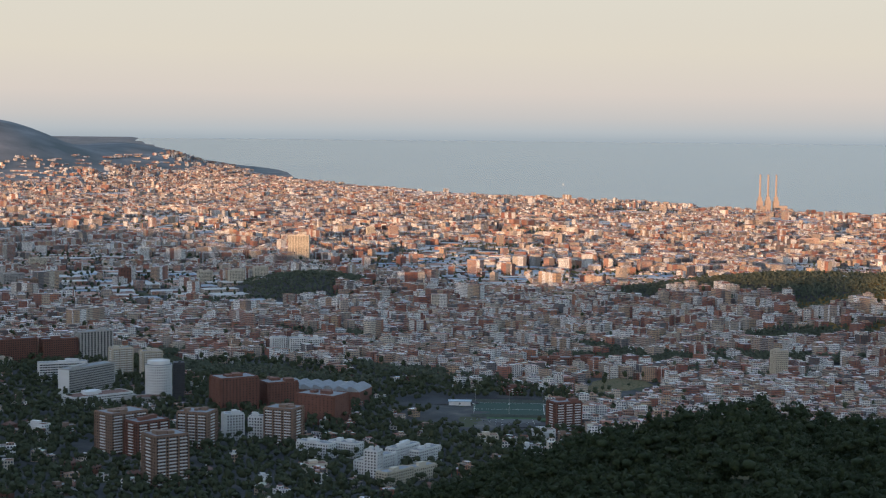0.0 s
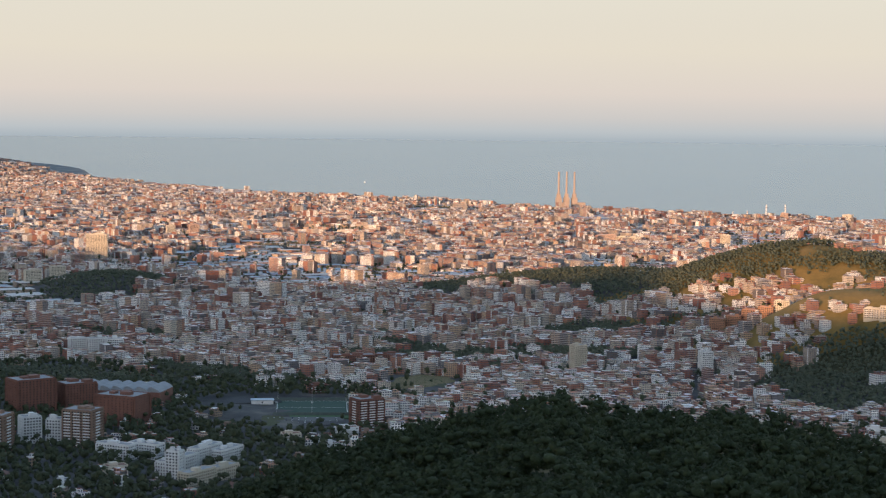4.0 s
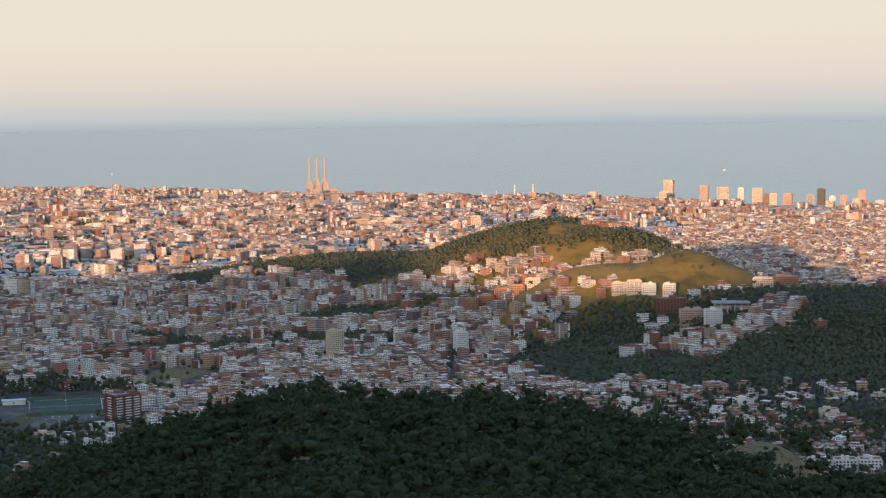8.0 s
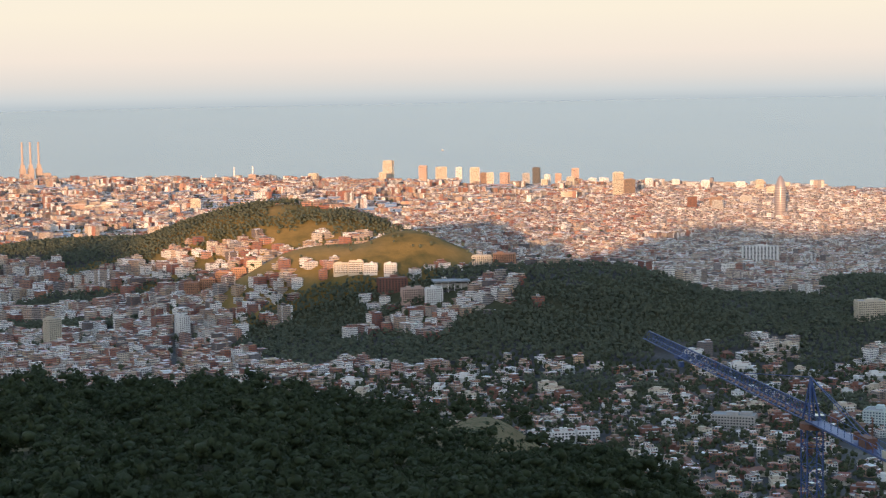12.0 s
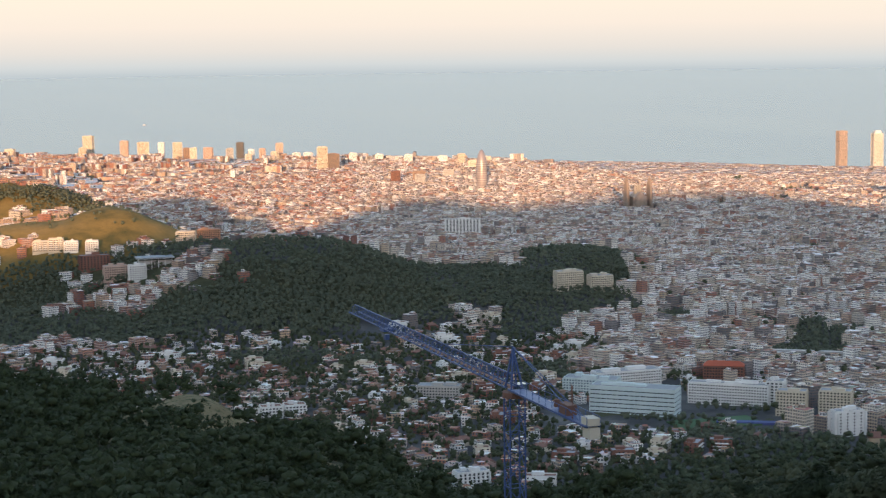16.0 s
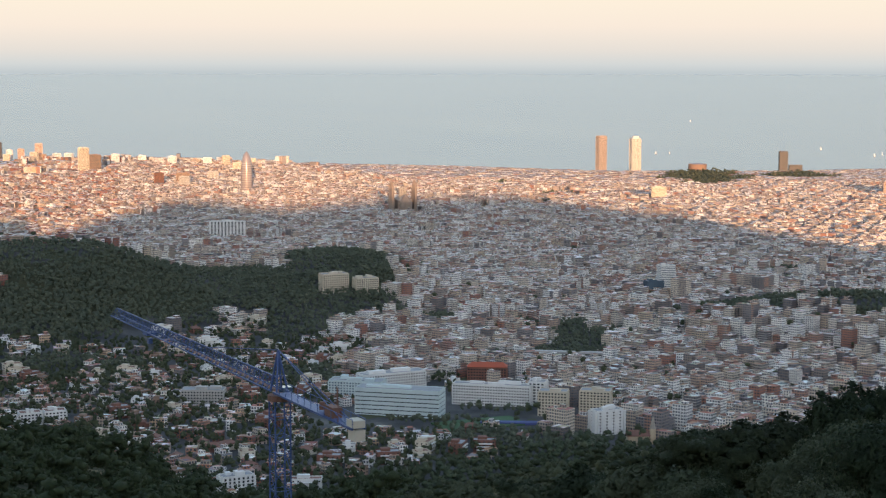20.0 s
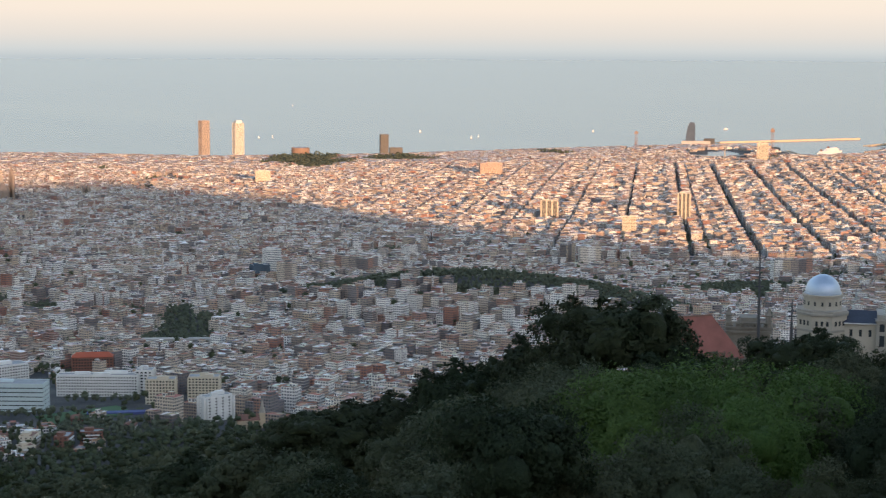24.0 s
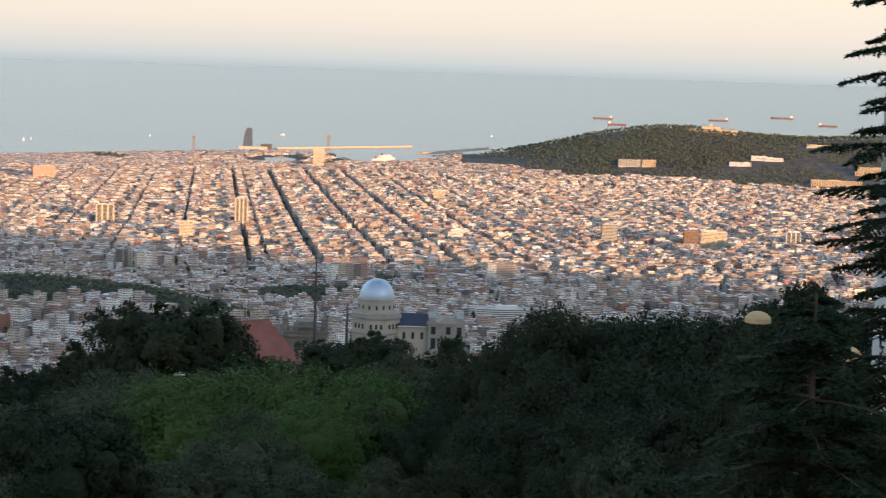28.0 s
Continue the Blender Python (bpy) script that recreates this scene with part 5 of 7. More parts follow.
def white_twin():
    ob = tower("twin_tower", "white steel-framed hotel tower by the sea", "hotel", 6100, -3745, 36, 34, 138, turn=20, wall=plain("pale_cladding", (0.58, 0.53, 0.46), grain=0.25, size=8.0), lump=True, pier=0.5, band=0.5, bay=6, clutter=0)
    part("top_frame", joined([bx(-12, 12, -12, -11, 138, 148), bx(-12, 12, 11, 12, 138, 148), bx(-12, -11, -11, 11, 138, 148), bx(11, 12, -11, 11, 138, 148), bx(-12, 12, -12, 12, 147, 149)]), M_WHITE, ob)


white_twin()


def bullet_tower():
    ob = thing("bullet_tower", "rounded reddish glass tower with a bullet shape", "offices", 5475, -1885, 0)
    prof = [(17.5, -4), (18.8, 30), (19, 60), (18.3, 85), (16.5, 105), (13.5, 120), (9.5, 131), (5, 138), (0.5, 142)]
    part("shell", lathe(prof, 28), plain("pinkish_glass", (0.27, 0.235, 0.235), 0.25, grain=0.45, size=8, spec=0.6), ob, smooth=True)
    for k in range(14):
        z = 6 + k * 7.5
        r = float(np.interp(z, [p[1] for p in prof], [p[0] for p in prof]))
        part("sill_ring", lathe([(r - 0.3, z), (r + 0.5, z), (r + 0.5, z + 0.9), (r - 0.3, z + 0.9)], 28, caps=False), M_CONC, ob)


bullet_tower()


def basilica():
    ob = thing("basilica", "brown stone basilica with many tall tapering spires", "church", 4555, -2032, 12, group="")
    brown = plain("brown_stone", (0.29, 0.225, 0.18), 0.9, grain=0.4, size=3.0)
    part("nave", bx(-20, 20, -35, 35, -4, 42), brown, ob)
    v, f = hip(40, 70, 42, 56, 0, 0.1)
    part("nave_roof", (v, f), M_STONE, ob)
    part("apse", lathe([(17, -4), (17, 38), (9, 52), (0.3, 60)], 12, 0, -38), brown, ob)
    for sx in (-1, 1):
        for k in range(4):
            hh = 92 + (8 if k in (1, 2) else 0)
            part("spire", lathe([(4.6, -4), (4.6, 50), (3.6, 72), (1.8, hh - 8), (1.2, hh - 3), (0.2, hh)], 10, sx * 33, -20 + 13 * k), brown, ob)
    for k in range(3):
        part("scaffold_tower", lathe([(6, 40), (5, 62), (3, 74), (0.3, 80)], 10, -8 + 8 * k, -4 + 5 * k), M_STONE, ob)


basilica()


def three_chimneys():
    ob = thing("power_station", "three sunlit concrete power station chimneys by the sea", "power station", 9440, 815, 14, z=3)
    pale = plain("weathered_concrete", (0.44, 0.345, 0.28), grain=0.35, size=6.0)
    for k, ax in enumerate((-43, 0, 43)):
        part("boiler_house", joined([bx(ax - 14, ax + 14, -16, 16, -6, 62), bx(ax - 9, ax + 9, -11, 11, 62, 82)]), pale, ob)
        part("chimney", lathe([(7.0, 60), (5.2, 110), (4.4, 196), (5.0, 197), (5.0, 200)], 14, ax, 0), pale, ob)
    part("turbine_hall", bx(50, 100, -20, 20, -6, 36), pale, ob)


three_chimneys()


def sail_hotel():
    ob = thing("sail_hotel", "dark glass hotel shaped like a sail at the harbour mouth", "hotel", 5640, -5865, 0, z=3)
    n = 12
    v = []
    for y in (-13, 13):
        v += [(-21, y, -6), (21, y, -6)] + [(21, y, 92 * k / n) for k in range(1, n)] + [(18, y, 97), (4, y, 99)] + [(-21 + 17 * (k / n) ** 3, y, 99 * k / n) for k in range(n, 0, -1)]
    m = len(v) // 2
    f = [tuple(range(m)), tuple(range(m, 2 * m))[::-1]] + [(i, (i + 1) % m, (i + 1) % m + m, i + m) for i in range(m)]
    part("glass_wall", (v, f), plain("smoked_glass", (0.075, 0.10, 0.14), 0.3, grain=0.3, size=9.0), ob)
    for k in range(10):
        part("floor_line", bx(-19.5 + 0.13 * k * k, 20.5, -13.4, -13, 6 + k * 8.5, 7 + k * 8.5), M_BLUEGLASS, ob)
    part("podium", bx(-40, 90, -20, 25, -6, 14), M_CONC, ob)
    part("annex", bx(60, 110, -18, 20, -6, 26), M_DARK, ob)


sail_hotel()
tower("dark_offices", "dark leaning glass office tower by the shore", "offices", 5790, -4245, 32, 26, 84, turn=10, wall=M_DARK, lump=True, glass=M_DARK, clutter=1)
tower("dark_offices", "low dark glass wing of the office tower", "offices", 5770, -4290, 50, 22, 30, turn=10, wall=M_DARK, lump=True, glass=M_DARK, clutter=0)


def gas_tank():
    ob = thing("water_tower_hall", "round brick hall beside the park", "hall", 5980, -3965, 0)
    part("wall", lathe([(37, -4), (37, 34), (35, 35), (35, 33)], 28), M_BROWN, ob)
    part("roof", lathe([(35, 33), (12, 38), (0.3, 39)], 28), M_ROOFGREY, ob)


gas_tank()


def strut(p, q, r):
    return tube([p, q], [r, r], 4)


def lattice_tower(name, label, x, y, h, w0, w1, mat, cap, z=None, turn=0.0):
    ob = thing(name, label, "pylon", x, y, turn, z)
    n = 9
    pts = [[(sx * (w0 + (w1 - w0) * k / n) / 2, sy * (w0 + (w1 - w0) * k / n) / 2, h * k / n) for sx, sy in ((-1, -1), (1, -1), (1, 1), (-1, 1))] for k in range(n + 1)]
    legs = [strut(pts[0][c], pts[n][c], w0 * 0.05) for c in range(4)]
    part("leg_frame", joined(legs), mat, ob)
    brace = []
    for k in range(n):
        for c in range(4):
            brace.append(strut(pts[k][c], pts[k + 1][(c + 1) % 4], w0 * 0.03))
            brace.append(strut(pts[k + 1][c], pts[k][(c + 1) % 4], w0 * 0.03))
    part("bracing", joined(brace), mat, ob)
    if cap:
        part("station", joined([bx(-w0 * 0.55, w0 * 0.55, -w0 * 0.55, w0 * 0.55, h, h + h * 0.10), bx(-w0 * 0.3, w0 * 0.3, -w0 * 0.3, w0 * 0.3, h + h * 0.10, h + h * 0.16)]), M_BROWN, ob)
    return ob


lattice_tower("cable_car_tower", "steel lattice cable car tower in the harbour", 4760, -5420, 100, 15, 9, M_RUST, True)
lattice_tower("cable_car_tower", "steel lattice cable car tower by the beach", 5480, -5365, 68, 15, 9, M_RUST, True)


def column():
    ob = thing("column_monument", "tall column monument near the harbour", "monument", 4700, -5080, 0)
    part("plinth", lathe([(9, -3), (9, 6), (4, 8)], 8), M_STONE, ob)
    part("shaft", lathe([(2.6, 8), (2.2, 50), (3.4, 51), (3.4, 53), (1.6, 54), (1.4, 60), (0.2, 61)], 12), M_STONE, ob)


column()


def castle():
    ob = thing("hill_castle", "low sandstone fortress on the hilltop", "castle", 3690, -6660, 0)
    part("curtain_wall", joined([bx(-80, 80, -40, 40, -14, 14), bx(-40, 40, -30, 30, 14, 24)]), M_SAND, ob)
    for sx in (-1, 1):
        part("bastion", lathe([(30, -16), (26, 12), (24, 12)], 5, sx * 92, -20), M_SAND, ob)
    part("watch_tower", bx(-6, 6, -6, 6, 24, 36), M_SAND, ob)


castle()
for (ax, ay, w, h), m in zip(HALLS, (M_WHITE, M_WHITE, M_WHITE, M_CONC, M_SAND, M_CREAM, M_SAND, M_SAND)):
    tower("hillside_hall", "pale hall on the wooded hillside above the harbour", "hall", ax, ay, w, 24, h, wall=m, lump=True, bay=9, clutter=1, group="halls on the hillside")

# the harbour mouth
for ax, ay, w, d, tn, lab in ((5553, -6440, 40, 810, -53, "long stone breakwater at the harbour mouth"), (4860, -5680, 24, 420, 12, "quay between the harbour basins"), (5150, -6775, 40, 700, -27, "container quay in the harbour")):
    ob = thing("breakwater", lab, "quay", ax, ay, tn, z=0)
    ob["kind"] = "structure"
    part("mole", joined([bx(-w / 2, w / 2, -d / 2, d / 2, -6, 4), bx(w / 2 - 6, w / 2, -d / 2, d / 2, 4, 8)]), M_SAND, ob)
for k, (ax, ay, ln) in enumerate(((4850, -5900, 180), (4720, -5690, 120))):
    ob = thing("ferry", "white ferry moored in the harbour", "ship", ax, ay, 70, z=0, group="ferries")
    part("hull", bx(-ln / 2, ln / 2, -11, 11, -2, 9), M_WHITE, ob)
    part("superstructure", joined([bx(-ln * 0.42, ln * 0.3, -10, 10, 9, 20), bx(-ln * 0.3, ln * 0.2, -8, 8, 20, 25)]), M_WHITE, ob)
    part("funnel", bx(-ln * 0.3, -ln * 0.24, -3, 3, 25, 33), M_BRICK, ob)


def tanker(x, y, ln, turn):
    ob = thing("tanker", "red-hulled tanker at anchor on the sea", "ship", x, y, turn, z=0, group="ships at anchor")
    v = [(-ln / 2, -12, -3), (ln * 0.42, -12, -3), (ln / 2, 0, -3), (ln * 0.42, 12, -3), (-ln / 2, 12, -3)]
    v += [(a * 1.02, b, 11) for a, b, _ in v]
    part("hull", (v, [(0, 1, 6, 5), (1, 2, 7, 6), (2, 3, 8, 7), (3, 4, 9, 8), (4, 0, 5, 9), (5, 6, 7, 8, 9), (4, 3, 2, 1, 0)]), M_BRICK, ob)
    part("bridge", joined([bx(-ln * 0.47, -ln * 0.36, -11, 11, 11, 28), bx(-ln * 0.45, -ln * 0.38, -14, 14, 25, 28)]), M_WHITE, ob)
    part("funnel", bx(-ln * 0.49, -ln * 0.46, -3, 3, 20, 32), M_DARK, ob)


for tx, ty, ln, tn in ((7311, -11497, 150, 180), (6615, -10590, 130, 0), (6772, -12338, 150, 180), (6865, -13604, 190, 180), (5890, -12436, 140, 0)):
    tanker(tx, ty, ln, tn)
SAILS = [(7154, -5472), (6579, -5341), (10413, -6839), (6637, -5434), (6671, -6221), (5924, -8149), (7171, -4518), (7131, -4569), (12827, 2602)]
for k, (ax, ay) in enumerate(SAILS):
    ob = thing("sailing_boat", "small white sailing boat under sail", "boat", ax, ay, 20 * (k % 4), z=0, group="sailing boats")
    part("hull", bx(-5, 5, -1.4, 1.4, -1, 1.4), M_WHITE, ob)
    part("sail", ([(-4, 0, 2), (4, 0.3, 2), (0, 0, 16), (-4, 0.4, 2), (4, 0.7, 2), (0, 0.4, 16)], [(0, 1, 2), (5, 4, 3), (0, 3, 4, 1), (1, 4, 5, 2), (2, 5, 3, 0)]), M_WHITE, ob)
for ax, ay in ((12173, -1753), (6472, -6997)):
    ob = thing("motor_boat", "white motor boat on open water", "boat", ax, ay, 60, z=0, group="motor boats")
    part("hull", bx(-18, 18, -4, 4, -1, 5), M_WHITE, ob)
    part("cabin", bx(-8, 6, -3, 3, 5, 10), M_WHITE, ob)
for ax, ay, h in ((8700, -220, 78), (8690, -310, 80), (8720, -60, 40), (8730, -130, 45)):
    ob = thing("factory_chimney", "slim pale factory chimney near the river mouth", "chimney", ax, ay, 0, group="factory chimneys")
    part("stack", lathe([(4, -3), (2.6, h - 2), (3.2, h - 1), (3.2, h)], 12), M_WHITE, ob)
    part("collar", lathe([(3.4, h * 0.8), (3.4, h * 0.8 + 3)], 12), M_BRICK, ob)

# ---- villas and small apartment houses between gardens ----
def wall_with_windows(ob, w, d, h, floors, wall, glass=M_GLASS, seed=0):
    """Walls, a row of framed windows for each floor and face, balconies on the front."""
    g = random.Random(seed)
    part("wall", bx(-w / 2, w / 2, -d / 2, d / 2, -5, h), wall, ob)
    fh = h / floors
    for i in range(floors):
        z0, z1 = i * fh + 0.9, i * fh + 2.3
        row = []
        n = max(2, int(w / 4.2))
        for k in range(n):
            cx = -w / 2 + w * (k + 0.5) / n
            if g.random() < 0.25:
                continue
            low = z0 - 0.7 if g.random() < 0.35 else z0
            row.append(bx(cx - 0.75, cx + 0.75, -d / 2 - 0.05, -d / 2 + 0.2, low, z1))
        n = max(2, int(d / 3.6))
        for k in range(n):
            cy = -d / 2 + d * (k + 0.5) / n
            for sx in (-1, 1):
                row.append(bx(sx * w / 2 - 0.12, sx * w / 2 + 0.05, cy - 0.6, cy + 0.6, z0, z1))
        part("glazing_strip", joined(row), glass, ob)["kind"] = "stuff"


def villa(kind, seed, wall, label, name="villa"):
    g = random.Random(seed)
    ob = tagged(new(name), label, "house", "houses between gardens")
    w, d = g.uniform(11, 16), g.uniform(9, 12)
    floors = 2 if kind == "tile" else 3
    h = floors * 3.0
    if kind == "block":
        w, d, floors = g.uniform(20, 30), g.uniform(11, 14), 4
        h = floors * 3.0
    wall_with_windows(ob, w, d, h, floors, wall, seed=seed)
    if kind == "tile":
        part("tiled_roof", hip(w, d, h, h + 3.0), M_TILE, ob)
        part("chimney", bx(w * 0.2, w * 0.2 + 1, 0.5, 1.5, h + 1, h + 4), wall, ob)
        part("side_wing", bx(w / 2, w / 2 + 4, -d / 2 + 1, d / 2 - 2, -5, 3.4), wall, ob)
        part("wing_roof", bx(w / 2 + 0.02, w / 2 + 4.4, -d / 2 + 0.6, d / 2 - 1.6, 3.42, 3.75), M_TILE, ob)
    else:
        part("roof_terrace", bx(-w / 2 + 0.3, w / 2 - 0.3, -d / 2 + 0.3, d / 2 - 0.3, h + 0.02, h + 0.2), M_TILE if seed % 2 else M_ROOFGREY, ob)
        part("parapet", joined([bx(-w / 2, w / 2, -d / 2, -d / 2 + 0.3, h, h + 1), bx(-w / 2, w / 2, d / 2 - 0.3, d / 2, h, h + 1), bx(-w / 2, -w / 2 + 0.3, -d / 2 + 0.3, d / 2 - 0.3, h, h + 1), bx(w / 2 - 0.3, w / 2, -d / 2 + 0.3, d / 2 - 0.3, h, h + 1)]), wall, ob)
        part("attic", bx(-w * 0.3, w * 0.1, -d * 0.1, d * 0.4, h + 0.2, h + 3.0), wall, ob)
        for i in range(1, floors):
            part("balcony", bx(-w * 0.35, w * 0.35, -d / 2 - 1.4, -d / 2 - 0.02, i * 3.0 - 0.15, i * 3.0 + 0.9), M_WHITE, ob)
    return ob


VILLA_KINDS = [("tile", 1, M_WHITE, "white villa with a hipped clay tile roof"), ("tile", 2, M_CREAM, "cream villa with a hipped clay tile roof"), ("tile", 3, M_BRICK, "red brick villa with a clay tile roof"),
               ("flat", 4, M_WHITE, "white flat-roofed villa with balconies"), ("flat", 5, M_CREAM, "cream flat-roofed house with a roof terrace"), ("flat", 6, M_BROWN, "brown brick house with white balconies"),
               ("block", 7, M_WHITE, "white four-storey flats with long balconies"), ("block", 8, M_BRICK, "red brick four-storey flats with balconies"), ("block", 9, M_CREAM, "cream four-storey flats with balconies"), ("tile", 10, M_PINK, "pink villa with a clay tile roof")]
vp = [villa(*k) for k in VILLA_KINDS]
vrng = np.random.default_rng(77)
SOLID = [(o.matrix_basis.translation.x / S, o.matrix_basis.translation.y / S) for o in scene.objects if o.parent is None and o.type == "EMPTY" and o.name.split(".")[0] not in ("pine_tree", "holm_oak", "villa")]
SOLID = np.array(SOLID)


def free_of(x, y, r):
    return np.all(np.hypot(SOLID[:, 0][:, None] - x[None], SOLID[:, 1][:, None] - y[None]) > r, 0)


x, y, az, d = grid_points(57, 121, 1250, 2500, 23.0)
crest = np.interp(az, CREST_AZ, CREST_D)
ok = villas(x, y) & (d > crest + 260) & (d > np.interp(az, [109, 112, 116, 120], [1400, 1480, 1570, 1700])) & free_of(x, y, 34) & clear_of(np.stack([x, y], 1)) & ~wooded(x, y) & (ground(x, y) < 185)
west = az > 85
ok &= np.where(west, vrng.random(len(x)) < 0.68, vrng.random(len(x)) < 0.20)
VX, VY, VAZ = x[ok], y[ok], az[ok]
n_things = min(265, len(VX))
order = vrng.permutation(len(VX))
for i in order[:n_things]:
    k = int(vrng.choice(10, p=[.13, .12, .16, .07, .08, .14, .05, .11, .06, .08]))
    copy_thing(vp[k], pose(VX[i] * S, VY[i] * S, float(ground(VX[i], VY[i])) * S, 0, 0, -VAZ[i] + float(vrng.choice([-35, -10, 15, 40, 75])) + vrng.uniform(-8, 8)))
for o in vp:
    drop_proto(o)
rest = order[n_things:]
if len(rest):
    n = len(rest)
    b = np.stack([VX[rest], VY[rest], vrng.uniform(9, 19, n), vrng.uniform(8, 12, n), vrng.uniform(5, 11, n), vrng.uniform(0, 3, n)], 1)
    add_fabric("garden_houses", b, ground(b[:, 0], b[:, 1]) - 3, "small plaster and brick houses between gardens")

# gardens, and street trees in the denser quarters
x, y, az, d = grid_points(57, 122, 1150, 2600, 10.0)
crest = np.interp(az, CREST_AZ, CREST_D)
far_house = np.ones(len(x), bool)
cell = {}
for a, b in zip(VX, VY):
    cell.setdefault((int(a // 25), int(b // 25)), []).append((a, b))
for i in range(len(x)):
    cx, cy = int(x[i] // 25), int(y[i] // 25)
    for p in (-1, 0, 1):
        for q in (-1, 0, 1):
            for a, b in cell.get((cx + p, cy + q), ()):
                if (a - x[i]) ** 2 + (b - y[i]) ** 2 < 72:
                    far_house[i] = False
ok = villas(x, y) & far_house & (d > crest + 110) & free_of(x, y, 22) & clear_of(np.stack([x, y], 1)) & ~wooded(x, y)
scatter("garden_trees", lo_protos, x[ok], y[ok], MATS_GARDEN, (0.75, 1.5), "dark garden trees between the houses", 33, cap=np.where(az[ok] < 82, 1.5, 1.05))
x, y, az, d = grid_points(57, 161, 1450, 8000, 34.0)
ok = ~villas(x, y) & ~wooded(x, y) & (trng.random(len(x)) < np.where((az < 84) & (d < 5200), 0.75, np.where(d < 2600, 0.55, np.where(d < 4200, 0.3, np.where(az < 112, 0.22, 0.0))))) & (inland(x, y) > 200)
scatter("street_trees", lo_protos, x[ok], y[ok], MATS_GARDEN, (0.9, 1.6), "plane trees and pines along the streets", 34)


# ---- pitches, car parks and bare slopes below the wood ----
def patch(name, oval, lift, mat, label, category):
    """A piece of open ground inside an oval, laid over the land."""
    ox, oy, a, b, az = oval
    r = math.radians(az)
    rings, seg = 16, 48
    t = np.linspace(0, 2 * math.pi, seg, endpoint=False)
    edge = 1 + 0.10 * np.sin(3 * t + ox) + 0.07 * np.sin(7 * t + oy)
    k = (np.arange(rings + 1) / rings)[:, None]
    u, v = a * k * edge * np.cos(t), b * k * edge * np.sin(t)
    x, y = ox + u * math.sin(r) + v * math.cos(r), oy + u * math.cos(r) - v * math.sin(r)
    z = ground(x, y) + lift * (1 - k ** 4) - 0.8 * k ** 8
    f = [(i * seg + j, (i + 1) * seg + j, (i + 1) * seg + (j + 1) % seg, i * seg + (j + 1) % seg) for i in range(rings) for j in range(seg)]
    me = to_mesh(name, np.stack([x, y, z], -1).reshape(-1, 3), np.array(f)[:, ::-1], [mat], smooth=True)
    return tagged(new(name, me), label, category, kind="structure")


def dry_mat():
    m = Mat("dry_grass_and_earth")
    c = m.mix(m.noise(9.0, 5.0), (0.10, 0.085, 0.04), (0.26, 0.20, 0.115))
    c = m.mix(m.math("GREATER_THAN", m.noise(3.0, 4.0), 0.58), c, (0.06, 0.07, 0.03))
    return m.finish(c, 0.95, bump=m.noise(0.8, 4.0), strength=0.7, dist=0.5, spec=0.1)


M_DRY = dry_mat()
patch("bare_slope", (785, -133, 84, 36, 99), 0.9, M_DRY, "dry grass clearing on the shoulder of the wooded hill", "slope")
patch("bare_slope", (2480, 420, 85, 42, 100), 3.0, M_DRY, "brown earth slope between houses and trees", "slope")
patch("bare_slope", (2300, 395, 70, 26, 100), 1.0, M_DRY, "brown earth slope beside the pitch", "slope")


def pitch():
    ob = thing("sports_pitch", "dark green sports pitch with floodlight masts", "sports pitch", 2165, 505, 0, z=111.0)
    wire = plain("wire_fence", (0.10, 0.13, 0.12), 0.6)
    turf = plain("artificial_turf", (0.028, 0.066, 0.047), 0.9, grain=0.25, size=6.0)
    part("field", bx(-46, 46, -52, 52, -4, 0.6), turf, ob)
    for y in (-50, 0, 50):
        part("line", bx(-44, 44, y - 0.3, y + 0.3, 0.62, 0.66), M_WHITE, ob)
    for x in (-44, 44):
        part("line", bx(x - 0.3, x + 0.3, -49.6, 49.6, 0.62, 0.66), M_WHITE, ob)
    for x in (-44, 0, 44):
        for y in (-56, 56):
            mast = part("floodlight_mast", lathe([(0.25, -4), (0.16, 16)], 6, x, y), M_CONC, ob)
            part("lamp_head", bx(x - 1.2, x + 1.2, y - 0.3, y + 0.3, 16, 17), M_WHITE, mast)
    for y in (-58.2, 58):
        part("fence", bx(-47.5, 47.5, y, y + 0.2, -1, 4), wire, ob)
    club = thing("club_house", "low club house with a pale blue roof beside the pitch", "club house", 2185, 575, 0, z=112.0)
    part("wall", bx(-14, 14, -6, 6, -4, 4), M_WHITE, club)
    part("roof", bx(-15, 15, -7, 7, 4.02, 4.6), plain("pale_blue_sheet", (0.42, 0.52, 0.60), 0.5), club)
    part("door", bx(-1, 1, -6.06, -5.9, 0, 2.4), M_DARK, club)


pitch()


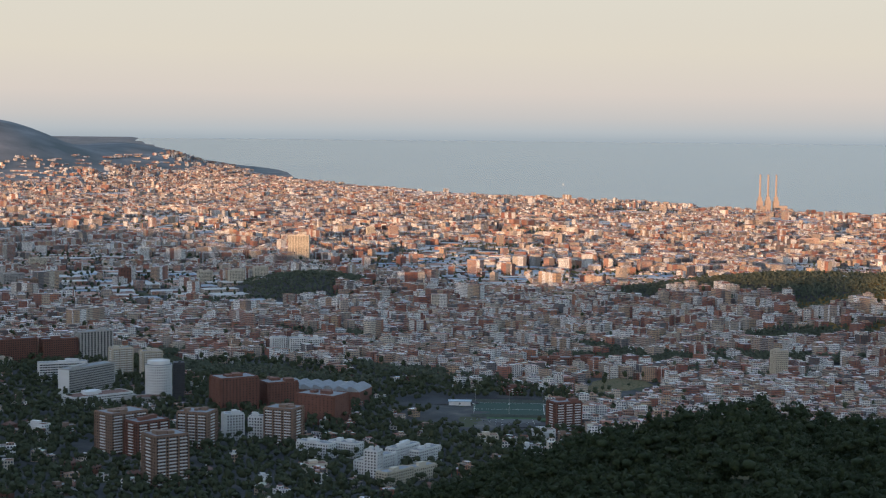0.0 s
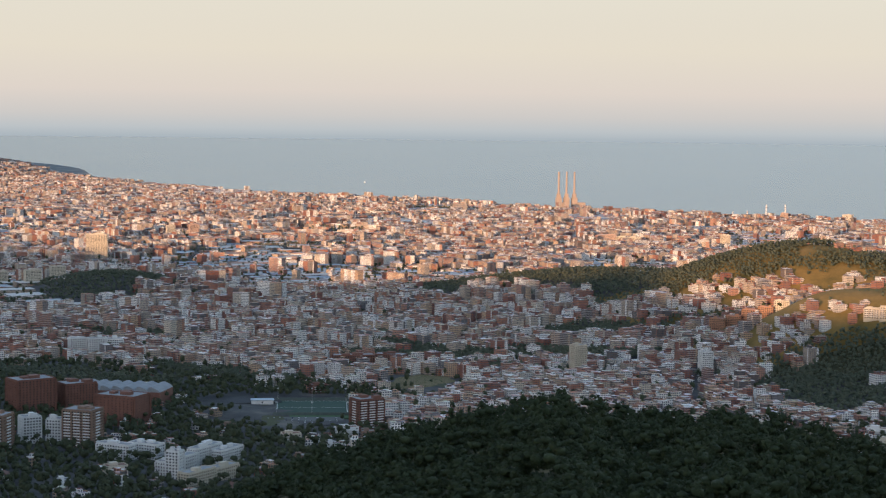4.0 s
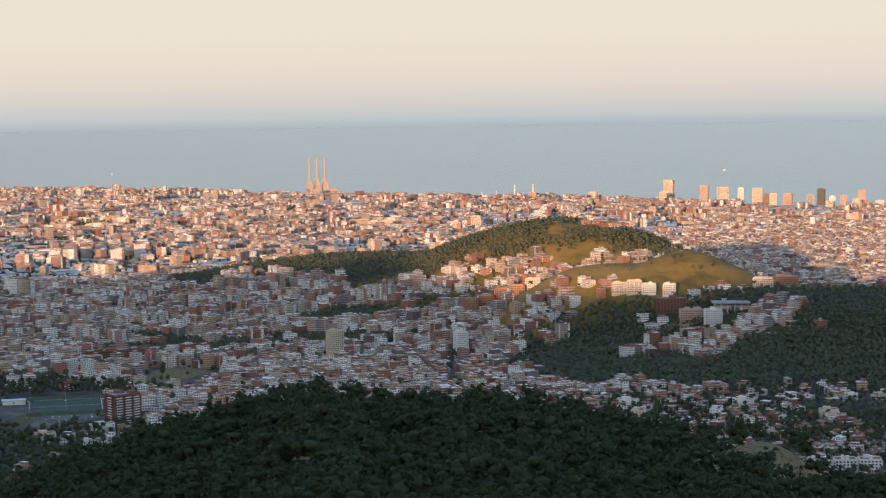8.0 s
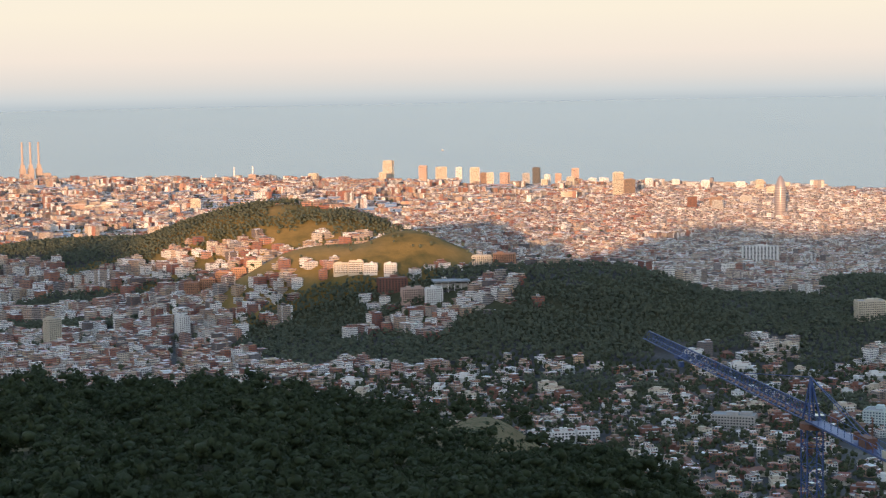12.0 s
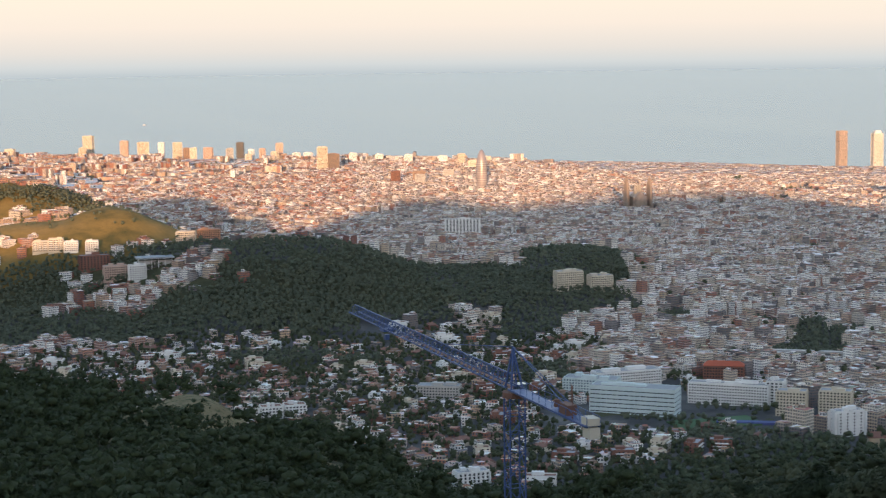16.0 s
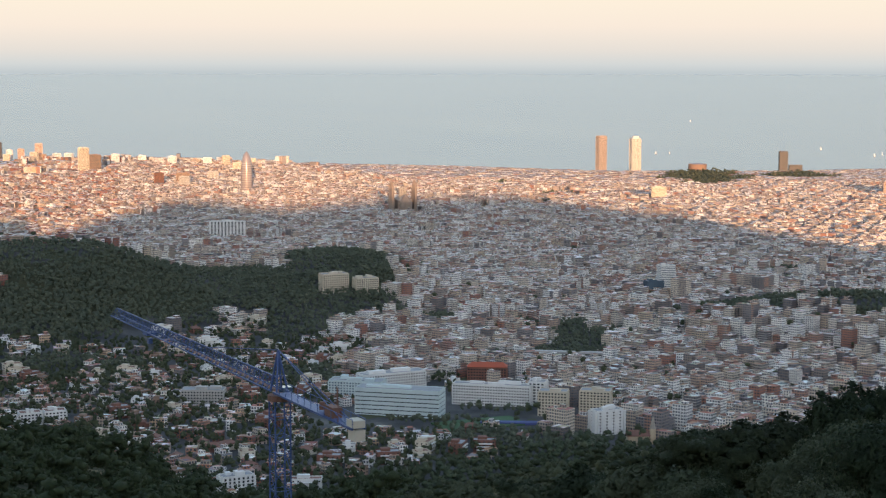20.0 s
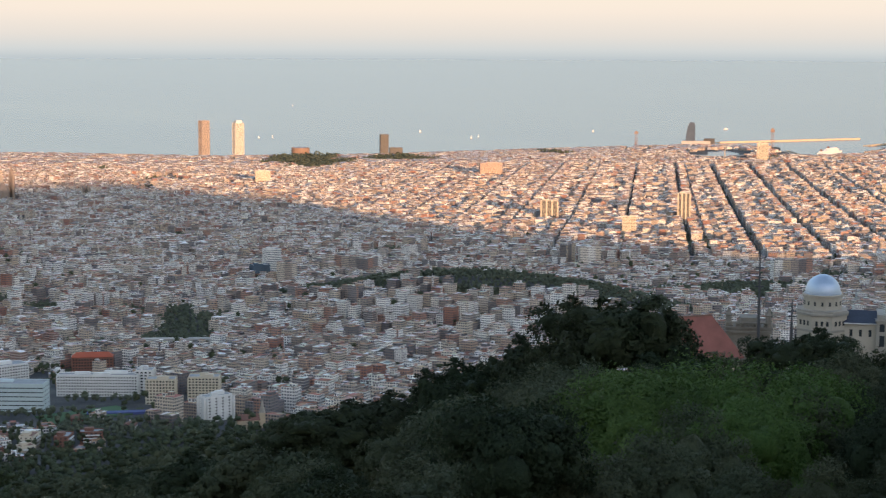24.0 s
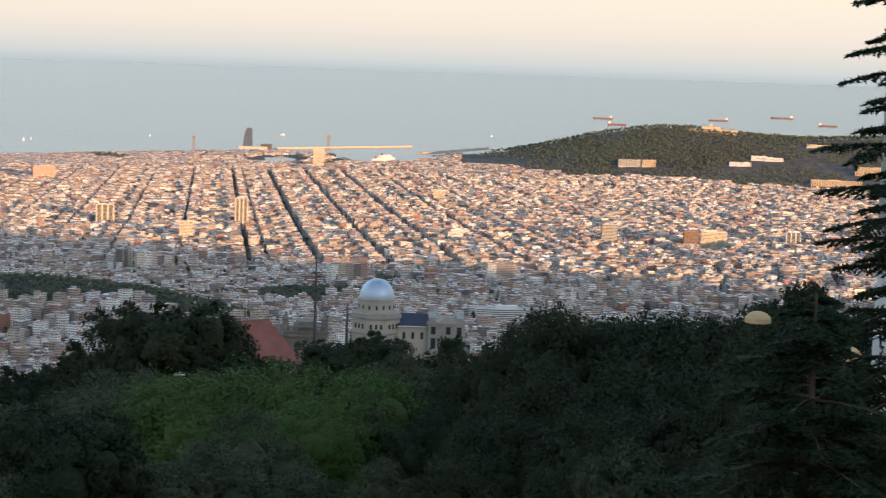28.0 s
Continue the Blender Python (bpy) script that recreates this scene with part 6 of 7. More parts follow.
def car(seed):
    g = random.Random(seed)
    ob = tagged(new("car"), g.choice(["silver", "white", "dark grey", "dark blue"]) + " car parked beside the pitch", "car", "parked cars")
    paint = plain("car_paint_%s" % ob["label"].split(" car")[0].replace(" ", "_"), {"s": (0.45, 0.46, 0.47), "w": (0.72, 0.72, 0.70), "dark g": (0.08, 0.08, 0.085), "dark b": (0.04, 0.06, 0.14)}[ob["label"][:1] if ob["label"][0] in "sw" else ob["label"][:6]], 0.3, grain=0.1, spec=0.6)
    part("body", ([(-2.1, -0.85, 0.3), (2.1, -0.85, 0.3), (2.1, 0.85, 0.3), (-2.1, 0.85, 0.3), (-2.1, -0.8, 0.9), (2.0, -0.8, 0.8), (2.0, 0.8, 0.8), (-2.1, 0.8, 0.9)], bx(0, 1, 0, 1, 0, 1)[1]), paint, ob)
    part("cabin", ([(-1.5, -0.75, 0.88), (1.0, -0.75, 0.84), (1.0, 0.75, 0.84), (-1.5, 0.75, 0.88), (-1.1, -0.6, 1.45), (0.4, -0.6, 1.45), (0.4, 0.6, 1.45), (-1.1, 0.6, 1.45)], bx(0, 1, 0, 1, 0, 1)[1]), M_GLASS, ob)
    for x in (-1.3, 1.3):
        part("axle_wheels", bx(x - 0.32, x + 0.32, -0.88, 0.88, 0.0, 0.6), M_DARK, ob)
    return ob


ob = thing("car_park", "grey asphalt car park in front of the pitch", "car park", 2068, 496, 0, z=110.6)
ob["kind"] = "structure"
part("asphalt", bx(-52, 52, -24, 24, -5, 1.0), plain("worn_asphalt", (0.12, 0.12, 0.12), 0.9, grain=0.35, size=5.0), ob)
lot = pose(2068 * S, 496 * S, (110.6 + 1.0) * S, 0, 0, -math.degrees(math.atan2(2068, 496)))
cars = [car(s) for s in (1, 2, 4, 9)]
crng = random.Random(8)
for row in (-18, -6, 6, 18):
    for k in range(13):
        if crng.random() < 0.75:
            copy_thing(crng.choice(cars), lot @ pose((-48 + 7.6 * k + crng.uniform(-0.5, 0.5)) * S, row * S, 0.002, 0, 0, 90 + crng.uniform(-3, 3)))
for o in cars:
    drop_proto(o)
tower("brick_flats", "long red brick flats beside the bare slope", "apartment block", 2610, 545, 62, 20, 17, turn=8, wall=M_BRICK, clutter=2)
tower("brick_flats", "red brick flats above the bare slope", "apartment block", 2655, 495, 46, 22, 16, turn=-14, wall=M_BRICK, clutter=2)
ob = thing("blue_track", "blue running track between trees below the hospital", "track", 1578, -848, 0, z=float(ground(1578, -848)) + 1.6)
ob["kind"] = "structure"
part("surface", bx(-52, 52, -5, 5, -5, 0.8), plain("blue_track_surface", (0.08, 0.10, 0.24), 0.85, grain=0.3, size=4.0), ob)

# ---- the tower crane ----
def crane():
    ob = thing("tower_crane", "blue lattice tower crane with a long jib over the slope", "crane", 202.0, -73.5, 0)
    gz = float(ground(202.0, -73.5))
    top = 435.5 - gz
    ob.matrix_basis = pose(202.0 * S, -73.5 * S, gz * S, 0, 0, 1.3)
    r = 1.0
    n = int(top // 2.2)
    mast = [strut((sx, sy, 0), (sx, sy, top), 0.11) for sx in (-r, r) for sy in (-r, r)]
    c = [(-r, -r), (r, -r), (r, r), (-r, r)]
    for k in range(n):
        z0, z1 = top * k / n, top * (k + 1) / n
        for q in range(4):
            a, b = c[q], c[(q + 1) % 4]
            if k % 2:
                a, b = b, a
            mast.append(strut((*a, z0), (*b, z1), 0.06))
            mast.append(strut((*a, z1), (*c[(q + 1) % 4 if not k % 2 else q], z1), 0.05))
    part("mast", joined(mast), M_CRANE, ob)
    part("slewing_ring", lathe([(1.5, top), (1.5, top + 0.7), (1.2, top + 0.7)], 16), M_RUST, ob)
    # the jib runs east, away from the eye
    j0, j1, zb = 1.0, 71.0, top + 1.0
    jib = [strut((j0, -0.75, zb), (j1, -0.75, zb), 0.10), strut((j0, 0.75, zb), (j1, 0.75, zb), 0.10), strut((j0, 0, zb + 1.7), (j1 - 1, 0, zb + 1.3), 0.10)]
    m = 44
    for k in range(m):
        a, b = j0 + (j1 - j0) * k / m, j0 + (j1 - j0) * (k + 1) / m
        t = zb + 1.7 - 0.4 * (k + 0.5) / m
        for sy in (-0.75, 0.75):
            jib += [strut((a, sy, zb), ((a + b) / 2, 0, t), 0.04), strut(((a + b) / 2, 0, t), (b, sy, zb), 0.04)]
        jib.append(strut((a, -0.75, zb), (b, 0.75, zb), 0.04))
    part("jib", joined(jib), M_CRANE, ob)
    part("walkway", bx(j0, j1 * 0.5, -0.3, 0.3, zb + 0.05, zb + 0.12), M_RUST, ob)
    cj = [strut((-24, -0.8, zb), (0, -0.8, zb), 0.16), strut((-24, 0.8, zb), (0, 0.8, zb), 0.16)]
    for k in range(12):
        cj.append(strut((-24 + 2 * k, -0.8, zb), (-22 + 2 * k, 0.8, zb), 0.06))
        cj += [strut((-24 + 2 * k, sy, zb), (-24 + 2 * k, sy, zb + 1.1), 0.04) for sy in (-0.8, 0.8)]
    cj += [strut((-24, sy, zb + 1.1), (0, sy, zb + 1.1), 0.04) for sy in (-0.8, 0.8)]
    part("counter_jib", joined(cj), M_CRANE, ob)
    part("deck", bx(-24, -1, -0.75, 0.75, zb + 0.02, zb + 0.1), M_CRANE, ob)
    part("counterweight", joined([bx(-24.4, -22.4, -0.62, 0.62, zb - 1.35, zb - 0.1), bx(-24.2, -22.2, -0.7, 0.7, zb + 0.12, zb + 0.95)]), M_CREAM, ob)
    head = [strut((-0.9, sy, zb), (0.4, 0, zb + 5.2), 0.14) for sy in (-0.75, 0.75)] + [strut((1.2, sy, zb), (0.4, 0, zb + 5.2), 0.14) for sy in (-0.75, 0.75)]
    head += [strut((-0.4, -0.5, zb + 2), (0.8, 0.5, zb + 2), 0.06), strut((-0.4, 0.5, zb + 2), (0.8, -0.5, zb + 2), 0.06), strut((-0.1, -0.3, zb + 3.5), (0.6, 0.3, zb + 3.5), 0.06)]
    part("tower_head", joined(head), M_CRANE, ob)
    part("tie_bar", joined([strut((0.4, 0, zb + 5.2), (26, 0, zb + 1.65), 0.07), strut((0.4, 0, zb + 5.2), (-21, -0.5, zb + 0.2), 0.06), strut((0.4, 0, zb + 5.2), (-21, 0.5, zb + 0.2), 0.06)]), M_CRANE, ob)
    part("cab", bx(0.9, 2.4, -2.1, -0.8, zb - 1.6, zb + 0.3), M_BLUEGLASS, ob)
    part("winch", bx(-18, -15.5, -0.6, 0.6, zb + 0.1, zb + 1.3), M_RUST, ob)
    part("cable_drum", lathe([(0.35, zb + 0.3), (0.35, zb + 1.2)], 10, -13.5, 0), M_RUST, ob)
    part("lamp_post", strut((-20, 0.8, zb), (-20, 0.8, zb + 4.0), 0.06), M_RUST, ob)
    part("lamp_post", strut((-16, -0.8, zb), (-16, -0.8, zb + 3.4), 0.06), M_RUST, ob)
    part("trolley", joined([bx(52, 54, -0.8, 0.8, zb - 0.5, zb - 0.1), bx(52.6, 53.4, -0.3, 0.3, zb - 1.8, zb - 1.0)]), M_CRANE, ob)
    part("footing", bx(-3, 3, -3, 3, -3, 0.8), M_CONC, ob)


crane()


# ---- the observatory on its spur ----
M_LIME = plain("pale_limestone", (0.47, 0.41, 0.33), 0.9, grain=0.35, size=2.0)


def observatory():
    d = 450.0
    a = math.radians(140.42)
    ob = thing("observatory", "stone observatory with a silver dome", "observatory", d * math.sin(a), d * math.cos(a), 0, z=404.0)
    z = 402.0
    dome_r, base_z, drum_z, top = 4.45, 412.6 - z, 408.9 - z, 0
    part("octagon", lathe([(6.6, -8), (6.6, 5.6)], 8), M_LIME, ob)
    part("cornice", lathe([(6.6, 5.6), (7.0, 5.7), (7.0, 6.3), (6.7, 6.4), (6.7, 6.9), (5.2, 6.95)], 8), M_STONE, ob)
    part("plinth_band", lathe([(6.7, 1.6), (6.8, 1.7), (6.8, 2.1), (6.7, 2.2)], 8, caps=False), M_STONE, ob)
    part("drum", lathe([(4.75, drum_z - 0.2), (4.75, base_z - 0.5), (5.1, base_z - 0.4), (5.1, base_z), (4.5, base_z + 0.1)], 24), M_LIME, ob)
    for k in range(16):
        b = 2 * math.pi * k / 16
        c, s = math.cos(b), math.sin(b)
        v = [(x * c - y * s, x * s + y * c, zz) for zz in (drum_z + 1.1, drum_z + 2.1) for x, y in ((4.6, -0.24), (4.8, -0.24), (4.8, 0.24), (4.6, 0.24))]
        part("drum_window", (v, bx(0, 1, 0, 1, 0, 1)[1]), M_GLASS, ob)
    prof = [(dome_r * math.cos(t), base_z + 0.1 + dome_r * 1.08 * math.sin(t)) for t in [math.pi / 2 * i / 14 for i in range(14)]] + [(0.1, base_z + 0.1 + dome_r * 1.08)]
    dome = part("dome", lathe(prof, 40), M_METAL, ob, smooth=True)
    for sx in (-0.75, 0.75):
        rib = [tube([(sx, -dome_r * 1.01 * math.cos(t), base_z + 0.1 + dome_r * 1.09 * math.sin(t)) for t in [math.pi / 2 * i / 10 for i in range(11)]], [0.07] * 11, 4)]
        part("shutter_rail", joined(rib), M_METAL, dome)
    part("dome_ring", lathe([(dome_r + 0.12, base_z), (dome_r + 0.12, base_z + 0.45), (dome_r, base_z + 0.5)], 40, caps=False), M_METAL, ob)
    for k in range(8):
        b = 2 * math.pi * (k + 1.0) / 8
        c, s = math.cos(b), math.sin(b)
        for off in (-1.3, 0, 1.3):
            ap = 6.6 * math.cos(math.pi / 8)
            v = [(x * c - y * s, x * s + y * c, zz) for zz in (3.2, 4.4) for x, y in ((ap - 0.1, off - 0.3), (ap + 0.06, off - 0.3), (ap + 0.06, off + 0.3), (ap - 0.1, off + 0.3))]
            part("window", (v, bx(0, 1, 0, 1, 0, 1)[1]), M_GLASS, ob)
    # the wing with its slate roof, then the entrance block
    part("wing", bx(5.5, 13.2, -3.4, 5, -8, 4.0), M_LIME, ob)
    part("wing_roof", ([(5.4, -3.9, 4.0), (13.4, -3.9, 4.0), (13.4, 1.0, 6.6), (5.4, 1.0, 6.6), (13.4, 5.4, 4.0), (5.4, 5.4, 4.0)], [(0, 1, 2, 3), (3, 2, 4, 5), (0, 3, 5), (1, 4, 2)]), M_SLATE, ob, "dark slate roof")
    part("wing_eaves", bx(5.4, 13.4, -4.05, -3.7, 3.75, 4.02), M_WHITE, ob)
    for k in range(3):
        part("window", bx(6.8 + 2.3 * k, 7.5 + 2.3 * k, -3.46, -3.3, 0.6, 2.3), M_GLASS, ob)
    part("entrance_block", bx(13.2, 22.5, -5, 6, -8, 4.6), M_STONE, ob)
    part("entrance_cornice", joined([bx(12.9, 22.8, -5.3, 6.3, 4.6, 5.1), bx(13.4, 15.2, -5, 6, 5.1, 6.4), bx(20.6, 22.4, -5, 6, 5.1, 6.4)]), M_STONE, ob)
    part("pediment", ([(15.6, -5.1, 5.1), (20.2, -5.1, 5.1), (17.9, -5.1, 7.0), (15.6, -4.2, 5.1), (20.2, -4.2, 5.1), (17.9, -4.2, 7.0)], [(0, 1, 2), (5, 4, 3), (0, 2, 5, 3), (2, 1, 4, 5)]), M_LIME, ob)
    for cx, z0, z1 in ((14.6, -1.5, 1.2), (18.4, -1.5, 1.2), (21.2, -1.5, 1.2), (14.6, 2.2, 4.1), (18.4, 2.2, 4.1), (21.2, 2.2, 4.1)):
        part("window", bx(cx - 0.6, cx + 0.6, -5.06, -4.9, z0, z1), M_GLASS, ob)


observatory()


def red_roof_house():
    a, d = math.radians(136.3), 390.0
    ob = thing("red_roof_house", "stone house with a steep red tile roof", "house", d * math.sin(a), d * math.cos(a), 32, z=406.0)
    part("wall", bx(-9, 9, -5.5, 5.5, -8, 2.4), M_SAND, ob)
    v, f = hip(18, 11, 2.4, 11.2, 0.7, 0.55)
    part("tiled_roof", (v, f), plain("red_roof_tiles", (0.27, 0.10, 0.075), grain=0.4, size=1.2), ob, "faded red clay tile roof")
    part("ridge", bx(-4.9, 4.9, -0.2, 0.2, 11.0, 11.35), M_TILE, ob)
    part("window", bx(-3, -1.6, -5.56, -5.4, -1.6, 0.6), M_GLASS, ob)
    part("window", bx(1.6, 3, -5.56, -5.4, -1.6, 0.6), M_GLASS, ob)


red_roof_house()


M_OLDSTONE = plain("weathered_stone", (0.23, 0.20, 0.165), 0.95, grain=0.5, size=1.2)


def belvedere():
    a, d = math.radians(138.1), 455.0
    ob = thing("belvedere", "grey stone pavilion with balustrade and corner finials", "pavilion", d * math.sin(a), d * math.cos(a), 0, z=398.3)
    part("body", bx(-5.5, 5.5, -4, 4, -8, 5.4), M_OLDSTONE, ob)
    part("cornice", joined([bx(-6.1, 6.1, -4.6, 4.6, 5.4, 6.0), bx(-5.7, 5.7, -4.2, 4.2, 6.0, 6.5), bx(-6.0, 6.0, -4.5, 4.5, 6.5, 7.0)]), M_OLDSTONE, ob)
    for k in range(11):
        part("baluster", lathe([(0.16, 7.0), (0.26, 7.35), (0.12, 7.7), (0.2, 7.9)], 8, -5 + k, -4.1), M_OLDSTONE, ob)
    part("rail", bx(-5.6, 5.6, -4.4, -3.8, 7.9, 8.2), M_OLDSTONE, ob)
    for cx, h in ((-5.0, 12.0), (-2.2, 9.6), (2.2, 9.6), (5.0, 12.0)):
        part("finial", lathe([(0.9, 7.0), (0.8, h - 2.2), (1.05, h - 2.0), (0.55, h - 1.2), (0.15, h)], 8, cx, -3.4), M_OLDSTONE, ob)
    part("attic", bx(-2.4, 2.4, -3, 3, 7.0, 9.2), M_OLDSTONE, ob)


belvedere()
for az, d, z0, z1 in ((138.42, 430, 398, 426.5), (139.47, 440, 398, 414.5)):
    a = math.radians(az)
    ob = thing("antenna_mast", "slender dark antenna mast", "mast", d * math.sin(a), d * math.cos(a), 0, z=z0)
    part("pole", lathe([(0.45, -6), (0.36, (z1 - z0) * 0.6), (0.16, z1 - z0)], 8), M_DARK, ob)
    part("cross_arm", joined([bx(-1.0, 1.0, -0.1, 0.1, (z1 - z0) * k, (z1 - z0) * k + 0.3) for k in (0.72, 0.8, 0.88)]), M_DARK, ob)

# ---- trees on the slope under the camera ----
SKY_AZ = [111.2, 113.8, 117.5, 119.4, 122.7, 124.2, 127.0, 128.1, 129.6, 130.9, 132.4, 132.7, 134.4, 135.9, 136.3, 137.7, 138.4, 139.7, 141.3, 142.7, 143.5, 144.2, 145.4, 148.4, 150.2, 151.5, 152.6, 153.3, 154.1, 154.7, 160]
SKY_EL = [-14.4, -13.8, -12.9, -12.7, -12.2, -11.7, -11.0, -10.65, -10.15, -9.3, -8.8, -8.45, -8.3, -8.45, -9.1, -9.6, -9.35, -9.2, -9.5, -9.0, -9.4, -9.2, -8.75, -8.2, -8.0, -7.7, -7.9, -6.5, -6.45, -7.6, -7.6]
nrng = np.random.default_rng(5)
HI = {"pine": [tree_thing("stone_pine", "pine", s, 17000, 0.13, "dark stone pine with a broad crown on the slope") for s in (61, 62)],
      "oak": [tree_thing("holm_oak", "oak", s, 22000, 0.105, "dense dark holm oak on the slope") for s in (63, 64, 65)],
      "laurel": [tree_thing("evergreen_oak", "laurel", s, 22000, 0.105, "tall very dark evergreen on the steep bank") for s in (67, 68)],
      "locust": [tree_thing("locust_tree", "locust", s, 24000, 0.115, "bright green locust tree among dark oaks") for s in (66,)]}
HI["far_pine"] = [tree_thing("stone_pine", "pine", 161, 9000, 0.20, "dark stone pine lower on the slope", limbs=False, clumps=300)]
HI["far_laurel"] = [tree_thing("evergreen_oak", "laurel", 162, 4500, 0.25, "dark evergreen lower on the slope", limbs=False, clumps=300)]
HI["far_oak"] = [tree_thing("holm_oak", "oak", s, 6000, 0.22, "dark holm oak lower on the slope", limbs=False, clumps=300) for s in (163, 164)]
TOPS = {}
for group in HI.values():
    for o in group:
        TOPS[o.name] = max(v.co.z for c in o.children if c.name.startswith("crown") for v in c.data.vertices) / S


def stand(kind, az, d, el, width=1.0, k=0):
    """A tree at an azimuth and distance whose top reaches the elevation angle el, as seen from the camera."""
    a = math.radians(az)
    x, y = d * math.sin(a), d * math.cos(a)
    gz = float(ground(x, y)) - 0.4
    if d > 190 and kind != "locust":
        kind = "far_" + kind
    o = HI[kind][k % len(HI[kind])]
    high = EYE + d * math.tan(math.radians(el)) - gz
    s = min(max(high / TOPS[o.name], 0.25), 1.9)
    m = pose(x * S, y * S, gz * S, 0, 0, nrng.uniform(0, 360)) @ Matrix.Diagonal((s * width, s * width, s, 1))
    c = copy_thing(o, m)
    c.scale = (s * width, s * width, s)
    return c


SINGLE = [("pine", 134.3, 215, -8.0, 1.0), ("pine", 133.2, 225, -8.25, 0.95), ("pine", 135.2, 212, -8.6, 0.7), ("pine", 131.0, 235, -9.55, 0.7), ("pine", 130.2, 245, -9.9, 0.8), ("pine", 129.2, 240, -10.3, 0.8), ("pine", 128.3, 230, -10.65, 0.8), ("pine", 125.6, 235, -11.4, 1.2), ("pine", 124.2, 230, -11.7, 1.3),
          ("oak", 131.8, 170, -10.3, 0.9), ("oak", 130.6, 165, -10.8, 0.9), ("oak", 132.9, 165, -10.2, 0.9), ("oak", 129.2, 160, -11.6, 1.0), ("oak", 127.6, 165, -12.0, 1.0),
          ("locust", 134.5, 122, -10.35, 1.0), ("locust", 138.2, 120, -10.0, 1.0), ("locust", 136.3, 128, -9.95, 1.1), ("locust", 138.6, 112, -11.0, 0.8), ("oak", 136.3, 95, -11.5, 0.75), ("oak", 134.9, 88, -12.4, 0.8), ("oak", 131.0, 95, -13.0, 1.1), ("oak", 129.0, 105, -13.5, 1.1), ("oak", 133.0, 85, -13.0, 0.9), ("oak", 138.2, 84, -13.3, 0.8), ("oak", 127.2, 110, -13.4, 1.0),
          ("pine", 139.2, 300, -9.25, 1.2), ("pine", 140.5, 310, -9.15, 1.15), ("pine", 142.9, 330, -9.05, 0.5), ("oak", 141.4, 190, -9.6, 0.8), ("laurel", 144.6, 160, -9.5, 0.8), ("laurel", 145.6, 150, -8.85, 0.8), ("laurel", 146.8, 145, -8.55, 0.8), ("laurel", 147.8, 155, -8.3, 0.8), ("laurel", 149.0, 150, -8.25, 0.8), ("laurel", 150.2, 145, -8.05, 0.8), ("laurel", 151.4, 140, -8.1, 0.8),
          ("laurel", 146.2, 110, -10.0, 0.75), ("laurel", 148.5, 105, -9.8, 0.75), ("laurel", 150.6, 100, -9.5, 0.75), ("laurel", 147.3, 90, -11.2, 0.7), ("laurel", 145.0, 95, -11.4, 0.7), ("laurel", 151.8, 90, -10.6, 0.7), ("pine", 153.7, 120, -6.6, 0.55), ("laurel", 154.9, 110, -8.2, 0.7), ("oak", 149.0, 62, -11.9, 0.6), ("laurel", 153.2, 78, -10.6, 0.7),
          ("laurel", 144.0, 105, -11.0, 0.7), ("laurel", 142.6, 112, -11.2, 0.7), ("laurel", 141.6, 125, -10.7, 0.7), ("laurel", 143.3, 140, -10.2, 0.7), ("oak", 140.3, 118, -10.9, 0.75), ("oak", 139.2, 120, -11.4, 0.75), ("laurel", 146.4, 72, -13.0, 0.7), ("laurel", 143.0, 78, -13.0, 0.7), ("oak", 140.6, 82, -13.0, 0.7), ("laurel", 151.6, 68, -12.6, 0.7),
          ("laurel", 146.2, 128, -7.8, 0.62), ("laurel", 145.3, 135, -8.3, 0.7), ("laurel", 147.4, 132, -8.3, 0.75), ("laurel", 148.4, 128, -8.15, 0.75), ("laurel", 149.4, 125, -8.0, 0.75), ("laurel", 150.5, 122, -7.95, 0.75), ("laurel", 151.8, 118, -8.0, 0.75),
          ("laurel", 152.7, 92, -8.35, 0.6), ("laurel", 155.7, 78, -9.3, 0.6), ("oak", 137.2, 250, -9.9, 0.9), ("laurel", 142.3, 200, -9.6, 0.7), ("laurel", 141.0, 205, -9.75, 0.7), ("laurel", 143.2, 180, -9.9, 0.7), ("laurel", 154.3, 105, -7.4, 0.7), ("laurel", 153.4, 112, -6.5, 0.7), ("laurel", 155.3, 100, -7.2, 0.7)]
for i, (kind, az, d, el, wd) in enumerate(SINGLE):
    stand(kind, az, d, el, wd, i)
for _ in range(190):
    az = nrng.uniform(113, 160)
    d = nrng.uniform(75, 180) if nrng.random() < 0.35 else nrng.uniform(180, 430)
    if (136 < az < 144.5 and d > 330) or (132 < az < 140.5 and d < 150):
        continue
    el = float(np.interp(az, SKY_AZ, SKY_EL)) - nrng.uniform(0.5, 1.2) - max(0.0, (260 - d) / 260) * nrng.uniform(1.5, 4.0)
    a = math.radians(az)
    high = EYE + d * math.tan(math.radians(el)) - float(ground(d * math.sin(a), d * math.cos(a)))
    if not 3.5 < high < 17 or math.hypot(d * math.sin(a) - 202, d * math.cos(a) + 73.5) < 14:
        continue
    stand("laurel" if az > 142.5 else "oak" if nrng.random() < 0.68 else "pine", az, d, el, nrng.uniform(0.7, 0.95) if d < 190 else nrng.uniform(0.85, 1.15), int(nrng.integers(0, 3)))
for group in HI.values():
    for o in group:
        drop_proto(o)
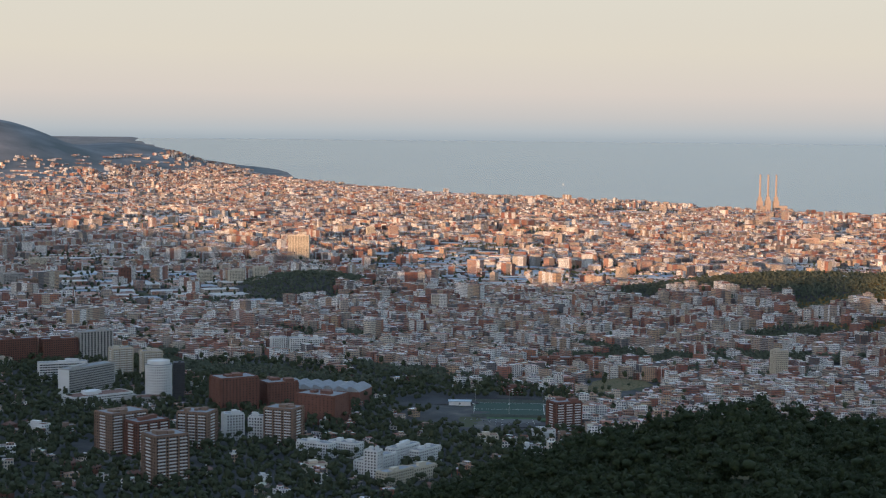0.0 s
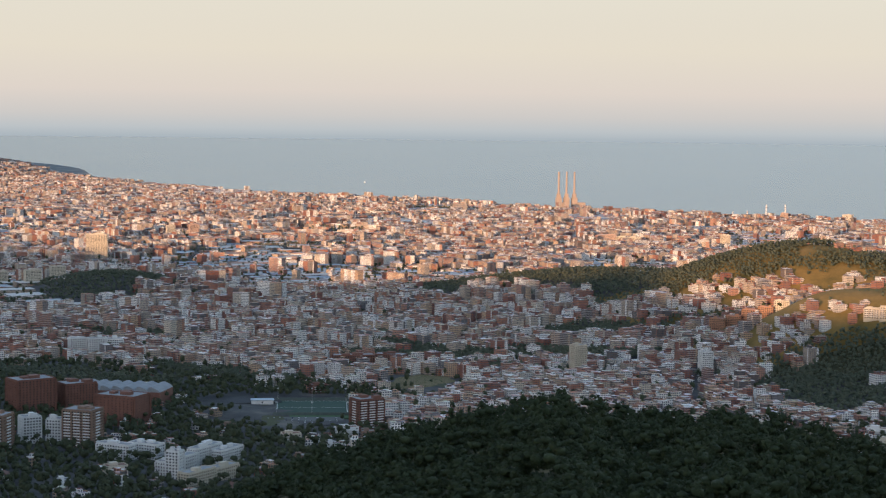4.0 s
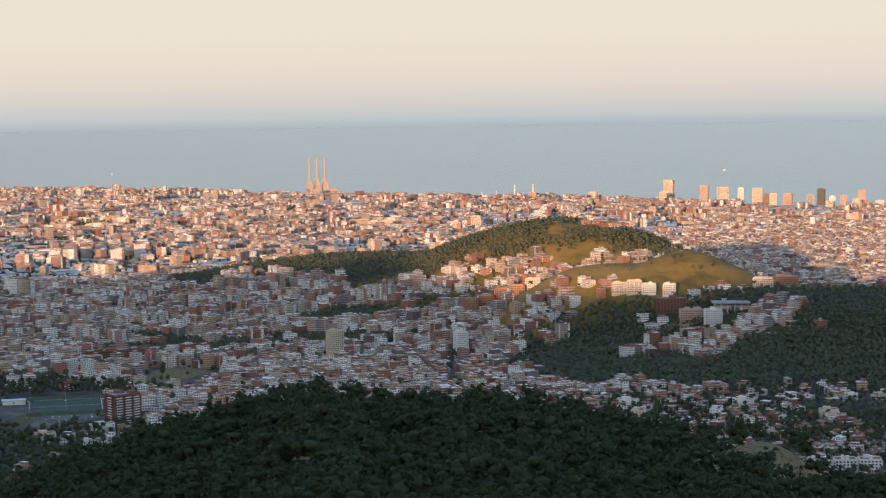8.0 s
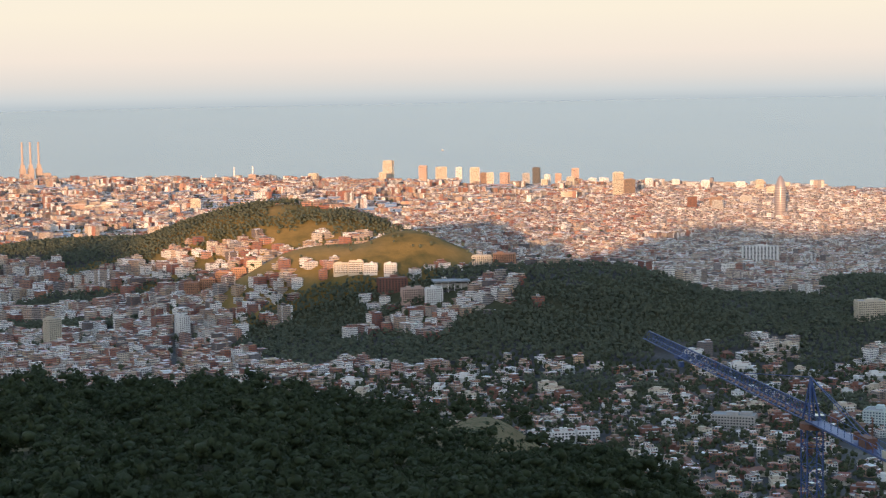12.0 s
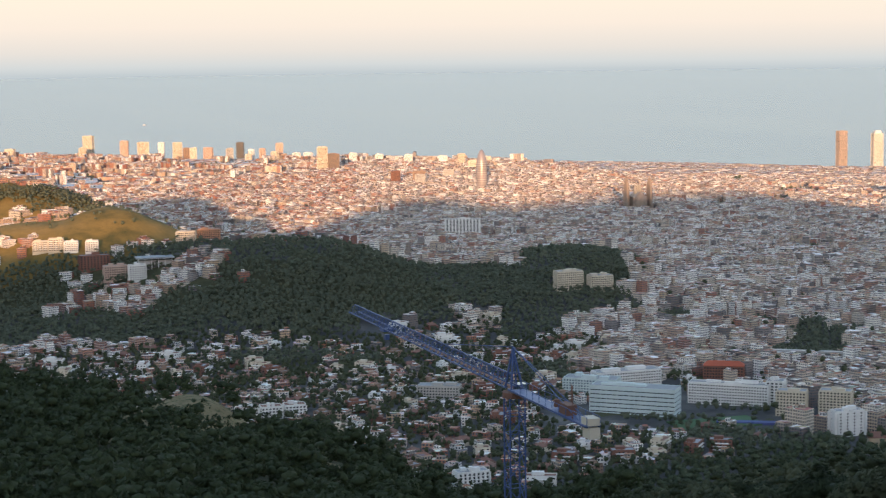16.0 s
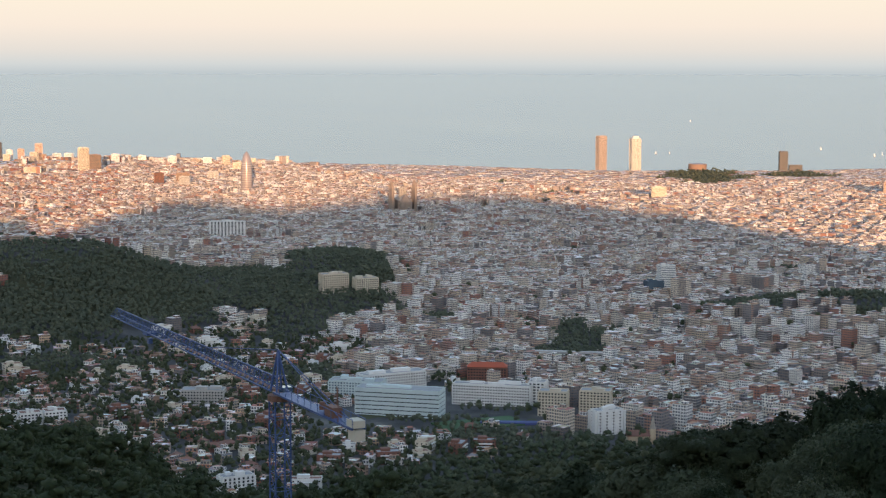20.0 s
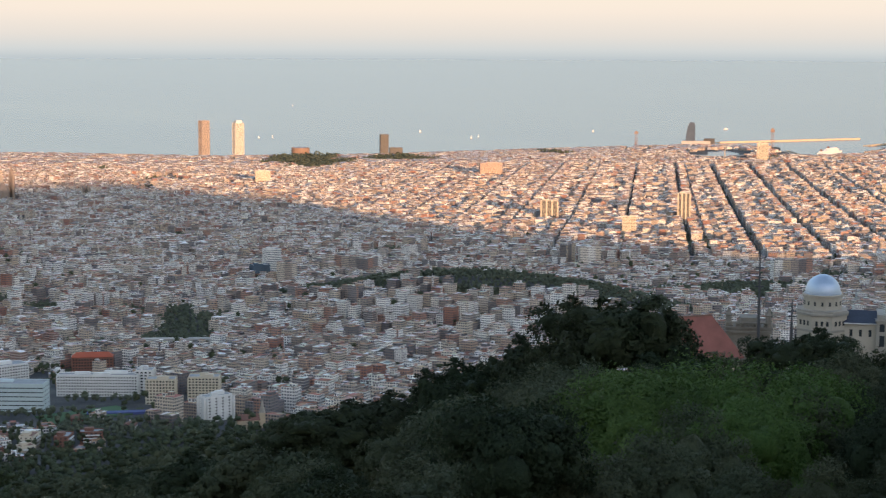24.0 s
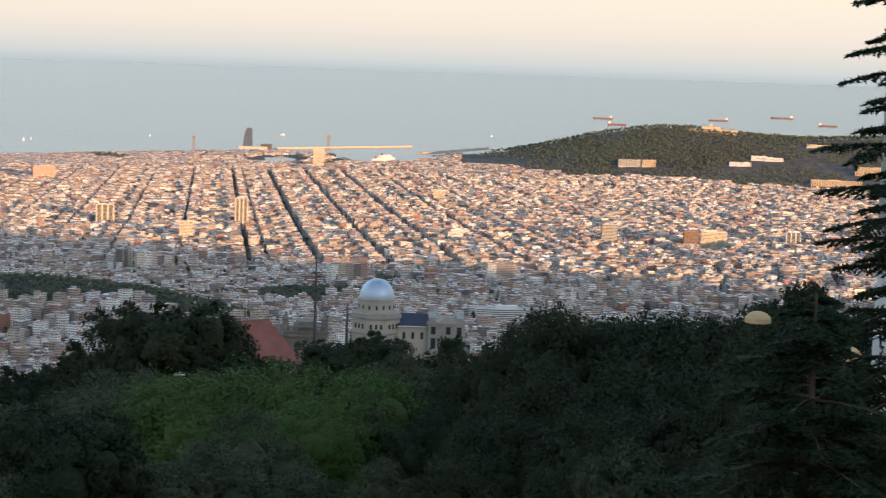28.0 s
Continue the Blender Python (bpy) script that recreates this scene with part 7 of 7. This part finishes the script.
# bushes and young trees that close the wood's floor
x, y, az, d = grid_points(110, 162, 60, 640, 6.0)
crest = np.interp(az, CREST_AZ, CREST_D)
up = EYE + d * np.tan(np.radians(np.interp(az, SKY_AZ, SKY_EL) - np.where(az < 128, 0.15, 1.6))) - ground(x, y)
ok = (d > 185) & (d < crest + 160) & (up > 2.5) & (np.hypot(x - 202, y + 73.5) > 6) & ~((az > 135.5) & (az < 143.8) & (d > 375))
mid = [cloud("pine", 71, (2, 66), 0.5, 20, 0.7), cloud("oak", 72, (2, 66), 0.42, 20, 0.7), cloud("oak", 73, (2, 66), 0.42, 20, 0.7)]
scatter("undergrowth", mid, x[ok], y[ok], MATS_LEAF, (0.35, 0.8), "young oaks and shrubs filling the slope", 35, kind="shrubs", cap=np.where(az[ok] < 128, up[ok] / 10.5, np.minimum(up[ok] / 14, 0.5)))


low = [leafy_crown(lobes_round(2.2, 1.6, 3, 170 + i, 0.7), 300, 0.17, 170 + i, 24, 1) for i in range(3)]
low = [(v, f, nn, k) for (v, f, nn), k in zip(low, (1, 1, 0))]
x, y, az, d = grid_points(110, 162, 55, 190, 4.2)
ok = trng.random(len(x)) < 0.8
scatter("shrubs", low, x[ok], y[ok], MATS_LEAF, (0.6, 1.15), "low shrubs on the floor of the wood", 36, kind="shrubs")


def cypress(az, d, el, k):
    a = math.radians(az)
    x, y = d * math.sin(a), d * math.cos(a)
    gz = float(ground(x, y))
    h = EYE + d * math.tan(math.radians(el)) - gz
    ob = thing("cypress", "slim dark cypress below the observatory", "tree", x, y, 0, group="cypresses")
    lobes = [(0, 0, h * (0.12 + 0.085 * i), 0.16 * h * math.sin(math.pi * (0.16 + 0.074 * i)) * 0.62 + 0.1, h * 0.10) for i in range(10)]
    v, f, nn = leafy_crown(lobes, 1800, 0.17, 80 + k, 120, 2)
    cr = new("crown", to_mesh("crown", v, f, [M_PINE], smooth=True, normals=nn))
    cr.parent = ob
    part("trunk", tube([(0, 0, -1), (0, 0, h * 0.9)], [0.25, 0.05]), M_BARK, ob)


cypress(143.3, 150, -9.25, 0)
cypress(143.8, 152, -9.65, 1)
cypress(151.3, 160, -7.8, 2)


def needle_sprays(way, L, z, lift, seed, twigs=15, tufts=20):
    """Slim tufts of needles along the side twigs of one bough."""
    g = np.random.default_rng(seed)
    c, s = way
    q = np.repeat(np.linspace(0.18, 1.0, twigs), 2)
    side = np.tile([-1.0, 1.0], twigs)
    ln = (0.40 * L * (1.12 - q) + 0.22) * g.uniform(0.7, 1.2, len(q))
    root = np.stack([c * L * q, s * L * q, z + lift * L * q - 0.16 * L * q * q], 1)
    ahead = g.uniform(0.5, 0.9, len(q))
    tw = unit(np.stack([c * ahead - s * side, s * ahead + c * side, g.uniform(-0.28, 0.02, len(q))], 1))
    k = g.uniform(0.05, 1.0, (len(q), tufts, 1))
    pos = root[:, None] + tw[:, None] * (ln[:, None, None] * k)
    pos[..., 2] -= 0.22 * (ln[:, None] * k[..., 0] ** 2)
    t = unit(tw[:, None] + g.normal(size=pos.shape) * np.array([0.45, 0.45, 0.30]))
    b = unit(np.cross(t, np.array([0.0, 0.0, 1.0]) + g.normal(size=pos.shape) * 0.35))
    h = g.uniform(0.11, 0.22, (len(q), tufts, 1))
    w = g.uniform(0.028, 0.05, (len(q), tufts, 1))
    v = np.stack([pos - t * h, pos + b * w, pos + t * h, pos - b * w], 2).reshape(-1, 3)
    up = unit(np.cross(b, t).reshape(-1, 3) * 0.3 + np.array([0, 0, 1.0]))
    return v, np.repeat(up, 4, axis=0)


def cedar(az, d, base, height, label, tiers, seed, reach):
    """A cedar: level boughs in tiers, each a spray of needle pads along its limb."""
    g = np.random.default_rng(seed)
    a = math.radians(az)
    x, y = d * math.sin(a), d * math.cos(a)
    ob = thing("cedar", label, "tree", x, y, 0, z=base)
    part("trunk", tube([(0, 0, -2), (0.1, 0, height * 0.4), (0, 0.1, height * 0.75), (0, 0, height)], [0.32, 0.24, 0.14, 0.03], 8), M_BARK, ob)
    for i in range(tiers):
        k = i / (tiers - 1)
        z = height * (0.10 + 0.88 * k)
        ln = reach * (1 - k) ** 0.75 + 0.7
        for j in range(5 if k < 0.8 else 3):
            b = 2 * math.pi * j / 5 + i * 1.1 + g.uniform(-0.3, 0.3)
            L = ln * g.uniform(0.55, 1.15)
            c, s = math.cos(b), math.sin(b)
            lift = g.uniform(-0.06, 0.12)
            z = height * (0.10 + 0.88 * k) + g.uniform(-0.25, 0.25)
            spine = [(c * L * q, s * L * q, z + lift * L * q - 0.16 * L * q * q) for q in (0, 0.35, 0.7, 1.0)]
            v, nn = needle_sprays((c, s), L, z, lift, int(g.integers(1e6)))
            bough = part("bough", tube(spine, [0.10 * (1 - k) + 0.03, 0.07 * (1 - k) + 0.025, 0.04, 0.015], 5), M_BARK, ob)
            nd = new("needles", to_mesh("needles", v, quads(len(v) // 4), [M_CEDAR], smooth=True, normals=nn))
            nd.parent = bough


_b = float(ground(60 * math.sin(radians(157.7)), 60 * math.cos(radians(157.7))))
cedar(157.7, 60, _b, EYE + 9.0 - _b, "tall dark cedar with level boughs close to the viewpoint", 38, 91, 5.0)
_b = float(ground(52 * math.sin(radians(154.6)), 52 * math.cos(radians(154.6))))
cedar(154.6, 52, _b, EYE - 6.6 - _b, "lower cedar with drooping green boughs", 36, 92, 6.2)


def dead_tree(az, d, h, seed):
    g = np.random.default_rng(seed)
    a = math.radians(az)
    ob = thing("bare_tree", "leafless grey tree standing in the wood", "tree", d * math.sin(a), d * math.cos(a), 0, group="bare trees")
    part("trunk", tube([(0, 0, -1), (0.2, 0, h * 0.5), (0.1, 0.2, h)], [0.16, 0.10, 0.02], 5), M_STONE, ob)
    limbs = []
    for k in range(12):
        z = h * g.uniform(0.3, 0.9)
        b = g.uniform(0, 2 * math.pi)
        L = h * g.uniform(0.15, 0.35)
        p = (0.15 + math.cos(b) * L * 0.5, math.sin(b) * L * 0.5, z + L * 0.5)
        q = (0.15 + math.cos(b) * L * 0.8, math.sin(b) * L * 0.8, z + L * 1.1)
        limbs.append(tube([(0.15, 0.05, z), p, q], [0.05, 0.035, 0.01], 4))
    part("limbs", joined(limbs), M_STONE, ob)


for i, (az, d, h) in enumerate(((127.4, 190, 8.5), (126.9, 185, 7.5), (128.6, 195, 7), (126.2, 200, 8), (123.5, 240, 9), (121.5, 260, 9), (120, 270, 8.5))):
    dead_tree(az, d, h, i)


def canopy(az, d, el, r):
    a = math.radians(az)
    z = EYE + d * math.tan(math.radians(el))
    gz = float(ground(d * math.sin(a), d * math.cos(a)))
    ob = thing("round_canopy", "tan ribbed round canopy on a post among the trees", "canopy", d * math.sin(a), d * math.cos(a), 0, group="round canopies")
    h = z - gz
    part("post", lathe([(0.08, -1), (0.08, h)], 8), M_RUST, ob)
    part("cover", lathe([(r, h - r * 0.35), (r * 0.95, h), (r * 0.7, h + r * 0.3), (r * 0.35, h + r * 0.45), (0.05, h + r * 0.5)], 16), plain("tan_cloth", (0.62, 0.42, 0.20), 0.8, grain=0.25, size=0.5), ob)


canopy(152.8, 105, -8.15, 0.8)
canopy(155.6, 88, -9.1, 0.8)
ob = thing("pale_mast", "tall pale steel mast behind the cedar", "mast", 90 * math.sin(radians(156.75)), 90 * math.cos(radians(156.75)), 0)
part("pole", lathe([(0.55, -2), (0.45, 60)], 14), M_WHITE, ob)
part("sleeve", lathe([(0.62, 20), (0.62, 38)], 14), M_CONC, ob)
